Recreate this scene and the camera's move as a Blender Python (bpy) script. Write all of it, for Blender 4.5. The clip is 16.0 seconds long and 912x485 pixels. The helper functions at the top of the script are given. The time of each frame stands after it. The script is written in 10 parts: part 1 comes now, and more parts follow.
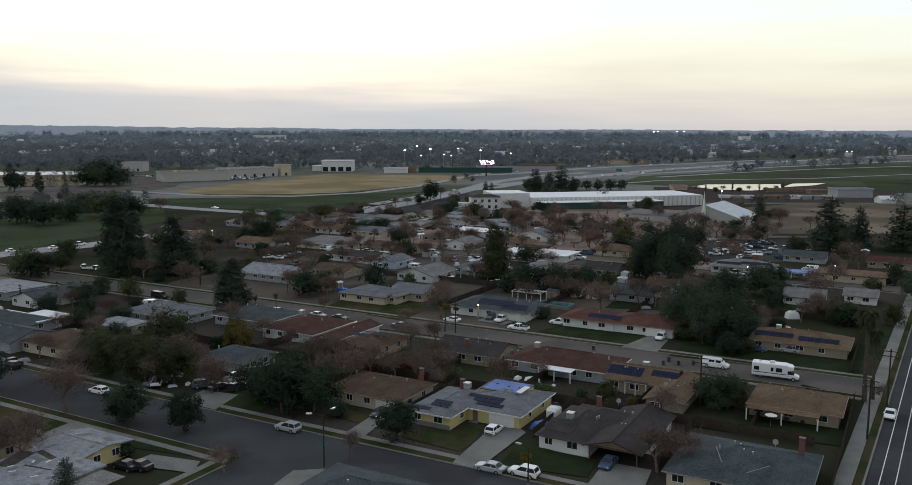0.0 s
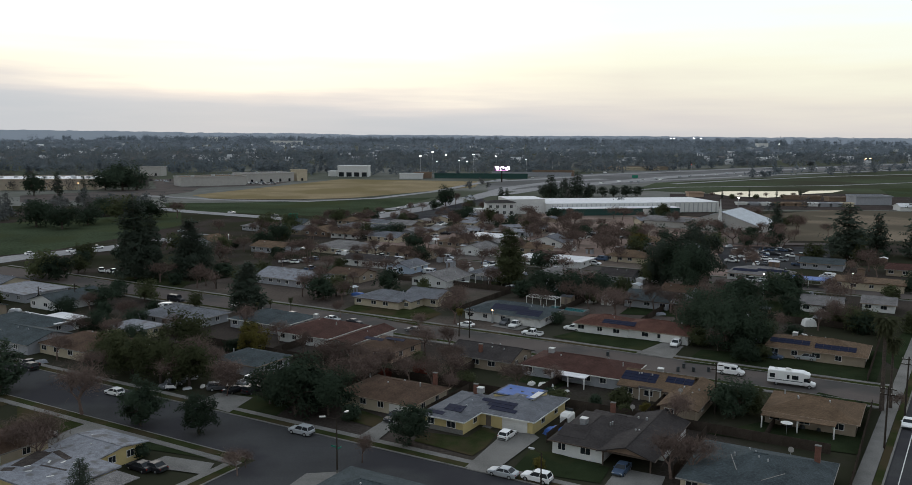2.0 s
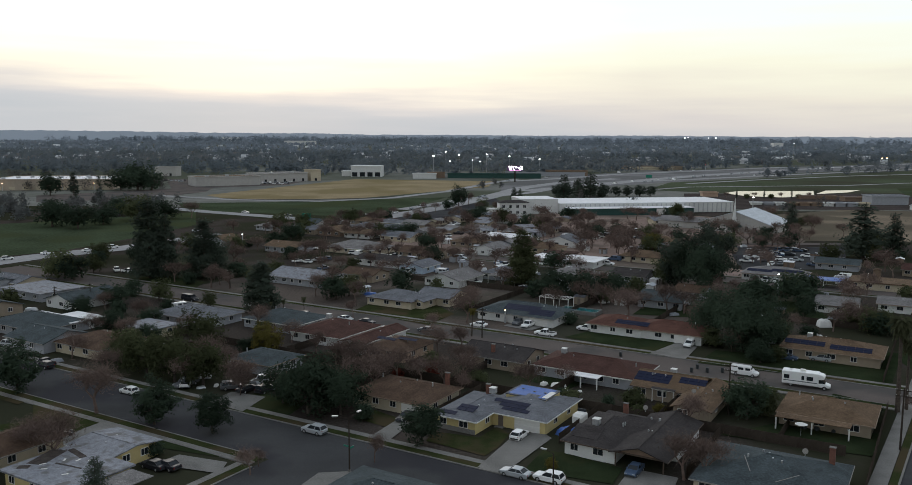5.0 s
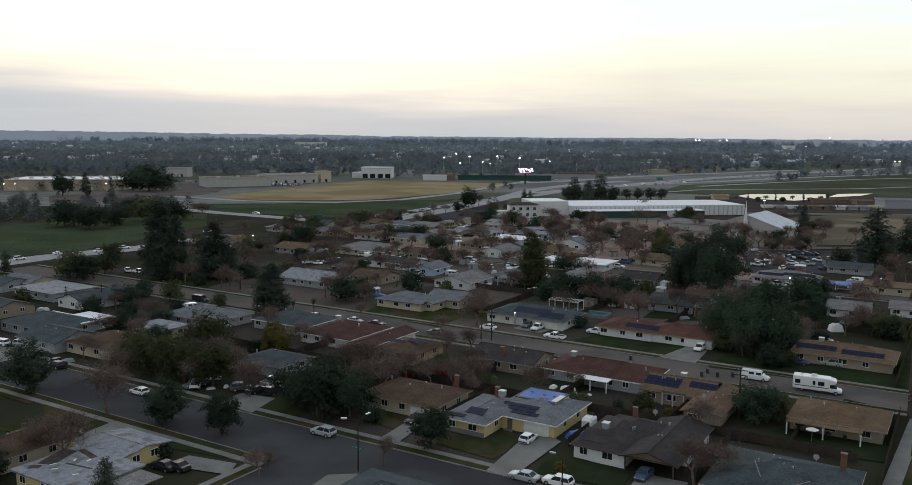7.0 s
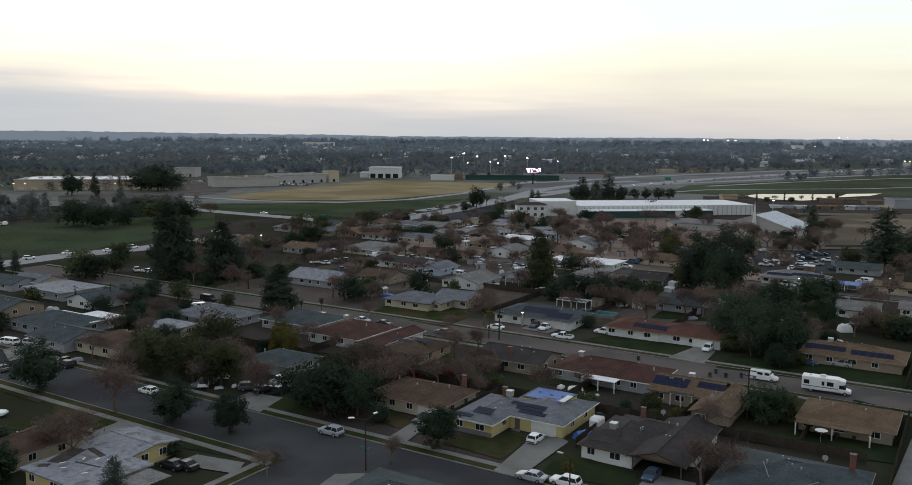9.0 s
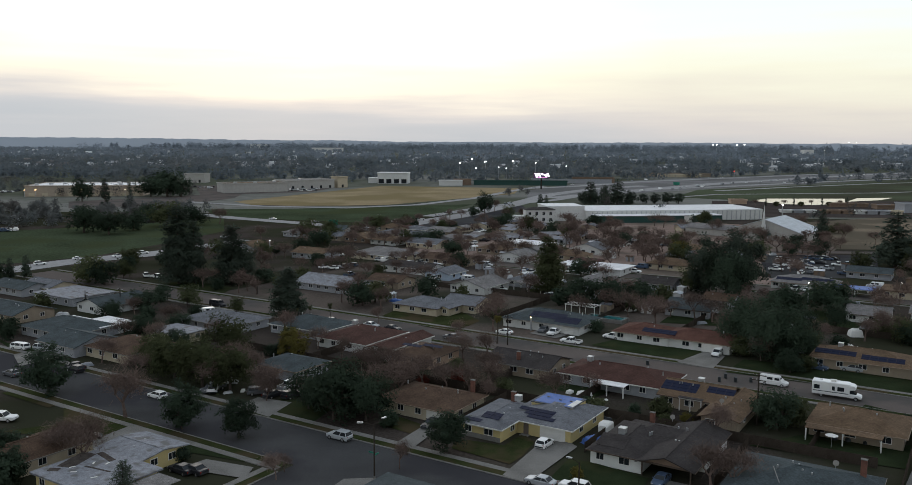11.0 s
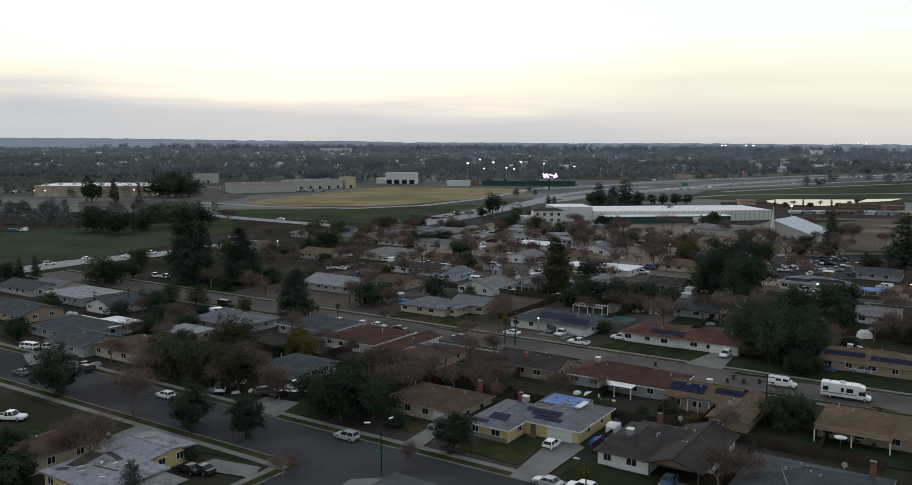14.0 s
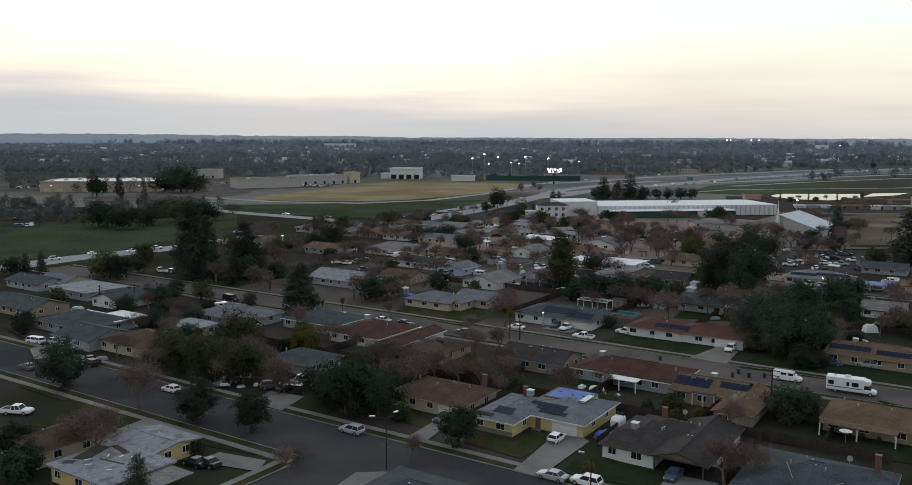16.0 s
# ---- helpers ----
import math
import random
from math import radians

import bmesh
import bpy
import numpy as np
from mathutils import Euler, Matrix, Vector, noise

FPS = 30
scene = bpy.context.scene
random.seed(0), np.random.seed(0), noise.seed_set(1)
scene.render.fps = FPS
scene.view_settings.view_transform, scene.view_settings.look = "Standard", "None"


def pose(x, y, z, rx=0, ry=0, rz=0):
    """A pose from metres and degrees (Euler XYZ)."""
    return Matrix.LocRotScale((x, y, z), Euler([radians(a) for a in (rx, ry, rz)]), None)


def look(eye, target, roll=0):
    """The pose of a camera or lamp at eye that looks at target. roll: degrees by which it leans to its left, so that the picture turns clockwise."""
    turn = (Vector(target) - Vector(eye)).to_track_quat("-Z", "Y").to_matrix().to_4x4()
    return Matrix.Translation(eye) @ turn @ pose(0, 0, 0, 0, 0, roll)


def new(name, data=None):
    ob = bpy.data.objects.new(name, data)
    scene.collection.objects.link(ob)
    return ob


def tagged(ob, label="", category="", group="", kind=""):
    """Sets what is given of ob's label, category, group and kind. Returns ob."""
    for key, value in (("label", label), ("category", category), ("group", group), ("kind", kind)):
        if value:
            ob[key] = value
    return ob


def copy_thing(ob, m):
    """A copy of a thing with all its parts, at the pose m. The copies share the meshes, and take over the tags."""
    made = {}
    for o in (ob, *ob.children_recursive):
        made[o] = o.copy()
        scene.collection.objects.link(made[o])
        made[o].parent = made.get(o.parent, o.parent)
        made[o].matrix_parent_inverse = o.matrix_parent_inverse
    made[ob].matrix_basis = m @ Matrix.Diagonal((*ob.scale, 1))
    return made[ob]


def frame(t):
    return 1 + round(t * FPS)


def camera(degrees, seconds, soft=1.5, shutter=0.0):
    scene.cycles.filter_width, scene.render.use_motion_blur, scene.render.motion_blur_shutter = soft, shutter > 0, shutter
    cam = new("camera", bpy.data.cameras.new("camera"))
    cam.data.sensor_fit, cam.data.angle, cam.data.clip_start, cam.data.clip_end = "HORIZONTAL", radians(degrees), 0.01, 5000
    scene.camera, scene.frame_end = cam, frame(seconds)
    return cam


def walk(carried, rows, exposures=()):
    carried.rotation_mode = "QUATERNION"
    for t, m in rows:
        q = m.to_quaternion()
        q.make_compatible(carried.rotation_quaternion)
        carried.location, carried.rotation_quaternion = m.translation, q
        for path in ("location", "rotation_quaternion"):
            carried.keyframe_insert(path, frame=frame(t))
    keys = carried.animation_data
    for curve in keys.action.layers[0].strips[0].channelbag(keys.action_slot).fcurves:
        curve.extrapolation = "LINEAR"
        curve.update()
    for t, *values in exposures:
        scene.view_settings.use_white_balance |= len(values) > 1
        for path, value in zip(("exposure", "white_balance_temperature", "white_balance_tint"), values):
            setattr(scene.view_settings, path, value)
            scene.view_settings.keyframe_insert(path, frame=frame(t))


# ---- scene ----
cam = camera(57.06, 16.0, 0.78)


def aim(x, y, z, yaw, pitch):
    a, b = radians(yaw), radians(pitch)
    return x - math.sin(a) * math.cos(b), y + math.cos(a) * math.cos(b), z + math.sin(b)


PATH = [
    (0.0, look((-0.35, 0.02, 50.06), aim(-0.35, 0.02, 50.06, -0.148, -7.771), 0.151)),
    (0.5, look((-0.26, -0.13, 49.82), aim(-0.26, -0.13, 49.82, 0.500, -7.498), 0.139)),
    (1.0, look((-0.21, -0.08, 49.86), aim(-0.21, -0.08, 49.86, 0.552, -7.427), 0.154)),
    (1.5, look((-0.15, -0.09, 49.85), aim(-0.15, -0.09, 49.85, 0.708, -7.449), 0.231)),
    (2.0, look((-0.15, -0.11, 49.82), aim(-0.15, -0.11, 49.82, 0.906, -7.366), 0.321)),
    (2.5, look((-0.12, -0.04, 49.90), aim(-0.12, -0.04, 49.90, 1.067, -7.487), 0.335)),
    (3.0, look((-0.22, 0.10, 50.26), aim(-0.22, 0.10, 50.26, 1.253, -7.249), 0.389)),
    (3.5, look((-0.16, 0.04, 50.19), aim(-0.16, 0.04, 50.19, 1.456, -7.717), 0.276)),
    (4.0, look((-0.11, -0.04, 50.00), aim(-0.11, -0.04, 50.00, 1.518, -7.382), 0.253)),
    (6.5, look((0.08, -0.11, 49.80), aim(0.08, -0.11, 49.80, 2.413, -7.386), 0.349)),
    (7.0, look((0.00, -0.00, 50.00), aim(0.00, -0.00, 50.00, 2.500, -7.271), 0.420)),
    (7.5, look((0.05, -0.06, 49.81), aim(0.05, -0.06, 49.81, 2.637, -7.057), 0.340)),
    (8.0, look((0.01, -0.05, 49.87), aim(0.01, -0.05, 49.87, 2.742, -7.295), 0.391)),
    (8.5, look((-0.07, -0.02, 49.88), aim(-0.07, -0.02, 49.88, 3.045, -7.271), 0.244)),
    (9.0, look((0.01, 0.01, 49.97), aim(0.01, 0.01, 49.97, 3.027, -7.279), 0.393)),
    (11.5, look((0.04, -0.06, 49.86), aim(0.04, -0.06, 49.86, 3.722, -6.878), 0.198)),
    (12.0, look((0.05, -0.01, 49.98), aim(0.05, -0.01, 49.98, 3.790, -6.948), 0.213)),
    (12.5, look((0.06, -0.12, 49.69), aim(0.06, -0.12, 49.69, 3.887, -6.903), 0.246)),
    (13.0, look((0.11, -0.09, 49.75), aim(0.11, -0.09, 49.75, 3.981, -6.997), 0.227)),
    (13.5, look((0.06, -0.04, 49.79), aim(0.06, -0.04, 49.79, 4.065, -7.198), 0.239)),
    (14.0, look((0.14, -0.04, 49.85), aim(0.14, -0.04, 49.85, 4.154, -6.881), 0.230)),
    (14.5, look((0.04, 0.01, 50.00), aim(0.04, 0.01, 50.00, 4.297, -6.831), 0.170)),
    (15.0, look((0.08, -0.09, 49.69), aim(0.08, -0.09, 49.69, 4.349, -6.678), 0.134)),
    (15.5, look((0.07, -0.07, 49.72), aim(0.07, -0.07, 49.72, 4.294, -6.583), 0.081)),
    (16.0, look((0.12, -0.06, 49.66), aim(0.12, -0.06, 49.66, 4.466, -7.216), 0.141)),
]
walk(cam, PATH)

# ---- world and light: an overcast winter dusk, the glow low ahead ----
GLOW = Vector((-0.28, 0.96, 0.0)).normalized()


def make_world():
    w = bpy.data.worlds.new("dusk_sky")
    scene.world = w
    w.use_nodes = True
    nt = w.node_tree
    N, L = nt.nodes, nt.links
    N.clear()
    out, bg, add = N.new("ShaderNodeOutputWorld"), N.new("ShaderNodeBackground"), N.new("ShaderNodeAddShader")
    bg2 = N.new("ShaderNodeBackground")
    sky = N.new("ShaderNodeTexSky")
    sky.sky_type, sky.sun_disc = "NISHITA", False
    sky.sun_elevation, sky.sun_rotation = radians(10.0), math.atan2(GLOW.x, GLOW.y)
    L.new(sky.outputs[0], bg2.inputs[0])
    bg2.inputs[1].default_value = 0.002
    co = N.new("ShaderNodeTexCoord")
    sep = N.new("ShaderNodeSeparateXYZ")
    L.new(co.outputs["Generated"], sep.inputs[0])
    # slow wisps, long across and thin in height
    mp = N.new("ShaderNodeMapping")
    mp.inputs["Scale"].default_value = (2.2, 2.2, 26.0)
    mp.inputs["Rotation"].default_value = (0.0, radians(6), 0.0)
    L.new(co.outputs["Generated"], mp.inputs[0])
    nz = N.new("ShaderNodeTexNoise")
    nz.inputs["Scale"].default_value, nz.inputs["Detail"].default_value = 1.6, 5.0
    L.new(mp.outputs[0], nz.inputs["Vector"])

    def math_node(op, a, b):
        n = N.new("ShaderNodeMath")
        n.operation = op
        for i, v in enumerate((a, b)):
            if hasattr(v, "is_output"):
                L.new(v, n.inputs[i])
            else:
                n.inputs[i].default_value = v
        return n.outputs[0]

    wob = math_node("MULTIPLY", math_node("SUBTRACT", nz.outputs[0], 0.5), 0.066)
    high = math_node("ADD", math_node("ADD", sep.outputs[2], wob), math_node("MULTIPLY", sep.outputs[0], 0.035))
    def ramp_of(stops):
        ramp = N.new("ShaderNodeValToRGB")
        el = ramp.color_ramp.elements
        while len(el) < len(stops):
            el.new(0.5)
        for e, (p, c) in zip(el, stops):
            e.position, e.color = p, (*c, 1)
        L.new(high, ramp.inputs[0])
        return ramp.outputs[0]

    upper = ((0.34, (0.74, 0.80, 0.87)), (1.0, (0.45, 0.53, 0.62)))
    warm = ramp_of(((0.0, (0.40, 0.46, 0.52)), (0.020, (0.46, 0.50, 0.55)), (0.036, (0.64, 0.62, 0.61)), (0.050, (0.88, 0.82, 0.71)),
                    (0.068, (1.0, 0.97, 0.76)), (0.096, (1.0, 1.0, 0.95)), (0.12, (1.0, 1.0, 1.0)), *upper))
    cool = ramp_of(((0.0, (0.51, 0.52, 0.54)), (0.028, (0.62, 0.59, 0.57)), (0.055, (0.75, 0.71, 0.62)), (0.085, (0.85, 0.84, 0.69)),
                    (0.12, (0.87, 0.90, 0.80)), (0.16, (0.82, 0.93, 1.0)), *upper))
    # brighter towards the set sun, dimmer behind
    dot = N.new("ShaderNodeVectorMath")
    dot.operation = "DOT_PRODUCT"
    L.new(co.outputs["Generated"], dot.inputs[0])
    dot.inputs[1].default_value = GLOW
    mr = N.new("ShaderNodeMapRange")
    mr.inputs[1].default_value, mr.inputs[2].default_value = -1.0, 1.0
    mr.inputs[3].default_value, mr.inputs[4].default_value = SKY_BACK, SKY_FRONT
    L.new(dot.outputs["Value"], mr.inputs[0])
    # cooler and cloudier away from the glow
    side = N.new("ShaderNodeMapRange")
    side.inputs[1].default_value, side.inputs[2].default_value = 0.996, 0.89
    L.new(dot.outputs["Value"], side.inputs[0])
    both = N.new("ShaderNodeMix")
    both.data_type = "RGBA"
    L.new(side.outputs[0], both.inputs["Factor"])
    L.new(warm, both.inputs["A"])
    L.new(cool, both.inputs["B"])
    L.new(both.outputs["Result"], bg.inputs[0])
    L.new(mr.outputs[0], bg.inputs[1])
    L.new(bg.outputs[0], add.inputs[0])
    L.new(bg2.outputs[0], add.inputs[1])
    L.new(add.outputs[0], out.inputs[0])


SKY_BACK, SKY_FRONT = 0.74, 1.16
make_world()
sun = new("sun", bpy.data.lights.new("sun", "SUN"))
sun.data.energy, sun.data.angle, sun.data.color = 0.5, radians(25), (1.0, 0.93, 0.84)
sun.matrix_world = look((0, 0, 100), (-GLOW.x * 60, -GLOW.y * 60, 78))

# ---- materials ----


def mat(name, color, rough=0.8, var=0.25, scale=1.0, fine=12.0, bump=0.0, metal=0.0, rand=0.0, second=None, patch=0.0, coords="Object", spec=0.3, thin=0.0):
    """A surface with large stains and fine grain; rand: how much objects differ; second, patch: another colour in patches."""
    m = bpy.data.materials.new(name)
    m.use_nodes = True
    nt = m.node_tree
    N, L = nt.nodes, nt.links
    b = N["Principled BSDF"]
    b.inputs["Roughness"].default_value, b.inputs["Metallic"].default_value = rough, metal
    b.inputs["Specular IOR Level"].default_value = spec
    co = N.new("ShaderNodeTexCoord")
    src = co.outputs["Object"]
    if coords == "World":
        src = N.new("ShaderNodeNewGeometry").outputs["Position"]
    big, small = N.new("ShaderNodeTexNoise"), N.new("ShaderNodeTexNoise")
    for n, s, d in ((big, scale, 4.0), (small, fine, 3.0)):
        n.inputs["Scale"].default_value, n.inputs["Detail"].default_value = s, d
        L.new(src, n.inputs["Vector"])
    mix = N.new("ShaderNodeMix")
    mix.data_type = "RGBA"
    mix.inputs["A"].default_value = (*[c * (1 - var) for c in color], 1)
    mix.inputs["B"].default_value = (*[min(1, c * (1 + var)) for c in color], 1)
    avg = N.new("ShaderNodeMath")
    avg.operation = "ADD"
    L.new(big.outputs[0], avg.inputs[0])
    L.new(small.outputs[0], avg.inputs[1])
    mr = N.new("ShaderNodeMapRange")
    mr.inputs[1].default_value, mr.inputs[2].default_value = 0.72, 1.28
    L.new(avg.outputs[0], mr.inputs[0])
    L.new(mr.outputs[0], mix.inputs["Factor"])
    col = mix.outputs["Result"]
    if second:
        mix2 = N.new("ShaderNodeMix")
        mix2.data_type = "RGBA"
        third = N.new("ShaderNodeTexNoise")
        third.inputs["Scale"].default_value, third.inputs["Detail"].default_value = scale * 0.45, 6.0
        L.new(src, third.inputs["Vector"])
        r2 = N.new("ShaderNodeMapRange")
        r2.inputs[1].default_value, r2.inputs[2].default_value = 0.62 - patch * 0.3, 0.72 - patch * 0.3
        L.new(third.outputs[0], r2.inputs[0])
        L.new(r2.outputs[0], mix2.inputs["Factor"])
        L.new(col, mix2.inputs["A"])
        mix2.inputs["B"].default_value = (*second, 1)
        col = mix2.outputs["Result"]
    if rand:
        info = N.new("ShaderNodeObjectInfo")
        hsv = N.new("ShaderNodeHueSaturation")
        r3 = N.new("ShaderNodeMapRange")
        r3.inputs[3].default_value, r3.inputs[4].default_value = 1 - rand, 1 + rand
        L.new(info.outputs["Random"], r3.inputs[0])
        L.new(r3.outputs[0], hsv.inputs["Value"])
        L.new(col, hsv.inputs["Color"])
        col = hsv.outputs[0]
    L.new(col, b.inputs["Base Color"])
    if bump:
        bp = N.new("ShaderNodeBump")
        bp.inputs["Strength"].default_value = bump
        bp.inputs["Distance"].default_value = 0.05
        L.new(small.outputs[0], bp.inputs["Height"])
        L.new(bp.outputs[0], b.inputs["Normal"])
    if thin:
        # light that comes through a leaf
        tr, mx = N.new("ShaderNodeBsdfTranslucent"), N.new("ShaderNodeMixShader")
        L.new(col, tr.inputs["Color"])
        mx.inputs[0].default_value = thin
        L.new(b.outputs[0], mx.inputs[1])
        L.new(tr.outputs[0], mx.inputs[2])
        L.new(mx.outputs[0], N["Material Output"].inputs["Surface"])
    return m


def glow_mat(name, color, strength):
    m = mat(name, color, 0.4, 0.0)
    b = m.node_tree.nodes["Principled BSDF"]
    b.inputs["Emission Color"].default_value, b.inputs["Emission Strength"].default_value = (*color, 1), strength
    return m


def shingle(name, color, course=0.16):
    """Roof shingles: courses of tabs with their own shades, and stains."""
    m = mat(name, color, 0.95, 0.3, 0.35, 4.0, 0.25, spec=0.08)
    nt = m.node_tree
    N, L = nt.nodes, nt.links
    b = N["Principled BSDF"]
    old = b.inputs["Base Color"].links[0].from_socket
    co = N.new("ShaderNodeTexCoord")
    br = N.new("ShaderNodeTexBrick")
    br.inputs["Color1"].default_value, br.inputs["Color2"].default_value, br.inputs["Mortar"].default_value = (0.8, 0.8, 0.8, 1), (1.15, 1.15, 1.15, 1), (0.6, 0.6, 0.6, 1)
    br.inputs["Scale"].default_value, br.inputs["Mortar Size"].default_value = 1.0, 0.012
    br.inputs["Brick Width"].default_value, br.inputs["Row Height"].default_value = 0.34, course
    L.new(co.outputs["Object"], br.inputs["Vector"])
    mx = N.new("ShaderNodeMix")
    mx.data_type, mx.blend_type = "RGBA", "MULTIPLY"
    mx.inputs["Factor"].default_value = 1.0
    L.new(old, mx.inputs["A"])
    L.new(br.outputs["Color"], mx.inputs["B"])
    L.new(mx.outputs["Result"], b.inputs["Base Color"])
    return m


ROOF = {
    "brown": shingle("brown_shingle", (0.094, 0.061, 0.043)), "tan": shingle("tan_shingle", (0.139, 0.094, 0.061)),
    "grey": shingle("grey_shingle", (0.15, 0.155, 0.17)), "dark": shingle("dark_shingle", (0.052, 0.046, 0.045)),
    "slate": shingle("slate_shingle", (0.064, 0.078, 0.083)), "red": shingle("red_shingle", (0.105, 0.052, 0.040)),
    "maroon": shingle("maroon_shingle", (0.078, 0.041, 0.034)), "pale": mat("pale_rolled_roof", (0.205, 0.212, 0.235), 0.9, 0.3, 1.1, 5.0, 0.1, second=(0.13, 0.125, 0.125), patch=0.3),
    "white": mat("white_coated_roof", (0.68, 0.68, 0.69), 0.7, 0.12, 0.3, 4.0), "silver": mat("old_metal_roof", (0.42, 0.45, 0.48), 0.5, 0.2, 0.4, 6.0, 0.0, 0.3),
    "lightgrey": shingle("light_grey_shingle", (0.198, 0.188, 0.184)),
}
WALL = {
    "cream": mat("cream_stucco", (0.47, 0.405, 0.30), 0.9, 0.1, 0.6, 14.0, 0.15), "yellow": mat("yellow_stucco", (0.52, 0.42, 0.20), 0.9, 0.1, 0.6, 14.0, 0.15),
    "white": mat("white_painted_siding", (0.60, 0.60, 0.585), 0.8, 0.08, 0.7, 12.0), "tan": mat("tan_stucco", (0.29, 0.235, 0.175), 0.9, 0.12, 0.6, 14.0, 0.15),
    "grey": mat("grey_painted_siding", (0.30, 0.31, 0.33), 0.85, 0.12, 0.7, 12.0), "blue": mat("pale_blue_siding", (0.40, 0.48, 0.58), 0.85, 0.1, 0.7, 12.0),
    "brown": mat("brown_wood_siding", (0.20, 0.14, 0.10), 0.85, 0.2, 0.7, 12.0, 0.2), "peach": mat("peach_stucco", (0.42, 0.30, 0.22), 0.9, 0.1, 0.6, 14.0, 0.15),
    "stone": mat("pale_stone_render", (0.40, 0.385, 0.36), 0.9, 0.1, 0.4, 9.0), "sand": mat("sandy_render", (0.37, 0.31, 0.245), 0.9, 0.1, 0.4, 9.0),
    "green": mat("green_painted_siding", (0.030, 0.075, 0.066), 0.85, 0.1, 0.7, 12.0),
}
TRIM = mat("white_trim_paint", (0.66, 0.65, 0.62), 0.6, 0.06, 1.0, 9.0)
DARK_TRIM = mat("brown_trim_paint", (0.09, 0.065, 0.05), 0.6, 0.1, 1.0, 9.0)
GLASS = mat("dark_window_glass", (0.020, 0.024, 0.028), 0.12, 0.1, 0.5, 2.0, spec=0.22)
SOLAR = mat("solar_cells", (0.010, 0.014, 0.036), 0.5, 0.2, 2.0, 8.0, spec=0.04)
BRICK = mat("chimney_brick", (0.15, 0.070, 0.052), 0.9, 0.25, 2.0, 9.0, 0.3)
DOORS = mat("painted_door", (0.16, 0.13, 0.11), 0.6, 0.1, 1.0, 8.0, rand=0.4)
METAL = mat("galvanised_metal", (0.42, 0.43, 0.44), 0.45, 0.15, 1.0, 10.0, 0.0, 0.6)
ASPHALT = mat("worn_asphalt", (0.064, 0.064, 0.065), 0.9, 0.16, 0.12, 4.0, 0.2, coords="World", second=(0.049, 0.048, 0.052), patch=0.45, spec=0.0)
OLD_ASPHALT = mat("pale_old_asphalt", (0.124, 0.106, 0.097), 0.9, 0.14, 0.1, 4.0, 0.2, coords="World", second=(0.088, 0.082, 0.078), patch=0.4, spec=0.0)
CONCRETE = mat("worn_concrete", (0.185, 0.178, 0.166), 0.9, 0.28, 0.22, 5.0, 0.2, coords="World", spec=0.0)
LAWN = mat("winter_lawn", (0.034, 0.041, 0.017), 0.95, 0.35, 0.22, 6.0, 0.4, coords="World", second=(0.061, 0.049, 0.029), patch=0.45, spec=0.0)
GREEN_LAWN = mat("green_lawn", (0.025, 0.034, 0.017), 0.95, 0.3, 0.2, 6.0, 0.4, coords="World", second=(0.036, 0.041, 0.020), patch=0.3, spec=0.0)
EARTH = mat("bare_yard_earth", (0.056, 0.047, 0.041), 0.95, 0.4, 0.05, 2.0, 0.3, coords="World", second=(0.036, 0.037, 0.024), patch=0.6, spec=0.0)
DRY = mat("dry_grass_field", (0.262, 0.208, 0.128), 0.95, 0.2, 0.03, 0.8, 0.2, coords="World", second=(0.200, 0.160, 0.088), patch=0.5, spec=0.0)
TAN_LOT = mat("bare_tan_soil", (0.185, 0.150, 0.112), 0.95, 0.25, 0.03, 0.6, 0.2, coords="World", second=(0.115, 0.098, 0.074), patch=0.5, spec=0.0)
MEADOW = mat("green_verge_grass", (0.050, 0.064, 0.038), 0.95, 0.35, 0.03, 0.8, 0.2, coords="World", second=(0.052, 0.062, 0.032), patch=0.4, spec=0.0)
FREEWAY = mat("pale_concrete_freeway", (0.29, 0.285, 0.285), 0.9, 0.2, 0.02, 0.5, coords="World", spec=0.0)
FREEWAY_OLD = mat("worn_freeway_lanes", (0.175, 0.172, 0.172), 0.9, 0.25, 0.02, 0.4, coords="World", second=(0.13, 0.128, 0.126), patch=0.4, spec=0.0)
DARK_YARD = mat("dark_earth", (0.062, 0.052, 0.048), 0.95, 0.35, 0.04, 0.7, coords="World", spec=0.0)
DEEP_MEADOW = mat("dark_field_grass", (0.075, 0.088, 0.056), 0.95, 0.25, 0.01, 0.3, 0.2, coords="World", second=(0.061, 0.061, 0.043), patch=0.4, spec=0.0)
# winter grass, its colour lightened to stand in for haze over the plain
PLAIN = mat("hazed_winter_plain", (0.165, 0.165, 0.150), 0.95, 0.25, 0.006, 0.08, coords="World", second=(0.085, 0.092, 0.068), patch=0.6, spec=0.0)
PALE_DIRT = mat("pale_far_dirt", (0.240, 0.180, 0.154), 0.95, 0.3, 0.06, 1.5, 0.3, coords="World", second=(0.135, 0.112, 0.094), patch=0.45, spec=0.0)
YARD = mat("dusty_yard_dirt", (0.100, 0.083, 0.072), 0.95, 0.3, 0.06, 1.5, 0.3, coords="World", second=(0.046, 0.046, 0.034), patch=0.5, spec=0.0)
GREY_TRIM = mat("weathered_grey_trim", (0.24, 0.225, 0.205), 0.7, 0.15, 1.0, 9.0)
TAN_TRIM = mat("tan_trim_paint", (0.26, 0.20, 0.15), 0.7, 0.12, 1.0, 9.0)
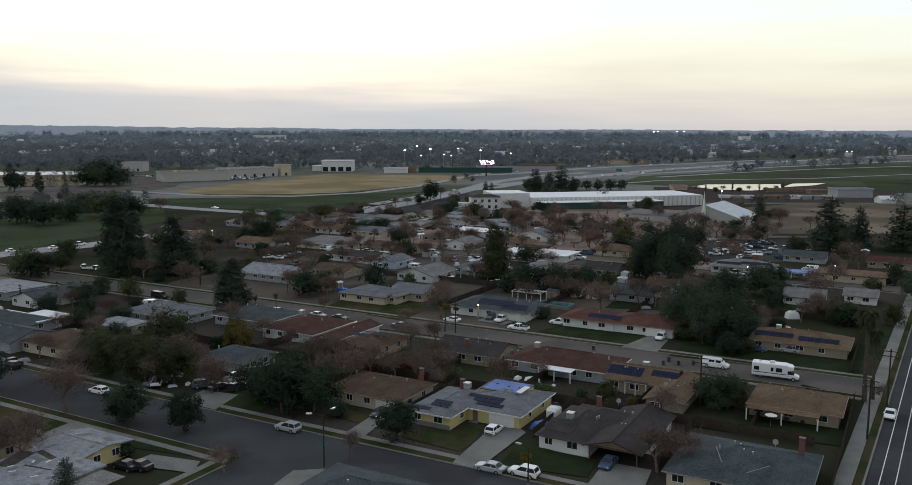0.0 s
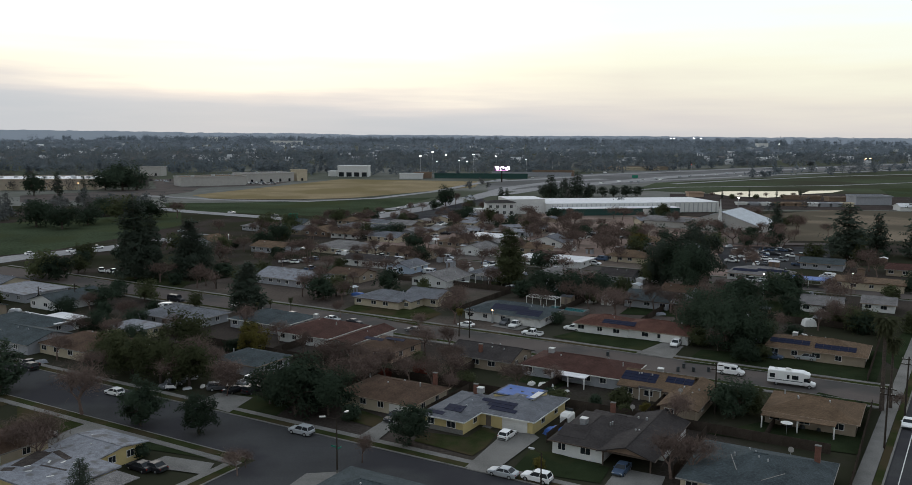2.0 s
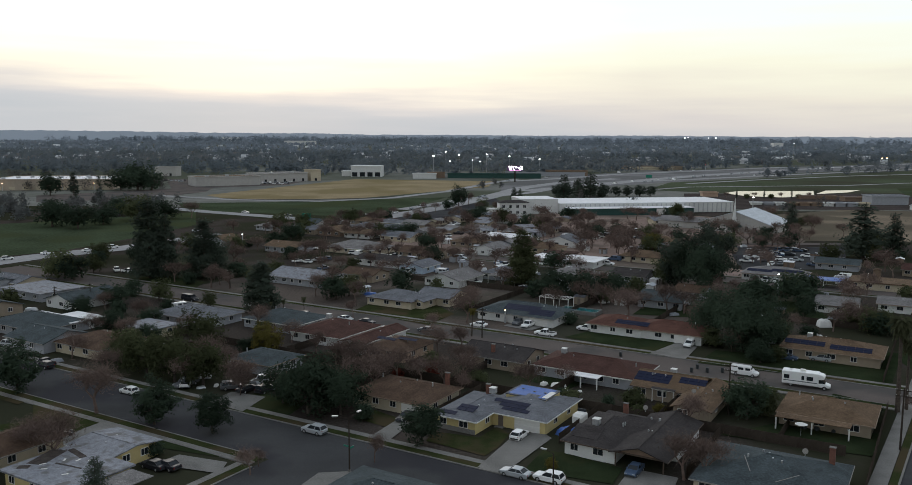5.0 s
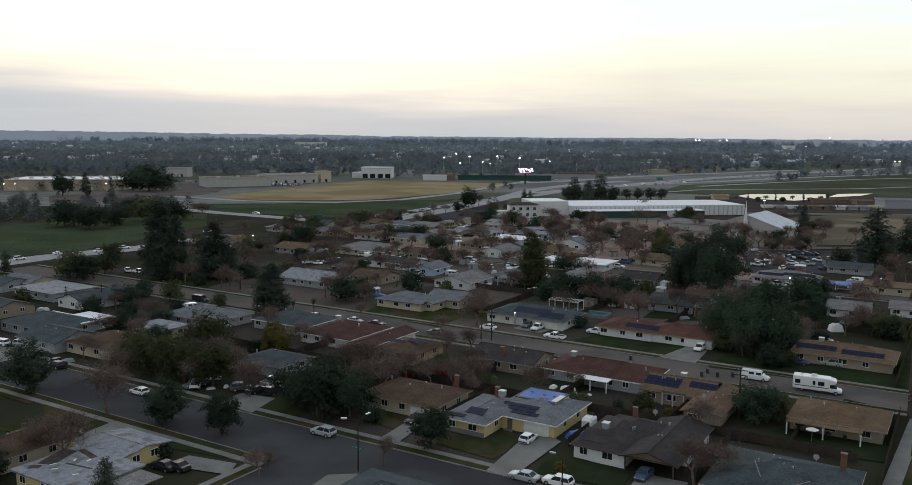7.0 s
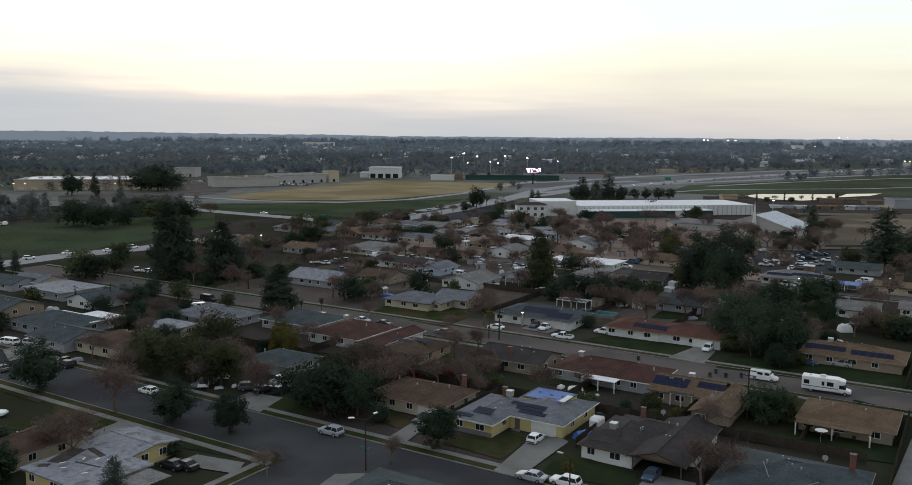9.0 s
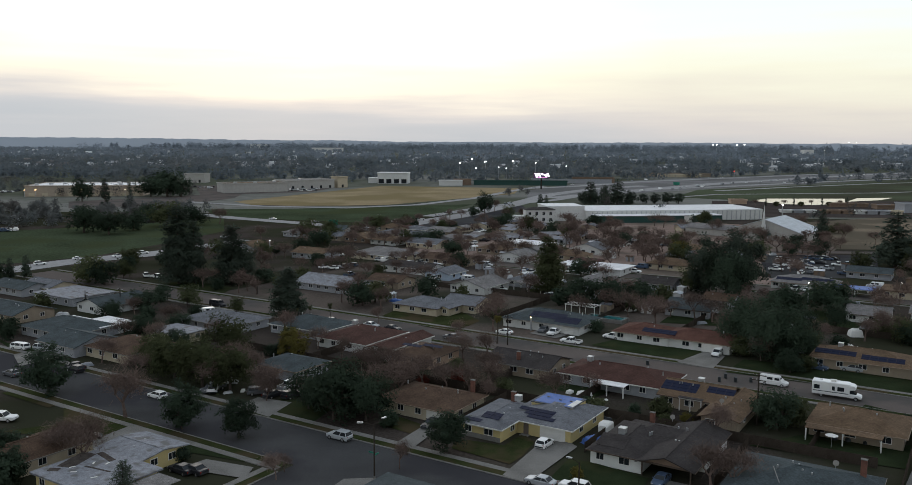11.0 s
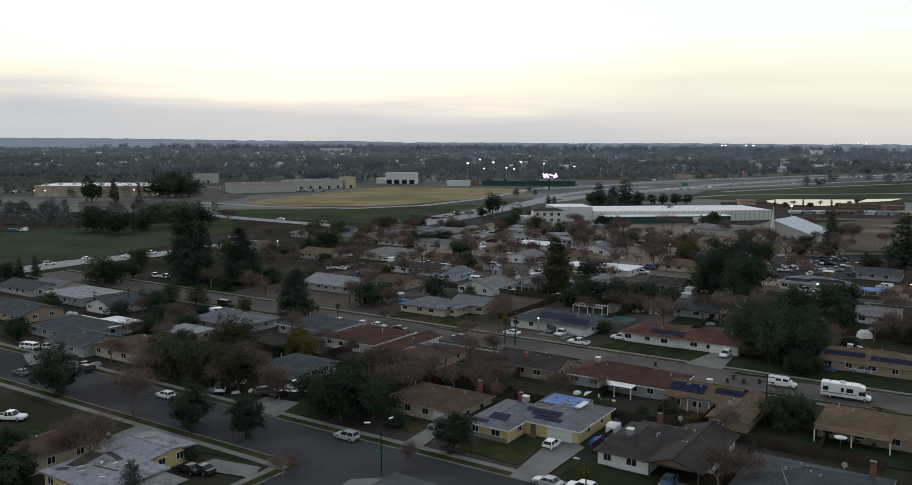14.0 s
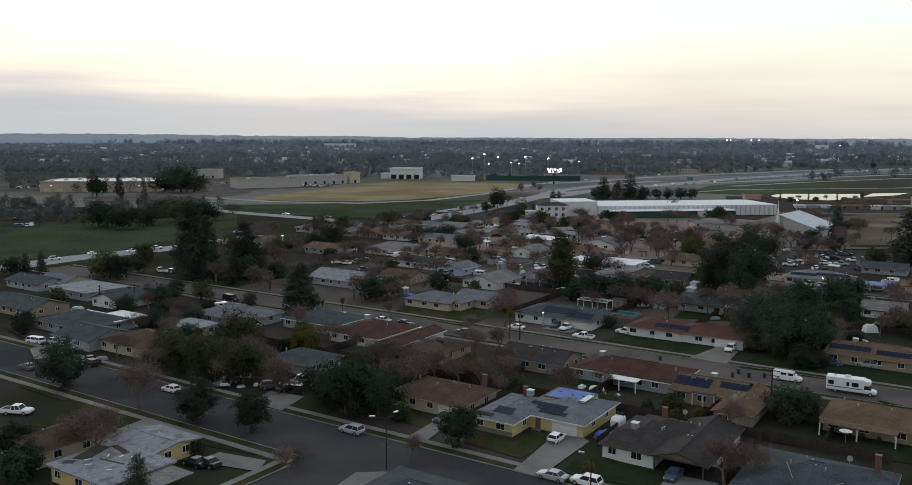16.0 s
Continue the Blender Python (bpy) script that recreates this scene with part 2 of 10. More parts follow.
DEBRIS = mat("dark_roof_debris", (0.075, 0.064, 0.058), 0.95, 0.4, 0.9, 6.0, 0.3, spec=0.0)
PAINT_LINE = mat("road_marking_paint", (0.6, 0.6, 0.58), 0.7, 0.15, 1.0, 6.0)
FENCE = mat("weathered_fence_wood", (0.052, 0.042, 0.034), 0.9, 0.3, 0.8, 9.0, 0.2, rand=0.2, spec=0.0)
POLE = mat("dark_pole_wood", (0.044, 0.036, 0.030), 0.9, 0.25, 0.8, 8.0, 0.2, spec=0.0)
BARK = mat("grey_bark", (0.080, 0.066, 0.056), 0.95, 0.3, 1.0, 8.0, 0.4, spec=0.0)
TWIG = mat("bare_twigs", (0.148, 0.108, 0.092), 0.95, 0.3, 0.5, 3.0, rand=0.25, spec=0.0)
LEAF = {
    "dark": mat("dark_evergreen_leaf", (0.042, 0.060, 0.040), 0.95, 0.22, 0.6, 4.0, rand=0.25, spec=0.02, thin=0.4), "pine": mat("conifer_needles", (0.062, 0.079, 0.060), 0.8, 0.22, 0.5, 3.0, rand=0.2, spec=0.02, thin=0.4),
    "olive": mat("olive_leaf", (0.074, 0.084, 0.042), 0.95, 0.22, 0.6, 4.0, rand=0.25, spec=0.02, thin=0.4), "gold": mat("yellowing_leaf", (0.119, 0.102, 0.030), 0.95, 0.22, 0.6, 4.0, rand=0.2, spec=0.02, thin=0.4),
    "palm": mat("palm_frond", (0.075, 0.080, 0.045), 0.95, 0.3, 0.6, 4.0, rand=0.2, spec=0.02, thin=0.4), "rust": mat("rusty_leaf", (0.111, 0.030, 0.021), 0.95, 0.3, 0.6, 4.0, rand=0.2, spec=0.02, thin=0.4),
}
# distance haze is painted into both leaf colours, paler and bluer for the farther
HAZED_LEAF = mat("far_winter_trees_hazed", (0.225, 0.262, 0.305), 0.9, 0.12, 0.012, 0.12, coords="World", second=(0.17, 0.20, 0.228), patch=0.5, spec=0.0, thin=0.6)
HALF_HAZED_LEAF = mat("dark_winter_trees_hazed", (0.125, 0.148, 0.166), 0.9, 0.25, 0.01, 0.2, coords="World", second=(0.155, 0.170, 0.182), patch=0.5, spec=0.0, thin=0.6)
# mixed foliage, lifted towards blue-grey to paint the thinner haze
GREYED_LEAF = mat("mixed_winter_trees_hazed", (0.115, 0.127, 0.128), 0.9, 0.4, 0.02, 0.3, coords="World", second=(0.105, 0.098, 0.092), patch=0.6, spec=0.0, thin=0.5)
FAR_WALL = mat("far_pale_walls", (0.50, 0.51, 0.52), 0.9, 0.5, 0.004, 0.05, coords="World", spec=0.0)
TYRE = mat("tyre_rubber", (0.02, 0.02, 0.02), 0.8, 0.2)
RIM = mat("alloy_rim", (0.45, 0.45, 0.46), 0.35, 0.1, metal=0.7)
LAMP_GLASS = mat("lamp_lens", (0.55, 0.55, 0.52), 0.15, 0.1, spec=0.6)
TAIL = mat("tail_lamp_lens", (0.30, 0.015, 0.012), 0.2, 0.1, spec=0.6)
CARPAINT = {
    "white": mat("white_car_paint", (0.78, 0.78, 0.77), 0.25, 0.03, spec=0.5), "silver": mat("silver_car_paint", (0.40, 0.42, 0.44), 0.35, 0.05, metal=0.2),
    "black": mat("black_car_paint", (0.020, 0.020, 0.024), 0.35, 0.1, spec=0.15), "grey": mat("grey_car_paint", (0.11, 0.115, 0.125), 0.35, 0.05, spec=0.2),
    "blue": mat("blue_car_paint", (0.055, 0.085, 0.14), 0.35, 0.05, spec=0.25), "red": mat("red_car_paint", (0.25, 0.025, 0.02), 0.25, 0.05, spec=0.5),
    "beige": mat("beige_car_paint", (0.46, 0.42, 0.34), 0.3, 0.05, spec=0.5),
}
GREY_COVER = mat("faded_grey_cover", (0.20, 0.21, 0.23), 0.7, 0.2, 0.8, 3.0, 0.3)
TARP = mat("blue_tarpaulin", (0.050, 0.120, 0.360), 0.5, 0.2, 0.8, 3.0, 0.3)
POOL = mat("pool_water", (0.03, 0.16, 0.17), 0.1, 0.1, 0.5, 2.0, spec=0.6)
PONDWATER = mat("pond_water", (0.02, 0.022, 0.024), 0.06, 0.1, 0.05, 0.5, spec=0.8)
BIN_PLASTIC = mat("dark_bin_plastic", (0.035, 0.04, 0.042), 0.6, 0.1, rand=0.3)
WHITE_LIGHT = glow_mat("white_lamp_light", (1.0, 0.98, 0.95), 7.0)
WARM_LIGHT = glow_mat("warm_lamp_light", (1.0, 0.62, 0.28), 7.0)
DARK_SCREEN = glow_mat("dark_led_screen", (0.05, 0.03, 0.07), 1.0)
PALE_SCREEN = glow_mat("white_led_shapes", (1.0, 0.97, 1.0), 2.2)
PINK_SCREEN = glow_mat("pink_led_line", (1.0, 0.35, 0.75), 1.0)
RED_LIGHT = glow_mat("red_tail_light", (1.0, 0.05, 0.03), 3.0)
SIGN_GREEN = mat("green_road_sign", (0.012, 0.16, 0.11), 0.5, 0.08)
# no lamp: the emission stands in for haze along the horizon
BACKDROP = glow_mat("glowing_horizon_haze", (0.132, 0.158, 0.192), 0.95)

# ---- building helpers ----
NEI = -29.0  # the street grid's turn


def quad_box(bm, x0, x1, y0, y1, z0, z1):
    v = [bm.verts.new(p) for p in ((x0, y0, z0), (x1, y0, z0), (x1, y1, z0), (x0, y1, z0), (x0, y0, z1), (x1, y0, z1), (x1, y1, z1), (x0, y1, z1))]
    for f in ((3, 2, 1, 0), (4, 5, 6, 7), (0, 1, 5, 4), (1, 2, 6, 5), (2, 3, 7, 6), (3, 0, 4, 7)):
        bm.faces.new([v[i] for i in f])
    return v


def mesh_of(name, bm, material, smooth=False):
    me = bpy.data.meshes.new(name)
    bmesh.ops.recalc_face_normals(bm, faces=bm.faces)
    bm.to_mesh(me)
    bm.free()
    me.materials.append(material)
    if smooth:
        me.polygons.foreach_set("use_smooth", [True] * len(me.polygons))
    return me


def part(name, bm, material, parent, label="", m=None):
    """Links a bmesh, or a ready mesh, as one object under a thing."""
    me = bm if isinstance(bm, bpy.types.Mesh) else mesh_of(name, bm, material)
    ob = new(name, me)
    ob.parent = parent
    if m is not None:
        ob.matrix_basis = m
    if label:
        ob["label"] = label
    return ob


def thing(name, x, y, z, turn, label, category, group="", kind=""):
    e = new(name)
    e.empty_display_size = 0.5
    e.matrix_basis = pose(x, y, z, 0, 0, turn)
    return tagged(e, label, category, group, kind)


BOXES = {}


def box_mesh(sx, sy, sz, material):
    """A box on its base's centre, shared by all of that size."""
    key = (round(sx, 3), round(sy, 3), round(sz, 3), material.name)
    if key not in BOXES:
        bm = bmesh.new()
        quad_box(bm, -sx / 2, sx / 2, -sy / 2, sy / 2, 0, sz)
        bev = min(sx, sy, sz) * 0.12
        if min(sx, sy, sz) > 0.05:
            bmesh.ops.bevel(bm, geom=list(bm.edges), offset=min(bev, 0.04), segments=1, affect="EDGES")
        BOXES[key] = mesh_of("box", bm, material)
    return BOXES[key]


def pbox(name, parent, sx, sy, sz, x, y, z, material, label="", turn=0.0, tilt=0.0):
    return part(name, box_mesh(sx, sy, sz, material), None, parent, label, pose(x, y, z, tilt, 0, turn))


def tube(bm, a, b, r0, r1, n=6):
    """A tapered tube between two points."""
    a, b = Vector(a), Vector(b)
    q = (b - a).to_track_quat("Z", "Y")
    ring = [[bm.verts.new(p + q @ Vector((math.cos(2 * math.pi * i / n) * r, math.sin(2 * math.pi * i / n) * r, 0))) for i in range(n)] for p, r in ((a, r0), (b, r1))]
    for i in range(n):
        bm.faces.new((ring[0][i], ring[0][(i + 1) % n], ring[1][(i + 1) % n], ring[1][i]))
    bm.faces.new(ring[0][::-1])
    bm.faces.new(ring[1])


def flat_sheet(name, corners, z, material, label, category, thick=0.0):
    """A level piece of ground through a few corners."""
    bm = bmesh.new()
    top = [bm.verts.new((x, y, z)) for x, y in corners]
    face = bm.faces.new(top)
    if thick:
        res = bmesh.ops.extrude_face_region(bm, geom=[face])
        for v in res["geom"]:
            if isinstance(v, bmesh.types.BMVert):
                v.co.z -= thick
    ob = new(name, mesh_of(name, bm, material))
    if ob.data.polygons[0].normal.z < 0 and not thick:
        ob.data.flip_normals()
    return tagged(ob, label, category, "", "structure")


def strip(name, u0, u1, v0, v1, z, material, label, category, thick=0.0):
    """A rectangle in the street grid."""
    m = Matrix.Rotation(radians(NEI), 2)
    return flat_sheet(name, [m @ Vector(p) for p in ((u0, v0), (u1, v0), (u1, v1), (u0, v1))], z, material, label, category, thick)


def ribbon(name, points, width, z, material, label, category):
    """A road along a few points."""
    pts = [Vector(p) for p in points]
    bm = bmesh.new()
    rows = []
    for i, p in enumerate(pts):
        d = (pts[min(i + 1, len(pts) - 1)] - pts[max(i - 1, 0)]).normalized()
        s = Vector((-d.y, d.x)) * width / 2
        rows.append([bm.verts.new((*(p + s), z)), bm.verts.new((*(p - s), z))])
    for a, b in zip(rows, rows[1:]):
        bm.faces.new((a[0], a[1], b[1], b[0]))
    ob = new(name, mesh_of(name, bm, material))
    if ob.data.polygons[0].normal.z < 0:
        ob.data.flip_normals()
    return tagged(ob, label, category, "", "structure")

# ---- kinds of things ----


def roof_bm(x0, x1, y0, y1, style, z, pitch, over=0.6, thick=0.16):
    """A roof over a rectangle: hip, gx (ridge along x), gy (ridge along y) or flat. Returns it with the ridge's height."""
    x0, x1, y0, y1 = x0 - over, x1 + over, y0 - over, y1 + over
    w, d = x1 - x0, y1 - y0
    bm = bmesh.new()
    if style == "flat":
        quad_box(bm, x0, x1, y0, y1, z, z + thick + 0.1)
        return bm, z + thick + 0.1
    zb = z - over * pitch
    half = (d if style == "gx" or (style == "hip" and w >= d) else w) / 2
    zr = zb + half * pitch
    if style == "gx":
        r = [(x0, (y0 + y1) / 2), (x1, (y0 + y1) / 2)]
    elif style == "gy":
        r = [((x0 + x1) / 2, y0), ((x0 + x1) / 2, y1)]
    elif w >= d:
        r = [(x0 + half, (y0 + y1) / 2), (x1 - half + 0.01, (y0 + y1) / 2)]
    else:
        r = [((x0 + x1) / 2, y0 + half), ((x0 + x1) / 2, y1 - half + 0.01)]
    c = [(x0, y0), (x1, y0), (x1, y1), (x0, y1)]
    layers = []
    for dz in (thick, 0.0):
        layers.append(([bm.verts.new((x, y, zb + dz)) for x, y in c], [bm.verts.new((x, y, zr + dz)) for x, y in r]))
    along_x = r[0][1] == r[1][1]
    for k, (e, q) in enumerate(layers):
        if along_x:
            faces = [(e[0], e[1], q[1], q[0]), (e[2], e[3], q[0], q[1])]
            ends = [(e[3], e[0], q[0]), (e[1], e[2], q[1])]
        else:
            faces = [(e[1], e[2], q[1], q[0]), (e[3], e[0], q[0], q[1])]
            ends = [(e[0], e[1], q[0]), (e[2], e[3], q[1])]
        for f in faces + (ends if style == "hip" else []):
            bm.faces.new(f)
    (e, q), (e2, q2) = layers
    if style == "hip":
        for i in range(4):
            bm.faces.new((e[i], e[(i + 1) % 4], e2[(i + 1) % 4], e2[i]))
    else:
        loop = [(e[3], q[0], e[0]), (e[1], q[1], e[2])] if along_x else [(e[0], q[0], e[1]), (e[2], q[1], e[3])]
        low = [(e2[3], q2[0], e2[0]), (e2[1], q2[1], e2[2])] if along_x else [(e2[0], q2[0], e2[1]), (e2[2], q2[1], e2[3])]
        for a, b in zip(loop, low):
            for i in range(2):
                bm.faces.new((a[i], a[i + 1], b[i + 1], b[i]))
        for i, j in (((0, 1), (2, 3)) if along_x else ((1, 2), (3, 0))):
            bm.faces.new((e[i], e[j], e2[j], e2[i]))
    return bm, zr + thick


def wall_bm(x0, x1, y0, y1, style, h, pitch):
    bm = bmesh.new()
    quad_box(bm, x0, x1, y0, y1, 0, h)
    if style in ("gx", "gy"):
        half = ((y1 - y0) if style == "gx" else (x1 - x0)) / 2
        top = h + half * pitch - 0.02
        if style == "gx":
            ends = [[(x, y0, h), (x, y1, h), (x, (y0 + y1) / 2, top)] for x in (x0, x1)]
        else:
            ends = [[(x0, y, h), (x1, y, h), ((x0 + x1) / 2, y, top)] for y in (y0, y1)]
        a, b = [[bm.verts.new(p) for p in e] for e in ends]
        bm.faces.new(a), bm.faces.new(b[::-1])
        for i in range(3):
            bm.faces.new((a[i], a[(i + 1) % 3], b[(i + 1) % 3], b[i]))
    return bm


WINDOWS = {}


def window(parent, w, h, x, y, z, turn, frame_material=None, name="window", far=False):
    """A framed window with a mullion and panes set back in it; its outside looks along -y before the turn."""
    fm = frame_material or TRIM
    key = (w, h, fm.name, far)
    if key not in WINDOWS:
        bm = bmesh.new()
        t = 0.09
        for a in ((-w / 2 - t, w / 2 + t, -h / 2 - t, -h / 2), (-w / 2 - t, w / 2 + t, h / 2, h / 2 + t), (-w / 2 - t, -w / 2, -h / 2, h / 2), (w / 2, w / 2 + t, -h / 2, h / 2), (-0.03, 0.03, -h / 2, h / 2)):
            quad_box(bm, a[0], a[1], -0.07, 0.05, a[2], a[3])
        panes = []
        for s in (-1, 1):
            b2 = bmesh.new()
            quad_box(b2, -w / 2 if far else min(s * 0.03, s * w / 2), w / 2 if far else max(s * 0.03, s * w / 2), -0.035, 0.02, -h / 2, h / 2)
            panes.append(mesh_of("pane", b2, GLASS))
        WINDOWS[key] = (mesh_of("window_frame", bm, fm), panes)
    fr, panes = WINDOWS[key]
    ob = part(name, fr, None, parent, "", pose(x, y, z, 0, 0, turn))
    for p in panes[:1] if far else panes:
        part("pane", p, None, ob)
    return ob


GARAGE = {}


def garage_door(parent, w, x, y, turn=0.0, material=None):
    """A sectional door of four sunk panels."""
    material = material or TRIM
    key = (w, material.name)
    if key not in GARAGE:
        bm = bmesh.new()
        for i in range(4):
            quad_box(bm, -w / 2, w / 2, -0.05, 0.03, 0.02 + i * 0.53, 0.02 + i * 0.53 + 0.51)
        GARAGE[key] = mesh_of("garage_door", bm, material)
    return part("garage_door", GARAGE[key], None, parent, "sectional garage door", pose(x, y, 0, 0, 0, turn))


def house(x, y, blocks, wall, roof, label, turn=NEI, h=2.4, pitch=0.30, garage=None, door=None, chimney=None, solar=(), trim=None, cooler=None, vents=2, windows=True, awning=None, front=None, ends=True, tarp=None, group="houses of the neighbourhood", name="house", category="house", seed=1, carport=None, patches=()):
    """A low house of one or more blocks (x0, x1, y0, y1, style), its front at -y."""
    rng = random.Random(seed + int(abs(x * 13 + y * 7)))
    e = thing(name, x, y, 0, turn, label, category, group)
    wm, rm = WALL[wall], ROOF[roof]
    tm = trim or (TRIM if wall == "yellow" else rng.choice((TRIM, GREY_TRIM, GREY_TRIM, TAN_TRIM, DARK_TRIM)))
    ridge = h
    for k, (x0, x1, y0, y1, style) in enumerate(blocks):
        is_open = carport and carport[0] == k
        part("wall", wall_bm(x0, x1, y0 + carport[1] if is_open else y0, y1, style, h - 0.02, pitch), wm, e)
        if is_open:
            # an open carport: posts, a beam and a brown gable board
            for px in (x0 + 0.25, x1 - 0.25):
                pbox("carport_post", e, 0.2, 0.2, h - 0.1, px, y0 + 0.3, 0, DARK_TRIM)
            pbox("carport_beam", e, x1 - x0, 0.2, 0.25, (x0 + x1) / 2, y0 + 0.3, h - 0.3, DARK_TRIM)
            bm = bmesh.new()
            top = h + (x1 - x0) / 2 * pitch - 0.04
            a, b = [[bm.verts.new(p) for p in ((x0 + 0.1, yy, h), (x1 - 0.1, yy, h), ((x0 + x1) / 2, yy, top))] for yy in (y0 + 0.2, y0 + 0.35)]
            bm.faces.new(a), bm.faces.new(b[::-1])
            for i in range(3):
                bm.faces.new((a[i], a[(i + 1) % 3], b[(i + 1) % 3], b[i]))
            part("gable_board", bm, WALL["brown"], e, "brown wooden gable board")
        if front and k == 0:
            pbox("wall_base", e, x1 - x0 + 0.06, 0.12, 0.8, (x0 + x1) / 2, y0 - 0.04, 0, CONCRETE)
        bm, zr = roof_bm(x0, x1, y0, y1, style, h, pitch)
        rf = part("roof", bm, rm, e)
        ridge = max(ridge, zr)
        zf = h - 0.6 * pitch
        if style != "flat":
            # ridge capping and eaves boards
            w, d = x1 - x0, y1 - y0
            if style == "gx" or (style == "hip" and w >= d):
                ln = w + 1 if style == "gx" else max(w - d, 0.4)
                pbox("ridge_cap", rf, ln, 0.28, 0.07, (x0 + x1) / 2, (y0 + y1) / 2, zr - 0.02, rm)
            else:
                ln = d + 1 if style == "gy" else max(d - w, 0.4)
                pbox("ridge_cap", rf, 0.28, ln, 0.07, (x0 + x1) / 2, (y0 + y1) / 2, zr - 0.02, rm)
            if style != "gy":
                pbox("fascia", rf, x1 - x0 + 1.2, 0.05, 0.2, (x0 + x1) / 2, y0 - 0.63, zf - 0.03, tm)
            if style != "gx":
                pbox("fascia", rf, 0.05, y1 - y0 + 1.2, 0.2, x1 + 0.63, (y0 + y1) / 2, zf - 0.03, tm)
            # vent pipes through the far slope and the near one
            for _ in range(vents):
                vx, vy = rng.uniform(x0 + 1.5, x1 - 1.5), (y0 + y1) / 2 + rng.choice((-1, 1)) * rng.uniform(0.8, 1.6)
                pbox("vent_pipe", e, 0.22, 0.22, 0.75, vx, vy, zr - 0.85, METAL)
        if windows and not is_open:
            taken = []
            if garage and y0 <= garage[1] + 0.1 <= y1:
                taken.append((garage[0], 3.2))
            if door and abs(door[1] - y0) < 0.1:
                taken.append((door[0], 1.2))
            wx = x0 + 1.6
            while wx < x1 - 1.2:
                covered = any(b is not blocks[k] and b[0] - 0.3 < wx < b[1] + 0.3 and b[2] < y0 - 0.05 < b[3] for b in blocks)
                if not covered and not any(abs(wx - a) < s for a, s in taken):
                    window(e, rng.choice((1.2, 1.6, 1.6)), 1.0, wx, y0 - 0.02, 1.45, 0, far=y > 250)
                wx += rng.uniform(3.4, 5.4)
            for yy in (y0 + (y1 - y0) * 0.3, y0 + (y1 - y0) * 0.7) if ends else ():
                if not any(b is not blocks[k] and b[0] < x1 + 0.1 < b[1] and b[2] < yy < b[3] for b in blocks):
                    window(e, 1.2, 1.0, x1 + 0.02, yy, 1.45, 90, far=y > 250)
    if garage:
        garage_door(e, garage[2], garage[0], garage[1] - 0.02, 0.0, DARK_TRIM if len(garage) > 3 else None)
        pbox("door_surround", e, garage[2] + 0.3, 0.06, 0.14, garage[0], garage[1] - 0.03, 2.16, tm)
    if door:
        pbox("door", e, 0.95, 0.08, 2.03, door[0], door[1] - 0.03, 0.0, DOORS)
        pbox("doorstep", e, 1.6, 1.0, 0.12, door[0], door[1] - 0.5, 0.0, CONCRETE)
    if chimney:
        c = pbox("chimney", e, 0.8, 0.6, ridge + 0.6 - 1.6, chimney[0], chimney[1], 1.6, BRICK, "red brick chimney stack")
        pbox("chimney_cap", c, 0.92, 0.72, 0.1, 0, 0, ridge + 0.6 - 1.6, CONCRETE)
    if cooler:
        c = pbox("evaporative_cooler", e, 1.1, 1.1, 1.0, cooler[0], cooler[1], ridge - 0.5, METAL, "pale metal rooftop cooler")
        pbox("cooler_lid", c, 1.2, 1.2, 0.08, 0, 0, 1.0, TRIM)
    for sx, sy, cols, rows_, side in solar:
        # panels lie on the slope towards -y (side 0) or +x (side 1)
        b = next((b for b in reversed(blocks) if b[0] - 0.3 <= sx <= b[1] + 0.3 and b[2] - 0.3 <= sy <= b[3] + 0.3), blocks[0])
        ang = math.degrees(math.atan(pitch))
        for i in range(cols):
            for j in range(rows_):
                if side == 0:
                    py = sy + j * 1.08 * math.cos(math.atan(pitch))
                    pz = h + 0.20 + (py - 0.5 - b[2]) * pitch + 0.10
                    pbox("solar_panel", e, 1.66, 1.02, 0.05, sx + i * 1.7, py, pz, SOLAR, "", 0, ang)
                else:
                    qx = sx + i * 1.08 * math.cos(math.atan(pitch))
                    pz = h + 0.20 + (b[1] - qx) * pitch
                    part("solar_panel", box_mesh(1.66, 1.02, 0.05, SOLAR), None, e, "", pose(qx, sy + j * 1.7, pz, 0, 0, 90) @ pose(0, 0, 0, ang, 0, 0))
    for sx, sy, w, l, pm, *more in patches:
        # on the first block's front slope, or level at a given height; turned in its plane
        level, spin = (more + [None, 0.0])[:2] if len(more) < 2 else more
        m = pose(sx, sy, level, 0, 0, spin) if level else pose(sx, sy, h + 0.18 + (sy - blocks[0][2]) * pitch, math.degrees(math.atan(pitch)), 0, 0) @ pose(0, 0, 0, 0, 0, spin)
        part("roof_patch", box_mesh(w, l, 0.03, pm), None, e, "patch or strip laid on the roof", m)
    if tarp:
        tx0, tx1, ty0, ty1, tz = tarp
        pbox("back_addition", e, tx1 - tx0 + 0.8, ty1 - ty0 + 0.6, tz, (tx0 + tx1) / 2, (ty0 + ty1) / 2, 0, wm)
        pbox("back_roof", e, tx1 - tx0 + 1.0, ty1 - ty0 + 0.8, 0.2, (tx0 + tx1) / 2, (ty0 + ty1) / 2, tz, rm, "flat roof of the back room")
        t = pbox("roof_tarp", e, tx1 - tx0, ty1 - ty0, 0.05, (tx0 + tx1) / 2, (ty0 + ty1) / 2, tz + 0.2, TARP, "blue tarpaulin spread over the back roof")
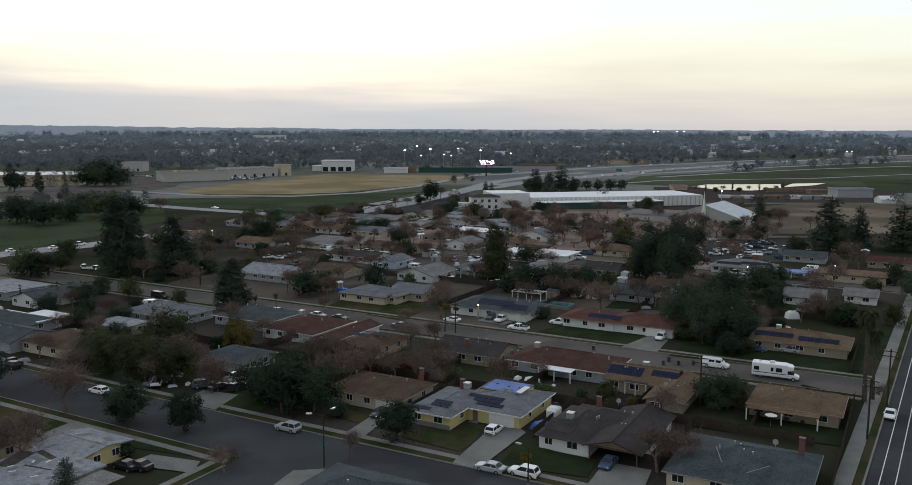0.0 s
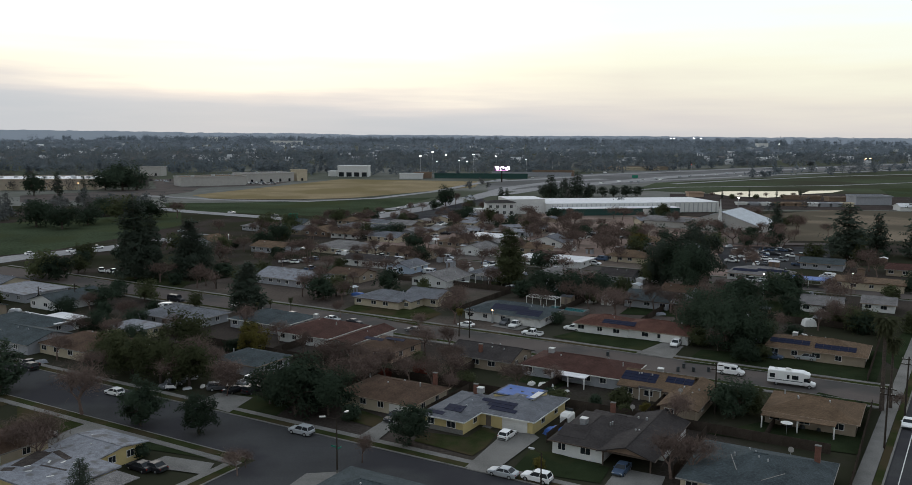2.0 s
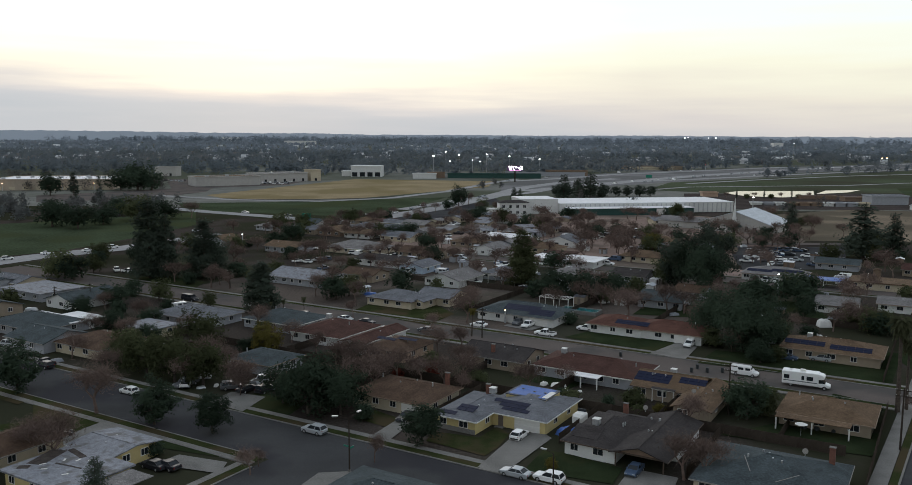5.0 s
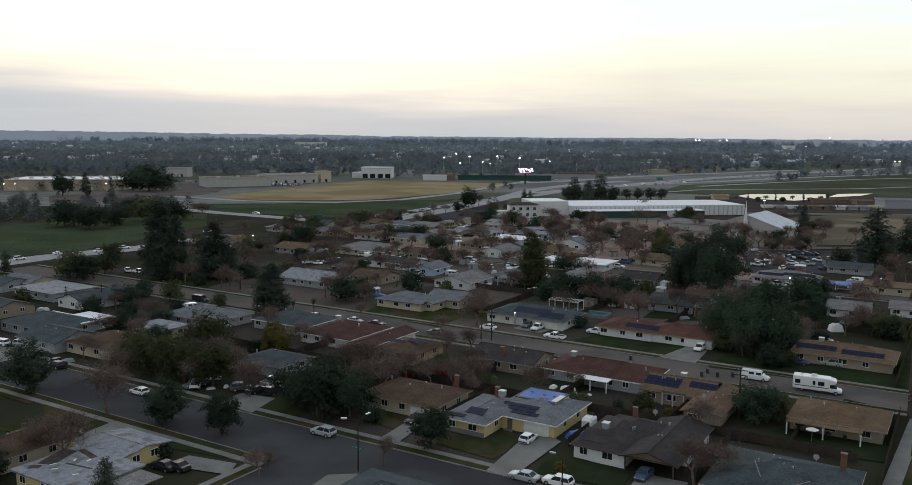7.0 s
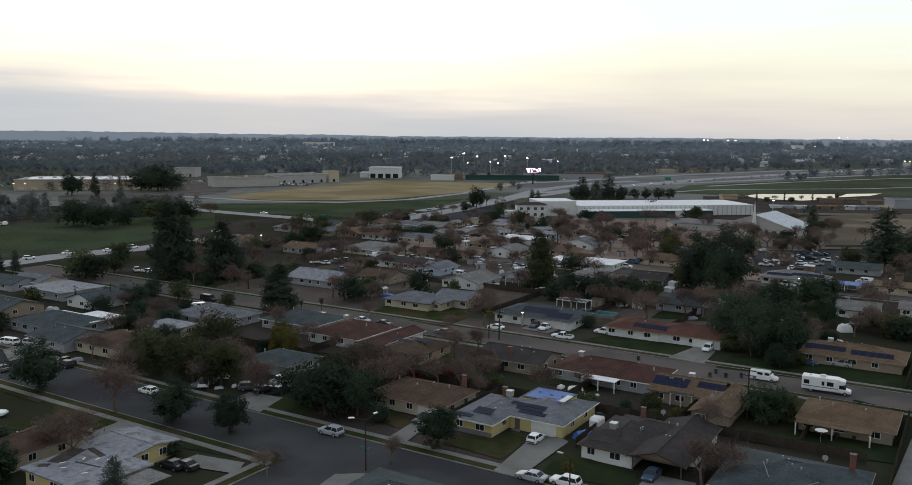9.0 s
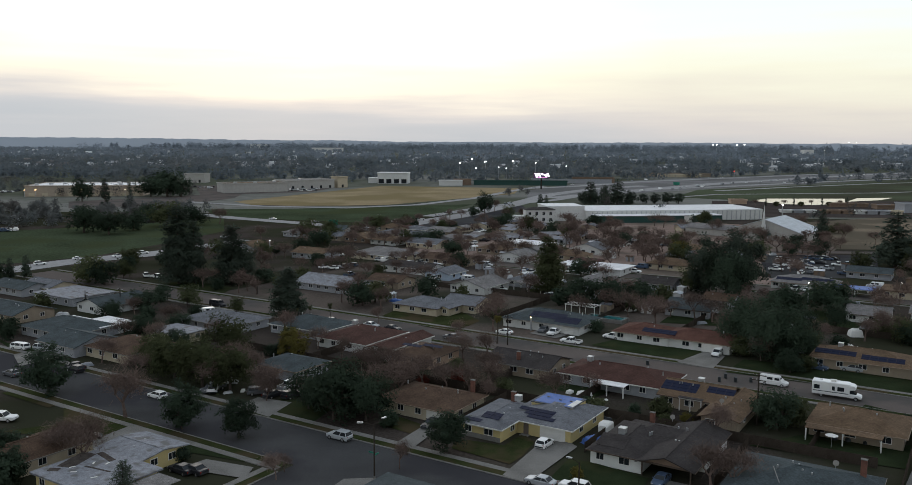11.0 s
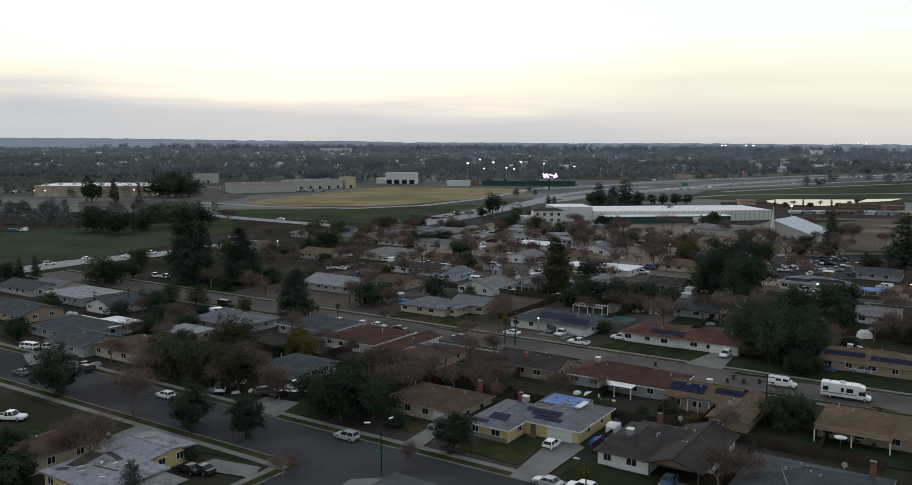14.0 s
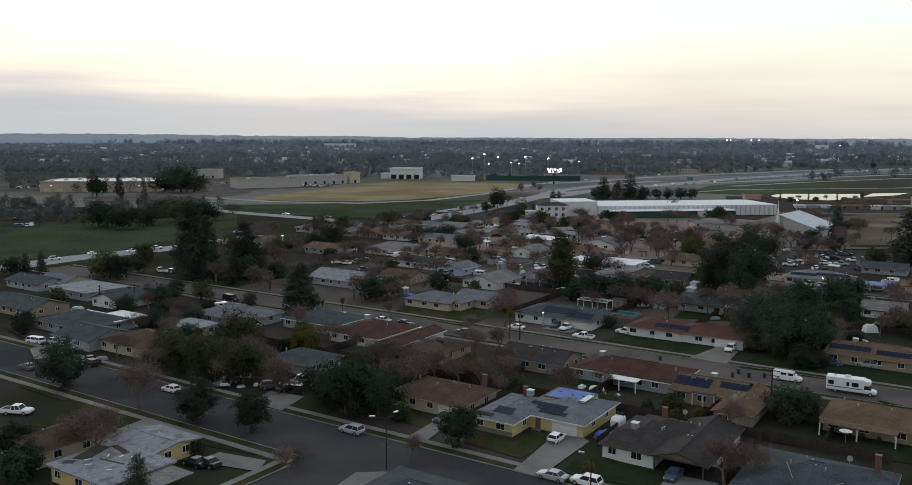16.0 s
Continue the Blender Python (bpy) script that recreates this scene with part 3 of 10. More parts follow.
        pbox("tarp_edge", t, 1.1, (ty1 - ty0) * 0.7, 0.06, (tx1 - tx0) / 2 - 0.1, -0.5, 0.008, TRIM)
        for px in (-2.2, 0.4, 2.4):
            pbox("sandbag", t, 0.5, 0.3, 0.14, px, (px * 0.7) % 1.2 - 0.4, 0.06, CONCRETE)
    if awning:
        ax0, ax1, ay0, ay1 = awning[:4]
        am = ROOF[awning[4]] if len(awning) > 4 else ROOF["white"]
        pbox("patio_cover", e, ax1 - ax0, ay1 - ay0, 0.12, (ax0 + ax1) / 2, (ay0 + ay1) / 2, 2.25, am, "flat patio cover")
        for px in (ax0 + 0.2, (ax0 + ax1) / 2, ax1 - 0.2):
            pbox("patio_post", e, 0.22, 0.22, 2.26, px, ay0 + 0.2, 0, TRIM)
    return e


# -- trees --


def cards_mesh(name, centres, spread, per, size, material, rng, flatten=1.0, heart=None):
    """Leaves as many small turned quads gathered in clumps."""
    n = len(centres) * per
    c = np.repeat(np.asarray(centres, float), per, 0)
    s = np.repeat(np.asarray(spread, float).reshape(-1), per)[:, None]
    off = rng.normal(0, 0.5, (n, 3)) * s
    off[:, 2] *= flatten
    p = c + off
    # the leaves face outwards and up, more or less
    mid = c.mean(0) if heart is None else np.asarray(heart)
    out = (p - mid) / (np.linalg.norm(p - mid, axis=1, keepdims=True) + 1e-6) * (0.0 if heart is not None and len(np.shape(heart)) > 1 else 1.0)
    face = out + (0, 0, 0.5) + rng.normal(0, 0.38, (n, 3))
    face /= np.linalg.norm(face, axis=1, keepdims=True)
    a = np.cross(face, rng.normal(0, 1, (n, 3)))
    a /= np.linalg.norm(a, axis=1, keepdims=True)
    b = np.cross(face, a)
    k = size * rng.uniform(0.6, 1.3, (n, 1))
    a, b = a * k, b * k * 0.6
    v = np.stack([p - a, p - b * 0.9 + a * 0.1, p + a, p + b], 1).reshape(-1, 3)
    me = bpy.data.meshes.new(name)
    me.vertices.add(n * 4), me.loops.add(n * 4), me.polygons.add(n)
    me.vertices.foreach_set("co", v.ravel())
    me.loops.foreach_set("vertex_index", np.arange(n * 4))
    me.polygons.foreach_set("loop_start", np.arange(n) * 4)
    me.update(calc_edges=True)
    me.materials.append(material)
    return me


def limbs(bm, rng, p, d, length, r, depth, tips, fork=3, up=0.25, thin=5):
    """Forking limbs; the ends are gathered in tips."""
    q = p + d * length
    tube(bm, p, q, r, r * 0.62, thin if depth > 1 else 3)
    if depth == 0:
        tips.append(q)
        return
    for i in range(fork):
        side = Vector((rng.normal(), rng.normal(), rng.normal() * 0.6))
        nd = (d * 0.75 + side.normalized() * 0.75 + Vector((0, 0, up))).normalized()
        limbs(bm, rng, p + (q - p) * rng.uniform(0.7, 1.0), nd, length * rng.uniform(0.62, 0.85), r * 0.58, depth - 1, tips, fork, up, thin)


TREES = {}


def tree_kind(kind, leaf, k, far=False, tall=False):
    """The meshes of one tree of about unit height 10 m: trunk and crown."""
    key = (kind, leaf, k, far, tall)
    if key in TREES:
        return TREES[key]
    rng = np.random.default_rng(100 + k * 17 + len(kind) * 5 + len(leaf))
    bm, tips = bmesh.new(), []
    crown = None
    if kind == "round":
        limbs(bm, rng, Vector((0, 0, 0)), Vector((0, 0, 1)), 2.6, 0.24, 2, tips, 4, 0.3)
        cen = []
        while len(cen) < 95:
            q = rng.uniform(-1, 1, 3)
            rr = np.linalg.norm(q)
            if 0.45 < rr < 1:
                lump = 1 + 0.28 * math.sin(q[0] * 4 + k) * math.cos(q[1] * 5 - k)
                cen.append((q[0] * 3.6 * lump, q[1] * 3.6 * lump, 5.4 + q[2] * 4.1 * lump))
        crown = cards_mesh("crown", cen, np.full(len(cen), 0.85), 78 if tall else 22 if far else 54, 0.19 if tall else 0.36 if far else 0.24, LEAF[leaf], rng)
    elif kind == "spread":
        limbs(bm, rng, Vector((0, 0, 0)), Vector((0, 0, 1)), 2.4, 0.36, 3, tips, 3, 0.15)
        cen = []
        lobes = [(rng.uniform(-3.4, 3.4), rng.uniform(-3.4, 3.4), 2.4 + 5.4 * ((i * 5) % 13) / 12, rng.uniform(1.8, 2.7)) for i in range(13)]
        for lx, ly, lz, lr in lobes:
            for _ in range(12):
                q = rng.normal(0, 1, 3)
                q = q / np.linalg.norm(q) * lr * rng.uniform(0.6, 1.0)
                cen.append((lx + q[0], ly + q[1], lz + q[2] * 0.75))
        crown = cards_mesh("crown", cen, np.full(len(cen), 1.15), 46 if tall else 11 if far else 24, 0.19 if tall else 0.44 if far else 0.3, LEAF[leaf], rng)
    elif kind == "conifer":
        tube(bm, (0, 0, 0), (0, 0, 9.7), 0.22, 0.03, 7)
        cen, spr = [], []
        for i in range(22):
            z = 0.9 + i * 0.4
            rad = (2.15 * (1 - (z / 10.4) ** 2.4) + 0.16) * rng.uniform(0.75, 1.15)
            m = max(3, int(rad * 4.2))
            for j in range(m):
                a = rng.uniform(0, 6.28)
                f = rng.uniform(0.35, 1.0)
                cen.append((math.cos(a) * rad * f, math.sin(a) * rad * f, z - f * 0.3))
                spr.append(0.55 + rad * 0.12)
        crown = cards_mesh("crown", cen, spr, 46 if tall else 13 if far else 26, 0.21 if tall else 0.29 if far else 0.2, LEAF[leaf], rng, 0.6)
    elif kind == "cypress":
        tube(bm, (0, 0, 0), (0, 0, 9), 0.15, 0.03, 6)
        cen = []
        for i in range(70):
            z = rng.uniform(0.4, 9.8)
            rad = 0.75 * math.sin(min(1, z / 10 + 0.12) * 3.0) ** 0.7 + 0.05
            a = rng.uniform(0, 6.28)
            cen.append((math.cos(a) * rad * 0.8, math.sin(a) * rad * 0.8, z))
        crown = cards_mesh("crown", cen, np.full(70, 0.4), 14, 0.25, LEAF[leaf], rng, 1.4)
    elif kind == "bare":
        limbs(bm, rng, Vector((0, 0, 0)), Vector((rng.normal() * 0.06, rng.normal() * 0.06, 1)), 2.1, 0.2, 4, tips, 3, 0.42)
        # thin twigs at the limbs' ends
        m = 9 if far else 22
        n = len(tips) * m
        t = np.repeat(np.array([tuple(q) for q in tips]), m, 0) + rng.normal(0, 0.6, (n, 3))
        d = rng.normal(0, 1, (n, 3)) + (0, 0, 0.7)
        d /= np.linalg.norm(d, axis=1, keepdims=True)
        s = np.cross(d, rng.normal(0, 1, (n, 3)))
        s /= np.linalg.norm(s, axis=1, keepdims=True)
        ln = rng.uniform(0.5, 1.15, (n, 1))
        v = np.stack([t - s * (0.055 if far else 0.026), t + s * (0.055 if far else 0.026), t + d * ln], 1).reshape(-1, 3)
        crown = bpy.data.meshes.new("crown")
        crown.from_pydata(v.tolist(), [], np.arange(n * 3).reshape(-1, 3).tolist())
        crown.materials.append(TWIG)
    elif kind == "palm":
        tube(bm, (0, 0, 0), (0.12, 0.05, 4.5), 0.2, 0.14, 7)
        tube(bm, (0.12, 0.05, 4.5), (0.1, 0.1, 8.6), 0.14, 0.12, 7)
        b2 = bmesh.new()
        for i in range(64):
            a, lift = i * 2.4, 1.15 - (i / 64) * 2.5
            reach = (1.25 if lift > -0.4 else 0.75) * rng.uniform(0.8, 1.1)
            d = Vector((math.cos(a), math.sin(a), 0))
            side = Vector((-d.y, d.x, 0))
            last = None
            for j in range(5):
                f = j / 4
                c = Vector((0.1, 0.1, 8.5)) + d * (reach * f * (1 - 0.15 * f)) + Vector((0, 0, lift * f * 0.9 - 0.9 * f * f))
                wd = 0.15 * math.sin(math.pi * min(1, f * 0.85 + 0.12)) + 0.015
                row = [b2.verts.new(c + side * wd - Vector((0, 0, wd))), b2.verts.new(c), b2.verts.new(c - side * wd - Vector((0, 0, wd)))]
                if last:
                    b2.faces.new((last[0], last[1], row[1], row[0])), b2.faces.new((last[1], last[2], row[2], row[1]))
                last = row
        crown = mesh_of("crown", b2, LEAF[leaf])
    elif kind == "bush":
        tube(bm, (0, 0, 0), (0, 0, 3), 0.3, 0.1, 5)
        cen = []
        while len(cen) < 60:
            q = rng.uniform(-1, 1, 3)
            if 0.4 < np.linalg.norm(q) < 1:
                cen.append((q[0] * 4.8, q[1] * 4.8, 5.0 + q[2] * 4.6))
        crown = cards_mesh("crown", cen, np.full(60, 1.8), 10 if far else 22, 0.9 if far else 0.6, LEAF[leaf], rng)
    TREES[key] = (mesh_of("trunk", bm, BARK if kind != "bare" else TWIG), crown)
    return TREES[key]


TREE_WORDS = {
    "round": ("tree", "round-crowned broadleaf tree with dense {} foliage", "tree"), "spread": ("tree", "spreading broadleaf tree with uneven {} crown", "tree"),
    "conifer": ("conifer_tree", "tall dark conifer with dense {} foliage", "tree"), "cypress": ("cypress_tree", "narrow dark {} cypress column", "tree"),
    "bare": ("bare_tree", "leafless winter tree with thin grey-brown twigs", "tree"), "palm": ("palm_tree", "tall fan palm with drooping {} fronds", "palm tree"),
    "bush": ("bush", "dense rounded {} garden bush", "bush"),
}
LEAF_WORDS = {"dark": "dark green", "pine": "blackish green", "olive": "olive green", "gold": "yellow-green", "palm": "dull green", "rust": "rusty red"}
COUNT = [0]


def tree(x, y, kind, height, leaf="dark", wide=1.0):
    COUNT[0] += 1
    trunk, crown = tree_kind(kind, leaf, COUNT[0] % 3, y > 235, height > 11.5 and y < 300)
    name, words, cat = TREE_WORDS[kind]
    e = thing(name, x, y, 0, (COUNT[0] * 77) % 360, words.format(LEAF_WORDS[leaf]), cat, "trees of the neighbourhood")
    s = height / {"bare": 8.2, "palm": 9.2, "conifer": 9.3}.get(kind, 9.7)
    e.scale = (s * wide, s * wide, s)
    part("trunk", trunk, None, e)
    part("crown", crown, None, e)
    return e


# -- vehicles --


def loft(bm, stations, chamfer=0.1):
    """A body through cross-sections (x, half width, z low, z high) with its upper edges drawn in."""
    rows = []
    for x, w, z0, z1 in stations:
        c = min(chamfer, (z1 - z0) * 0.4)
        ring = [(-w * 0.94, z0), (-w, z0 + c * 1.2), (-w, z1 - c), (-w + c * 0.9, z1), (w - c * 0.9, z1), (w, z1 - c), (w, z0 + c * 1.2), (w * 0.94, z0)]
        rows.append([bm.verts.new((x, y, z)) for y, z in ring])
    for a, b in zip(rows, rows[1:]):
        for i in range(8):
            bm.faces.new((a[i], a[(i + 1) % 8], b[(i + 1) % 8], b[i]))
    bm.faces.new(rows[0]), bm.faces.new(rows[-1][::-1])


CARS = {
    # length, half width, body stations, cabin (x back low, back top, front top, front low, z low, z top)
    "sedan": (4.7, 0.90, ((-2.35, 0.72, 0.45, 0.80), (-2.2, 0.86, 0.28, 0.98), (-1.2, 0.9, 0.24, 1.0), (0.9, 0.9, 0.24, 0.98), (2.0, 0.86, 0.26, 0.84), (2.35, 0.70, 0.40, 0.68)), (-1.75, -1.0, 0.25, 1.05, 0.94, 1.44)),
    "suv": (4.6, 0.92, ((-2.3, 0.78, 0.5, 0.95), (-2.2, 0.9, 0.32, 1.08), (-1.0, 0.92, 0.3, 1.08), (0.9, 0.92, 0.3, 1.06), (2.0, 0.88, 0.32, 0.98), (2.3, 0.74, 0.45, 0.8)), (-2.15, -1.8, 0.2, 1.0, 1.02, 1.68)),
    "hatch": (4.2, 0.88, ((-2.1, 0.74, 0.45, 0.9), (-2.0, 0.86, 0.3, 1.0), (-0.9, 0.88, 0.26, 1.0), (0.9, 0.88, 0.26, 0.98), (1.8, 0.84, 0.28, 0.86), (2.1, 0.68, 0.4, 0.7)), (-1.95, -1.5, 0.2, 1.0, 0.94, 1.5)),
    "pickup": (5.5, 0.97, ((-2.75, 0.93, 0.5, 1.05), (-2.6, 0.95, 0.42, 1.08), (-0.6, 0.96, 0.4, 1.08), (1.0, 0.97, 0.4, 1.1), (2.4, 0.94, 0.42, 1.06), (2.75, 0.84, 0.5, 0.9)), (-0.75, -0.6, 0.55, 1.15, 1.04, 1.8)),
    "van": (5.6, 0.99, ((-2.8, 0.93, 0.45, 1.2), (-2.7, 0.98, 0.36, 1.3), (-1.0, 0.99, 0.34, 1.3), (1.2, 0.99, 0.34, 1.28), (2.3, 0.93, 0.36, 1.1), (2.8, 0.78, 0.45, 0.85)), (-2.72, -2.62, 1.0, 1.75, 1.22, 2.1)),
}
CAR_WORDS = {"sedan": "sedan", "suv": "sport utility car", "hatch": "hatchback", "pickup": "pickup truck", "van": "cargo van"}
MADE = {}


def car(x, y, turn, kind, paint, place="parked at the kerb", z=0.0, far=False):
    """A car with its front along +x."""
    far = far or y > 255
    key = (kind, paint, far)
    m = pose(x, y, z, 0, 0, turn)
    words = f"{paint} {CAR_WORDS[kind]} {place}"
    if key in MADE:
        return tagged(copy_thing(MADE[key], m), words)
    ln, hw, st, (xb, xbt, xft, xf, z0, z1) = CARS[kind]
    e = thing("pickup_truck" if kind == "pickup" else "van" if kind == "van" else "car", x, y, z, turn, words, "truck" if kind == "pickup" else "van" if kind == "van" else "car", "parked cars")
    MADE[key] = e
    pm = CARPAINT[paint]
    bm = bmesh.new()
    loft(bm, st)
    body = part("body", mesh_of("body", bm, pm, False), None, e)
    wl, wt = hw * 0.93, hw * 0.76
    # glazed cabin, its pillars and its roof
    bm = bmesh.new()
    lo = [bm.verts.new(p) for p in ((xb, -wl, z0), (xf, -wl, z0), (xf, wl, z0), (xb, wl, z0))]
    hi = [bm.verts.new(p) for p in ((xbt, -wt, z1 - 0.06), (xft, -wt, z1 - 0.06), (xft, wt, z1 - 0.06), (xbt, wt, z1 - 0.06))]
    for i in range(4):
        bm.faces.new((lo[i], lo[(i + 1) % 4], hi[(i + 1) % 4], hi[i]))
    bm.faces.new(hi)
    part("window_glass", bm, pm if kind == "van" else GLASS, e)
    bm = bmesh.new()
    loft(bm, ((xbt - 0.08, wt * 0.9, z1 - 0.09, z1 - 0.03), (xbt + 0.1, wt + 0.02, z1 - 0.09, z1), (xft - 0.15, wt + 0.02, z1 - 0.09, z1), (xft + 0.06, wt * 0.9, z1 - 0.09, z1 - 0.04)), 0.03)
    part("roof_panel", bm, pm, e)
    for s in () if far else (-1, 1):
        for a, b in (((xb, xbt)), ((xf, xft)), (((xb + xf) / 2 - 0.1, (xbt + xft) / 2 - 0.1))):
            bm = bmesh.new()
            tube(bm, (a, s * wl, z0), (b, s * wt, z1 - 0.05), 0.055, 0.05, 4)
            part("pillar", bm, pm, e)
    if kind == "van":
        pbox("windscreen", e, 0.05, 1.5, 0.62, 1.43, 0, 1.32, GLASS, "", 0)
        for s in (-1, 1):
            pbox("side_window", e, 0.95, 0.04, 0.5, 0.75, s * (wl - 0.03), 1.36, GLASS)
            pbox("side_window", e, 1.05, 0.04, 0.5, -0.65, s * (wl - 0.03), 1.36, GLASS)
    if kind == "pickup":
        pbox("bed", e, 1.75, 1.6, 0.05, -1.75, 0, 1.06, TYRE, "open dark load bed")
        for s in (-1, 1):
            pbox("bed_rail", e, 1.9, 0.1, 0.12, -1.75, s * 0.88, 1.05, pm)
        pbox("tailgate", e, 0.08, 1.7, 0.14, -2.66, 0, 1.05, pm)
    r = 0.37 if kind in ("pickup", "van", "suv") else 0.32
    for px in (-ln * 0.29, ln * 0.31):
        for s in (-1, 1):
            bm = bmesh.new()
            tube(bm, (0, -0.11, 0), (0, 0.11, 0), r, r, 14)
            wh = part("wheel", bm, TYRE, e, "", pose(px, s * (hw - 0.09), r))
            if far:
                continue
            bm = bmesh.new()
            tube(bm, (0, s * 0.10, 0), (0, s * 0.125, 0), r * 0.62, r * 0.5, 10)
            part("rim", bm, RIM, wh)
    if far:
        return e
    for s in (-1, 1):
        pbox("headlight", e, 0.16, 0.34, 0.16, ln / 2 - 0.13, s * hw * 0.66, st[-1][3] - 0.10, LAMP_GLASS)
        pbox("tail_light", e, 0.1, 0.2, 0.24, -ln / 2 + 0.06, s * hw * 0.76, st[0][3] - 0.18, TAIL)
        pbox("mirror", e, 0.14, 0.18, 0.13, xf - 0.25, s * (hw + 0.06), z0 + 0.02, pm)
    pbox("bumper", e, 0.16, hw * 1.7, 0.2, ln / 2 - 0.06, 0, 0.36, BIN_PLASTIC)
    pbox("bumper", e, 0.16, hw * 1.7, 0.2, -ln / 2 + 0.06, 0, 0.42, BIN_PLASTIC)
    return e


# -- street furniture --


def street_lamp(x, y, h=8.5, turn=0.0, arm=2.0, lit=None, named=False, label="dark street lamp with a short arm and flat head"):
    e = thing("street_lamp", x, y, 0, turn, label, "street lamp", "street lamps")
    bm = bmesh.new()
    tube(bm, (0, 0, 0), (0, 0, h), 0.13, 0.08, 8)
    part("pole", bm, POLE, e)
    bm = bmesh.new()
    tube(bm, (0, 0, 0), (0, 0, 0.5), 0.2, 0.17, 8)
    part("base", bm, CONCRETE, e)
    bm = bmesh.new()
    tube(bm, (0, 0, h - 0.1), (arm, 0, h + 0.35), 0.05, 0.04, 6)
    part("arm", bm, POLE, e)
    hd = pbox("lamp_head", e, 0.9, 0.36, 0.16, arm + 0.35, 0, h + 0.28, METAL)
    pbox("lens", hd, 0.6, 0.26, 0.06, 0.05, 0, -0.05, lit or LAMP_GLASS)
    if named:
        bm = bmesh.new()
        tube(bm, (0, 0, h - 0.1), (-arm * 0.5, arm * 0.7, h + 0.3), 0.05, 0.04, 6)
        part("arm", bm, POLE, e)
        h2 = pbox("lamp_head", e, 0.9, 0.36, 0.16, -arm * 0.5 - 0.2, arm * 0.7 + 0.25, h + 0.24, METAL, "", 125)
        pbox("lens", h2, 0.6, 0.26, 0.06, 0.05, 0, -0.05, LAMP_GLASS)
        for k, a in enumerate((0, 90)):
            pbox("street_sign", e, 1.0, 0.04, 0.26, 0.0 if a else 0.55, 0.55 if a else 0.0, 3.6 + 0.3 * k, SIGN_GREEN, "green street name blade", a)
    return e


def utility_pole(x, y, h=11.0, turn=NEI, bars=2):
    e = thing("utility_pole", x, y, 0, turn, "dark wooden utility pole with crossarms", "utility pole", "utility poles")
    bm = bmesh.new()
    tube(bm, (0, 0, 0), (0, 0, h), 0.17, 0.11, 8)
    part("pole", bm, POLE, e)
    for i in range(bars):
        a = pbox("crossarm", e, 2.4, 0.12, 0.14, 0, 0.14, h - 0.6 - i * 0.9, POLE)
        bm = bmesh.new()
        for px in (-1.05, -0.45, 0.45, 1.05):
            tube(bm, (px, 0, 0.14), (px, 0, 0.30), 0.05, 0.035, 6)
        part("insulator_row", bm, LAMP_GLASS, a, "row of pale glass insulators")
    return e


def fence(u0, v0, u1, v1, h=1.8, label="weathered wooden board fence between yards"):
    """A board fence between two places of the street grid."""
    m = Matrix.Rotation(radians(NEI), 2)
    a, b = m @ Vector((u0, v0)), m @ Vector((u1, v1))
    ln = (b - a).length
    e = thing("fence", *a, 0, math.degrees(math.atan2(b.y - a.y, b.x - a.x)), label, "fence", "yard fences")
    n = max(1, round(ln / 2.4))
    s = ln / n
    for i in range(n):
        pbox("post", e, 0.1, 0.1, h + 0.05, i * s, 0.07, 0, FENCE)
        pbox("fence_panel", e, s - 0.02, 0.04, h - 0.06, (i + 0.5) * s, 0, 0.06, FENCE)
    return e


def rubbish_bin(x, y, turn=NEI):
    e = thing("rubbish_bin", x, y, 0.0, turn, "dark plastic wheeled bin on the street", "bin", "wheeled bins")
    pbox("body", e, 0.55, 0.6, 0.95, 0, 0, 0.08, BIN_PLASTIC)
    pbox("lid", e, 0.6, 0.68, 0.07, 0, 0, 1.03, BIN_PLASTIC)
    for s in (-1, 1):
        pbox("wheel", e, 0.06, 0.2, 0.2, s * 0.26, 0.25, 0, TYRE)
    return e


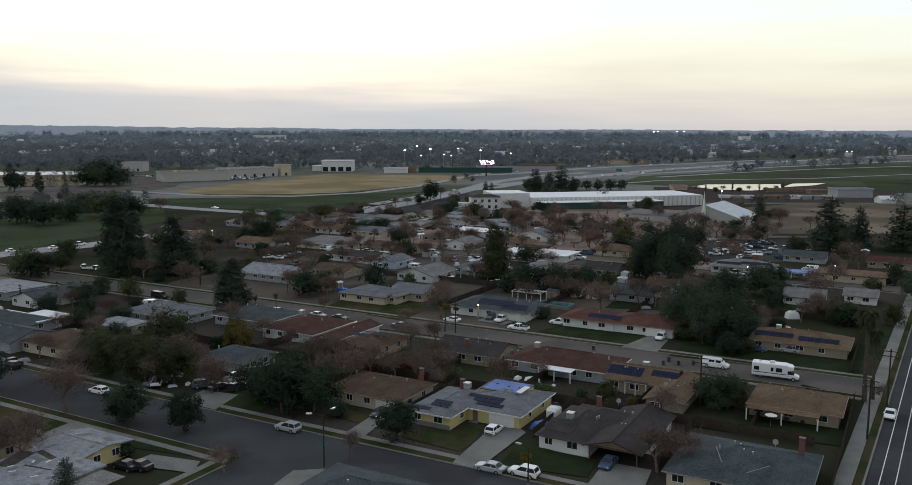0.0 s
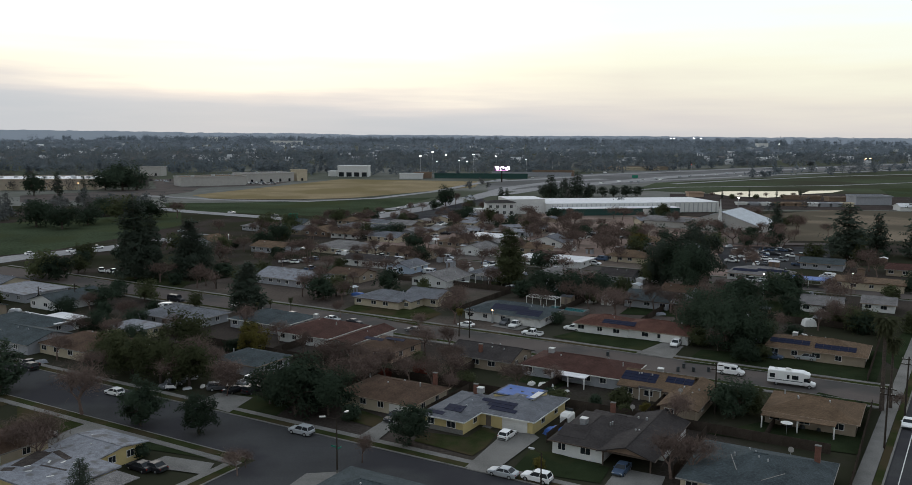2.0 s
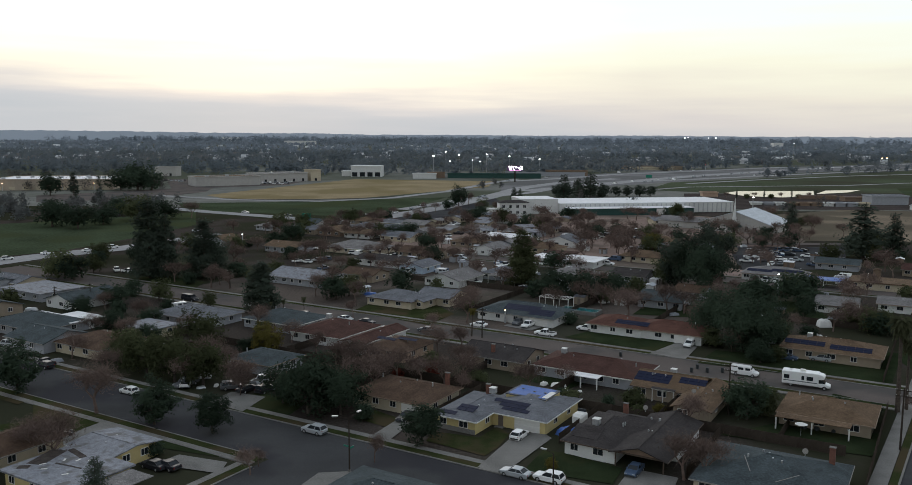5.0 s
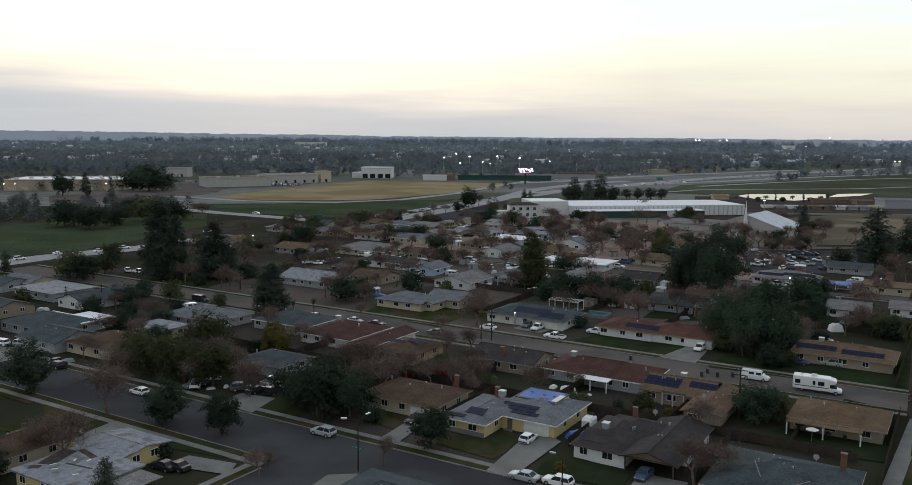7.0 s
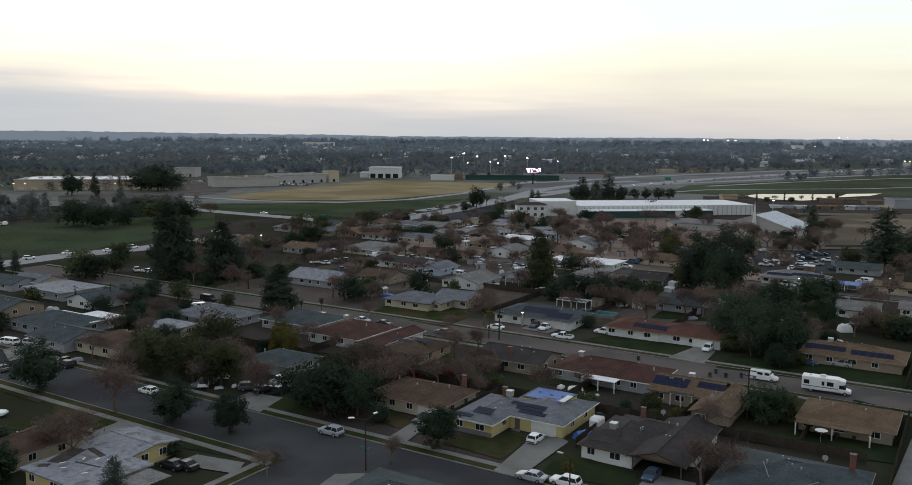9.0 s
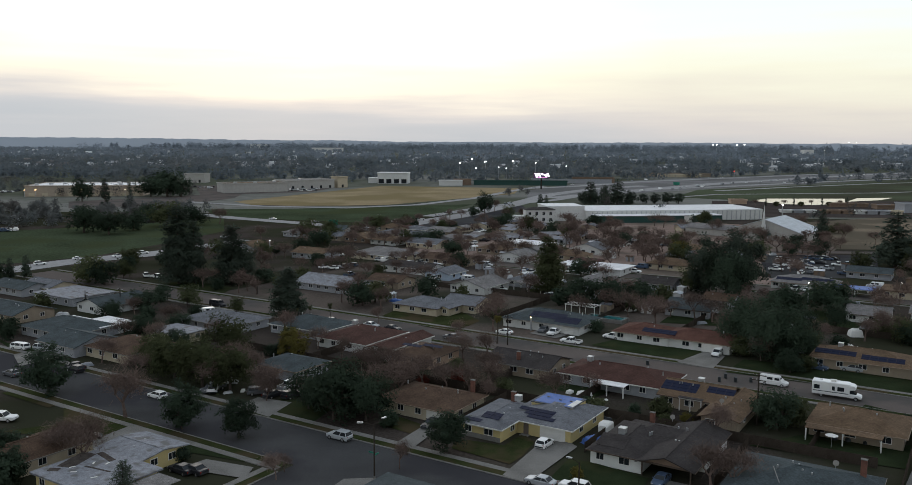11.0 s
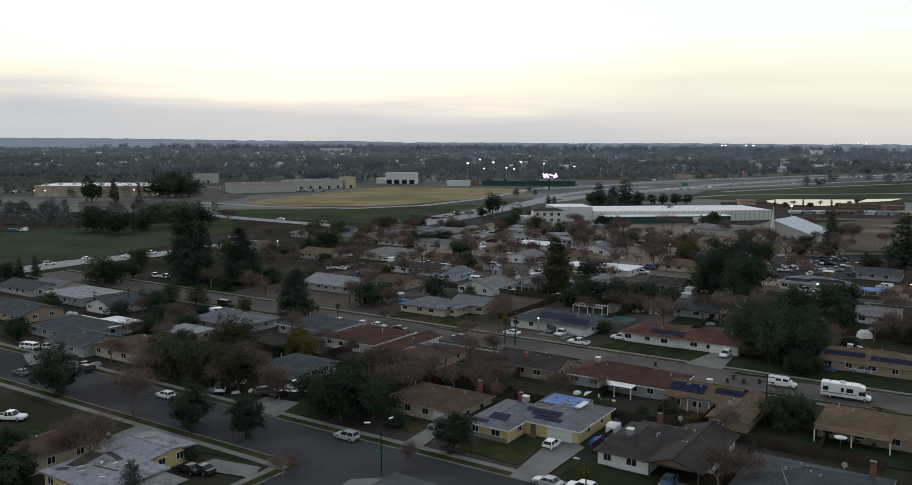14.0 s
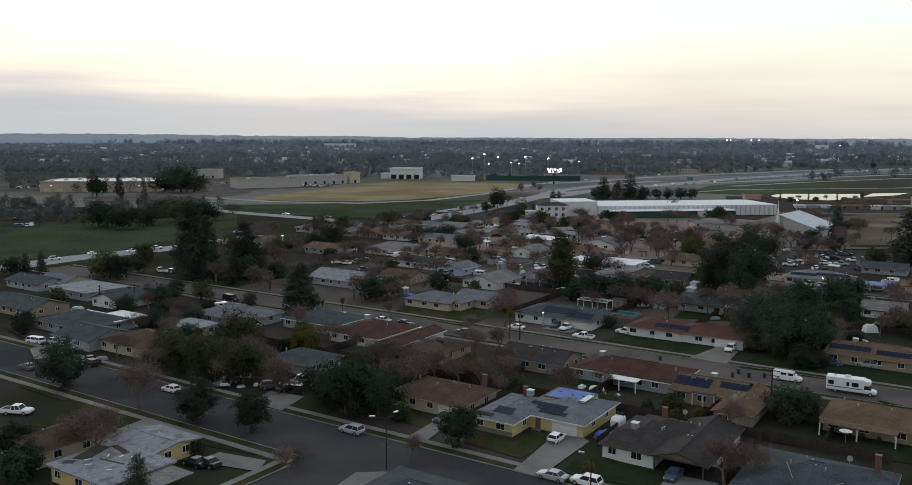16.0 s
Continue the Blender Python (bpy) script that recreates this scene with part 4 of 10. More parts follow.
def motorhome(x, y, turn):
    e = thing("motorhome", x, y, 0, turn, "white motorhome with dark windows parked on the street", "motorhome")
    bm = bmesh.new()
    loft(bm, ((-4.3, 1.15, 0.7, 3.1), (-4.2, 1.22, 0.6, 3.2), (2.4, 1.22, 0.6, 3.2), (2.5, 1.2, 0.6, 3.15)), 0.15)
    part("body", bm, CARPAINT["white"], e)
    bm = bmesh.new()
    loft(bm, ((2.4, 1.18, 2.0, 3.1), (3.3, 1.15, 2.1, 2.95), (3.6, 1.0, 2.3, 2.7)), 0.15)
    part("overhang", bm, CARPAINT["white"], e)
    bm = bmesh.new()
    loft(bm, ((2.4, 1.0, 0.5, 1.3), (3.6, 1.0, 0.45, 1.25), (4.5, 0.9, 0.5, 1.05), (4.65, 0.8, 0.55, 0.9)), 0.12)
    part("cab", bm, CARPAINT["white"], e)
    bm = bmesh.new()
    loft(bm, ((2.4, 0.98, 1.25, 2.0), (3.1, 0.9, 1.25, 2.0), (3.7, 0.9, 1.2, 1.3)), 0.05)
    part("cab_window", bm, GLASS, e)
    for s in (-1, 1):
        for px, w in ((-3.4, 1.0), (-0.4, 0.5), (0.9, 1.2)):
            pbox("side_window", e, w, 0.06, 0.8, px, s * 1.24, 1.65, GLASS)
        pbox("stripe", e, 6.4, 0.02, 0.16, -0.9, s * 1.225, 1.2, CARPAINT["grey"])
    pbox("roof_cooler", e, 1.0, 0.8, 0.35, -0.5, 0, 3.2, TRIM)
    pbox("roof_vent", e, 0.5, 0.5, 0.15, -2.8, 0.2, 3.2, LAMP_GLASS)
    for px in (-2.6, 3.6):
        for s in (-1, 1):
            bm = bmesh.new()
            tube(bm, (0, -0.12, 0), (0, 0.12, 0), 0.4, 0.4, 14)
            wh = part("wheel", bm, TYRE, e, "", pose(px, s * 0.95, 0.4))
            bm = bmesh.new()
            tube(bm, (0, s * 0.11, 0), (0, s * 0.135, 0), 0.25, 0.2, 10)
            part("rim", bm, RIM, wh)
    return e


def light_mast(x, y, h, lit, label="tall floodlight mast with bright white lamps", head=1.6):
    e = thing("floodlight_mast", x, y, 0, 0, label, "floodlight", "floodlights")
    bm = bmesh.new()
    tube(bm, (0, 0, 0), (0, 0, h), 0.3, 0.15, 6)
    part("mast", bm, METAL, e)
    pbox("lamp_bank", e, head, 0.5, head * 0.45, 0, -0.2, h, lit)
    return e


def plain_building(x, y, turn, w, d, h, wall, roof, label, name="building", category="building", bays=0, group="", style="flat", pitch=0.2, open_h=3.0, wide=2.4, pane=None, sill=0.3, units=0):
    """A large plain building with a parapet and a row of bays along its front."""
    e = thing(name, x, y, 0, turn, label, category, group)
    part("wall", wall_bm(-w / 2, w / 2, 0, d, style, h, pitch), WALL[wall], e)
    bm, zr = roof_bm(-w / 2, w / 2, 0, d, style, h, pitch, 0.4)
    part("roof", bm, ROOF[roof], e)
    if style == "flat":
        for sx, sy, px, py in ((w + 0.9, 0.3, 0, -0.4), (w + 0.9, 0.3, 0, d + 0.4), (0.3, d + 0.9, -w / 2 - 0.4, d / 2), (0.3, d + 0.9, w / 2 + 0.4, d / 2)):
            pbox("parapet", e, sx, sy, 0.9, px, py, h - 0.1, WALL[wall])
    for i in range(units):
        pbox("roof_unit", e, 3.0, 2.4, 1.6, -w / 2 + (i + 0.6) * w / units, d * (0.25 + 0.17 * (i % 4)), h + 0.25, METAL)
    for i in range(bays):
        px = -w / 2 + (i + 0.5) * w / bays
        pbox("bay_door", e, min(wide, w / bays * 0.7), 0.12, open_h, px, -0.03, sill, pane or GLASS)
    return e


# -- far things --


def far_woods(name, areas, seed, label, size=1.5, per=34, tall=(7, 16), material=None):
    """Woods and gardens too far and too many to count: (x0, x1, y0, y1, how many) each."""
    rng = np.random.default_rng(seed)
    cen, spr = [], []
    for x0, x1, y0, y1, n in areas:
        for _ in range(n):
            y = rng.uniform(y0, y1)
            f = y / y1
            x = rng.uniform(x0, x1) * f
            if FIELDS(x, y):
                continue
            h = rng.uniform(*tall)
            for k in range(4):
                cen.append((x + rng.normal() * h * 0.16, y + rng.normal() * h * 0.16, h * (0.3 + 0.18 * k)))
                spr.append(h * (0.5 - 0.07 * k))
    me = cards_mesh(name, cen, spr, per // 4, size, material or HAZED_LEAF, rng, 1.0, np.zeros((1, 3)))
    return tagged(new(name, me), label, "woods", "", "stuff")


def inside(x, y, c):
    """Whether a place lies in a ring of corners."""
    hit = False
    for (ax, ay), (bx, by) in zip(c, c[1:] + c[:1]):
        if (ay > y) != (by > y) and x < (bx - ax) * (y - ay) / (by - ay) + ax:
            hit = not hit
    return hit


OPEN = []


def FIELDS(x, y):
    return any(inside(x, y, c) for c in OPEN)


def open_field(name, corners, z, material, label, category, thick=0.0):
    OPEN.append(list(corners))
    return flat_sheet(name, corners, z, material, label, category, thick)


def highway(name, points, width, z, material, label, category):
    """A road kept free of trees."""
    for a, b in zip(points, points[1:]):
        d = (Vector(b) - Vector(a)).normalized()
        s = Vector((-d.y, d.x)) * (width * 0.5 + 4)
        OPEN.append([tuple(Vector(a) + s), tuple(Vector(b) + s), tuple(Vector(b) - s), tuple(Vector(a) - s)])
    return ribbon(name, points, width, z, material, label, category)


def far_houses(x0, x1, y0, y1, n, seed):
    """Far roofs and walls among the trees, too small to tell apart."""
    rng = random.Random(seed)
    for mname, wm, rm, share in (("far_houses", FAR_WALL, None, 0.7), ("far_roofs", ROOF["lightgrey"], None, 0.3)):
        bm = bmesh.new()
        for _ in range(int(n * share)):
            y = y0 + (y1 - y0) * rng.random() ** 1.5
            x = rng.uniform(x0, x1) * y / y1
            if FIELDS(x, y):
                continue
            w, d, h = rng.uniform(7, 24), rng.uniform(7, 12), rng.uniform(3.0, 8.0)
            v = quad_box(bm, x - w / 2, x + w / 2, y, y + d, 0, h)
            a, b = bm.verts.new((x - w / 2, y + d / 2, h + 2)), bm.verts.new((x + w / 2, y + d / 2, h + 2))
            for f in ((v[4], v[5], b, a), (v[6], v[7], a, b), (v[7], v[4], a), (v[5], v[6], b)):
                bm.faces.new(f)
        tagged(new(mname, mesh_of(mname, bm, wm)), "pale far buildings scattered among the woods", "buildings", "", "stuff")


def church(x, y, turn):
    e = thing("church", x, y, 0, turn, "pale church with a broad gabled roof and thin white steeple", "church")
    part("wall", wall_bm(-19, 19, 0, 32, "gy", 4.2, 0.33), WALL["stone"], e)
    bm, zr = roof_bm(-19, 19, 0, 32, "gy", 4.2, 0.33, 0.5, 0.3)
    part("roof", bm, ROOF["silver"], e, "pale standing-seam roof")
    part("wing_wall", wall_bm(-44, -19, 4, 18, "gx", 3.4, 0.28), WALL["stone"], e)
    bm, _ = roof_bm(-44, -19.7, 4, 18, "gx", 3.4, 0.28, 0.6)
    part("wing_roof", bm, ROOF["lightgrey"], e)
    bm = bmesh.new()
    quad_box(bm, -0.9, 0.9, -2.4, -0.6, 0, 8)
    part("tower", bm, WALL["white"], e)
    bm = bmesh.new()
    tube(bm, (0, -1.5, 8), (0, -1.5, 18.0), 0.95, 0.04, 8)
    part("spire", bm, WALL["white"], e, "slender white spire")
    bm, _ = roof_bm(-3.5, 3.5, -4.5, -0.2, "gy", 3.4, 0.45, 0.3)
    part("porch_roof", bm, WALL["green"], e, "green porch roof")
    for px in (-3.3, 3.3):
        pbox("porch_post", e, 0.4, 0.4, 3.4, px, -4.2, 0, TRIM)
    for px in (6, 10, 14):
        window(e, 1.6, 1.8, px, -0.03, 2.2, 0)
    return e


def warehouse(x, y, turn):
    e = thing("warehouse", x, y, 0, turn, "long white storage warehouse with a pale roof and row of doors", "warehouse")
    part("wall", wall_bm(0, 118, 0, 42, "flat", 6.4, 0), WALL["white"], e)
    part("office_wall", wall_bm(-24, 0, 4, 30, "flat", 9.0, 0), WALL["white"], e)
    bm, _ = roof_bm(0, 118, 0, 42, "flat", 6.4, 0, 0.2)
    part("roof", bm, ROOF["white"], e)
    bm, _ = roof_bm(-24, 0, 4, 30, "flat", 9.0, 0, 0.2)
    part("office_roof", bm, ROOF["white"], e)
    part("low_wall", wall_bm(3, 84, -13, 0, "flat", 4.2, 0), WALL["green"], e)
    bm, _ = roof_bm(3, 84, -13.6, -0.3, "flat", 4.2, 0, 0.2)
    part("low_roof", bm, ROOF["white"], e)
    pbox("loading_door", e, 6, 0.3, 3.9, 62, -13.1, 0, TRIM)
    for i in range(36):
        pbox("wall_rib", e, 0.6, 0.3, 6.0, 4 + i * 3.2, -0.1, 0, METAL)
    return e


def white_villa(x, y, turn):
    e = thing("villa", x, y, 0, turn, "white two-storey villa with a dark low roof", "house")
    part("wall", wall_bm(-9, 9, 0, 10, "flat", 8.0, 0), WALL["white"], e)
    part("wing", wall_bm(-16, -9, 1, 8, "flat", 4.2, 0), WALL["white"], e)
    bm, _ = roof_bm(-9, 9, 0, 10, "hip", 8.0, 0.25, 0.7)
    part("roof", bm, ROOF["dark"], e)
    for px in (-6.5, -2.2, 2.2, 6.5):
        for z in (2.0, 5.6):
            window(e, 1.6, 1.8, px, -0.03, z, 0)
    return e


def billboard(x, y, turn):
    e = thing("led_billboard", x, y, 0, turn, "lit LED billboard with white shapes on a dark pole", "billboard")
    bm = bmesh.new()
    tube(bm, (0, 0, 0), (0, 0, 11.5), 0.8, 0.7, 8)
    part("pole", bm, POLE, e)
    bm = bmesh.new()
    quad_box(bm, -8.4, 8.4, 0, 1.2, 11.5, 17.3)
    part("cabinet", bm, DARK_TRIM, e)
    bm = bmesh.new()
    quad_box(bm, -8.1, 8.1, -0.12, -0.02, 11.8, 17.0)
    sc = part("screen", bm, DARK_SCREEN, e, "dark screen with glowing white shapes")
    # broad white strokes
    for x0, x1, x2, z0, z1 in ((-7.4, -6.0, -4.6, 16.6, 12.4), (-3.0, -4.4, -4.4, 16.6, 12.4), (-2.2, -2.2, -1.0, 16.6, 12.2), (-1.0, 1.4, 1.4, 16.4, 14.4), (2.2, 4.6, 5.6, 15.4, 12.4), (5.4, 7.6, 7.6, 16.6, 13.0)):
        bm = bmesh.new()
        quad = [(min(x0, x1), z0), (max(x0, x1) + 0.3, z0), (x2 + 0.8, z1), (x2 - 0.6, z1)]
        lo, hi = [[bm.verts.new((qx, qy, qz)) for qx, qz in quad] for qy in (-0.2, -0.13)]
        bm.faces.new(lo), bm.faces.new(hi[::-1])
        for i in range(4):
            bm.faces.new((lo[i], lo[(i + 1) % 4], hi[(i + 1) % 4], hi[i]))
        part("white_shape", bm, PALE_SCREEN, sc)
    pbox("pink_line", sc, 12.0, 0.06, 0.4, 0, -0.17, 11.9, PINK_SCREEN)
    return e


def road_sign(x, y, turn, w=5.0, h=2.6, z=5.0):
    e = thing("road_sign", x, y, 0, turn, "green overhead highway sign on posts", "road sign", "highway signs")
    for s in (-1, 1):
        pbox("post", e, 0.25, 0.25, z + h, s * w * 0.35, 0.2, 0, METAL)
    pbox("panel", e, w, 0.1, h, 0, 0, z, SIGN_GREEN)
    return e


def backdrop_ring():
    """The last rise of woods all round the plain, its haze painted as glow."""
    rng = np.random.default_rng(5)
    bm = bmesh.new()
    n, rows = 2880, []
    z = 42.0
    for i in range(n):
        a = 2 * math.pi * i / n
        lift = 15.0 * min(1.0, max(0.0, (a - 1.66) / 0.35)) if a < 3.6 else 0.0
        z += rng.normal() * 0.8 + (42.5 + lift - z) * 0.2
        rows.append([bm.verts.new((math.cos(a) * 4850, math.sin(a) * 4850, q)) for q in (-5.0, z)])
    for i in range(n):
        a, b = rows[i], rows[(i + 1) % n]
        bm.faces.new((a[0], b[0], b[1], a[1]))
    tagged(new("backdrop", mesh_of("backdrop", bm, BACKDROP)), "blue-grey far woods along the horizon, haze painted as a glow", "backdrop", "", "structure")


def tarp_heap(x, y, turn, w, d, h, label, material=None):
    """A cover thrown over a heap: a lumpy sheet that reaches the ground."""
    rng = np.random.default_rng(int(abs(x * 10) + abs(y)))
    bm = bmesh.new()
    bmesh.ops.create_grid(bm, x_segments=10, y_segments=8, size=0.5)
    for v in bm.verts:
        fx, fy = abs(v.co.x) * 2, abs(v.co.y) * 2
        edge = max(0.0, 1 - max(fx, fy) ** 4)
        v.co = Vector((v.co.x * w, v.co.y * d, h * edge ** 0.5 * rng.uniform(0.75, 1.0) + 0.01))
    ob = new("tarpaulin_cover", mesh_of("tarpaulin_cover", bm, material or TARP, True))
    ob.matrix_basis = pose(x, y, 0, 0, 0, turn)
    return tagged(ob, label, "cover")


def covered_boat(x, y, turn):
    e = thing("boat", x, y, 0, turn, "white covered boat on a trailer beside the house", "boat")
    bm = bmesh.new()
    loft(bm, ((-1.9, 0.75, 0.7, 1.9), (-1.2, 1.0, 0.6, 2.3), (0.8, 1.0, 0.6, 2.2), (1.6, 0.6, 0.8, 1.8), (2.0, 0.2, 1.1, 1.5)), 0.3)
    part("hull", bm, TRIM, e)
    pbox("trailer", e, 4.2, 1.3, 0.15, 0, 0, 0.5, METAL)
    pbox("windscreen", e, 0.1, 1.4, 0.5, 0.6, 0, 2.2, GLASS)
    for s in (-1, 1):
        bm = bmesh.new()
        tube(bm, (0, -0.1, 0), (0, 0.1, 0), 0.32, 0.32, 12)
        part("wheel", bm, TYRE, e, "", pose(-0.8, s * 0.95, 0.32))
    return e


def canopy(x, y, w, d, h, material=None, label="open white-framed garden pergola on posts"):
    e = thing("garden_shelter", x, y, 0, NEI, label, "shelter")
    for px in (-w / 2, 0, w / 2):
        for py in (0, d):
            pbox("post", e, 0.18, 0.18, h, px, py, 0, TRIM)
    for py in (0, d):
        pbox("beam", e, w + 0.4, 0.2, 0.22, 0, py, h, TRIM)
    if material:
        pbox("cover", e, w + 0.6, d + 0.6, 0.1, 0, d / 2, h + 0.22, material)
    else:
        for i in range(int(w / 0.9) + 1):
            pbox("rafter", e, 0.12, d + 0.6, 0.14, -w / 2 + i * 0.9, d / 2, h + 0.22, TRIM)
    return e


def pool(x, y, w, d):
    e = thing("swimming_pool", x, y, 0, NEI, "teal above-ground garden pool with pale rim", "pool")
    for sx, sy, px, py in ((w, 0.3, 0, 0), (w, 0.3, 0, d), (0.3, d + 0.3, -w / 2, d / 2), (0.3, d + 0.3, w / 2, d / 2)):
        pbox("side_wall", e, sx, sy, 1.1, px, py, 0, CONCRETE)
    pbox("water", e, w - 0.3, d - 0.3, 0.9, 0, d / 2, 0.02, POOL)
    return e


def parasol(x, y):
    e = thing("parasol", x, y, 0, 0, "pale garden parasol over a table", "parasol")
    bm = bmesh.new()
    tube(bm, (0, 0, 0), (0, 0, 2.4), 0.04, 0.03, 6)
    part("pole", bm, METAL, e)
    bm = bmesh.new()
    tube(bm, (0, 0, 2.15), (0, 0, 2.5), 1.05, 0.05, 8)
    part("canopy", bm, TRIM, e)
    return e


def shed(x, y, turn, w, d, h, wall, roof):
    e = thing("shed", x, y, 0, turn, "small weathered back-yard shed with a sloping roof", "shed", "back-yard sheds")
    part("wall", wall_bm(-w / 2, w / 2, 0, d, "gx", h, 0.3), WALL[wall], e)
    bm, _ = roof_bm(-w / 2, w / 2, 0, d, "gx", h, 0.3, 0.2, 0.08)
    part("roof", bm, ROOF[roof], e)
    pbox("door", e, 0.9, 0.06, 1.8, 0, -0.02, 0, DOORS)
    return e


def swing_frame(x, y, turn):
    e = thing("swing_frame", x, y, 0, turn, "thin pale metal swing frame in a yard", "swing")
    for px in (-2.0, 2.0):
        for py in (-0.8, 0.8):
            bm = bmesh.new()
            tube(bm, (px, py, 0), (px, 0, 2.3), 0.06, 0.06, 6)
            part("leg", bm, METAL, e)
    bm = bmesh.new()
    tube(bm, (-2.2, 0, 2.3), (2.2, 0, 2.3), 0.07, 0.07, 6)
    part("crossbar", bm, METAL, e)
    return e

# ---- the ground and the streets ----
bm = bmesh.new()
bmesh.ops.create_grid(bm, x_segments=40, y_segments=40, size=6000)
tagged(new("ground", mesh_of("ground", bm, EARTH)), "bare winter earth and thin grass between the lots", "ground", "", "structure")
flat_sheet("plain", [(-900, 560), (900, 560), (3600, 4900), (-3600, 4900)], 0.02, PLAIN, "winter grassland towards the horizon, paled for the haze", "ground")
strip("yards", -212, -60, 183.0, 290, 0.015, YARD, "dusty bare yards between the houses", "ground")
strip("yards", -230, -60, 300.0, 520, 0.015, PALE_DIRT, "pale dirt between the far rows", "ground")
# streets of the grid: along u at several v
STREETS = ((91.5, 105.0, -330, -12), (171.5, 183.0, -300, -3), (290.0, 300.0, -200, -3))
SIDE_U = (-88.0, -75.5)  # the side street that meets the nearest one
for v0, v1, u0, u1 in STREETS:
    strip("road", u0, u1, v0, v1, 0.03, OLD_ASPHALT if v0 > 110 else ASPHALT, "worn grey asphalt residential street", "road")
    for side, lo, hi in ((1, u0, u1), (-1, u0, SIDE_U[0] - 1.0 if v0 < 110 else u1), (-1, SIDE_U[1] + 1.0, u1)):
        if side < 0 and v0 > 110 and lo > u0:
            continue
        e = v1 if side > 0 else v0
        for name, a, b, z, m, words in (("kerb", 0, 0.25, 0.16, CONCRETE, "pale concrete kerb"), ("verge", 0.25, 1.9, 0.13, LAWN, "strip of winter grass along the kerb"), ("pavement", 1.9, 3.2, 0.15, CONCRETE, "narrow concrete pavement beside the street")):
            strip(name, lo, hi, min(e + side * a, e + side * b), max(e + side * a, e + side * b), z, m, words, name, 0.2)
strip("road", SIDE_U[0], SIDE_U[1], 20, 91.5, 0.03, ASPHALT, "worn asphalt side street", "road")
for s, e in ((-1, SIDE_U[0]), (1, SIDE_U[1])):
    for name, a, b, z, m, words in (("kerb", 0, 0.25, 0.16, CONCRETE, "pale concrete kerb"), ("verge", 0.25, 1.9, 0.13, LAWN, "strip of winter grass along the kerb"), ("pavement", 1.9, 3.2, 0.15, CONCRETE, "narrow concrete pavement beside the street")):
        strip(name, min(e + s * a, e + s * b), max(e + s * a, e + s * b), 20, 88.0, z, m, words, name, 0.2)

# ---- the things, measured out from the place ----
# the avenue
ribbon('road', [(-10.2, -10.8), (235.6, 390.1)], 13.6, 0.045, ASPHALT, 'dark asphalt avenue with white lane lines', 'road')
ribbon('lane_line', [(-14.4, -8.2), (231.4, 392.7)], 0.14, 0.052, PAINT_LINE, 'white painted lane line', 'road marking')
ribbon('lane_line', [(-12.7, -9.3), (233.1, 391.6)], 0.14, 0.052, PAINT_LINE, 'white painted lane line', 'road marking')
ribbon('kerb', [(-16.0, -7.2), (229.8, 393.7)], 0.3, 0.185, CONCRETE, 'concrete kerb of the avenue', 'kerb')
ribbon('pavement', [(-18.2, -5.9), (227.6, 395.0)], 2.4, 0.178, CONCRETE, 'concrete pavement along the avenue', 'pavement')
ribbon('verge', [(-16.6, -6.9), (229.2, 394.0)], 1.2, 0.17, LAWN, 'thin grass strip along the avenue', 'verge')
# fields, highways and water in the distance
open_field('field', [(-222.9, 668.0), (-140.7, 919.8), (11.7, 892.6), (4.9, 794.4), (-98.6, 642.0), (-184.8, 617.2)], 0.05, DRY, 'mown dry grass field', 'field')
open_field('field', [(-219.9, 590.6), (-159.5, 602.3), (-28.1, 662.0), (-54.0, 549.7), (-84.4, 502.5), (-189.8, 533.8)], 0.05, MEADOW, 'green grass field beside the highway', 'field')
open_field('field', [(148.2, 766.3), (196.5, 889.8), (688.7, 1265.1), (667.5, 944.9), (459.0, 647.9), (289.0, 672.2)], 0.05, DEEP_MEADOW, 'dark green field beside the freeway', 'field')
open_field('field', [(392.4, 809.6), (667.5, 944.9), (480.5, 678.4), (349.5, 700.0)], 0.12, MEADOW, 'brighter green field strip', 'field')
open_field('field', [(180.8, 531.4), (247.7, 575.4), (306.3, 559.2), (294.9, 459.7), (221.1, 401.8), (153.6, 400.5)], 0.05, TAN_LOT, 'bare tan lot beyond the church', 'field')
open_field('pond', [(207.1, 730.0), (227.9, 757.3), (297.2, 763.8), (274.7, 704.2), (241.4, 683.3), (216.7, 695.5)], 0.15, PONDWATER, 'still pond reflecting the pale sky', 'water')
open_field('pond', [(284.4, 725.5), (311.3, 772.4), (346.6, 782.0), (321.7, 749.1)], 0.15, PONDWATER, 'narrow arm of the pond', 'water')
open_field('bank', [(-330, 398), (-286.3, 426.6), (-243.7, 461.9), (-207.1, 497.4), (-181.7, 523.8), (-156.0, 449.3), (-164.8, 395.0), (-177.6, 345.7), (-204.2, 317.4), (-250, 285)], 0.06, MEADOW, 'grassy highway bank', 'bank')
open_field('car_park', [(-352.9, 651.5), (-308.2, 704.7), (-250.5, 784.4), (-235.9, 707.2), (-245.9, 654.9), (-287.8, 608.8), (-318.7, 587.7)], 0.06, OLD_ASPHALT, 'pale asphalt car park', 'car park')
open_field('car_park', [(-342.7, 899.0), (-180.8, 929.9), (-190.0, 804.4), (-275.6, 735.0)], 0.07, OLD_ASPHALT, 'pale asphalt car park of the school', 'car park')
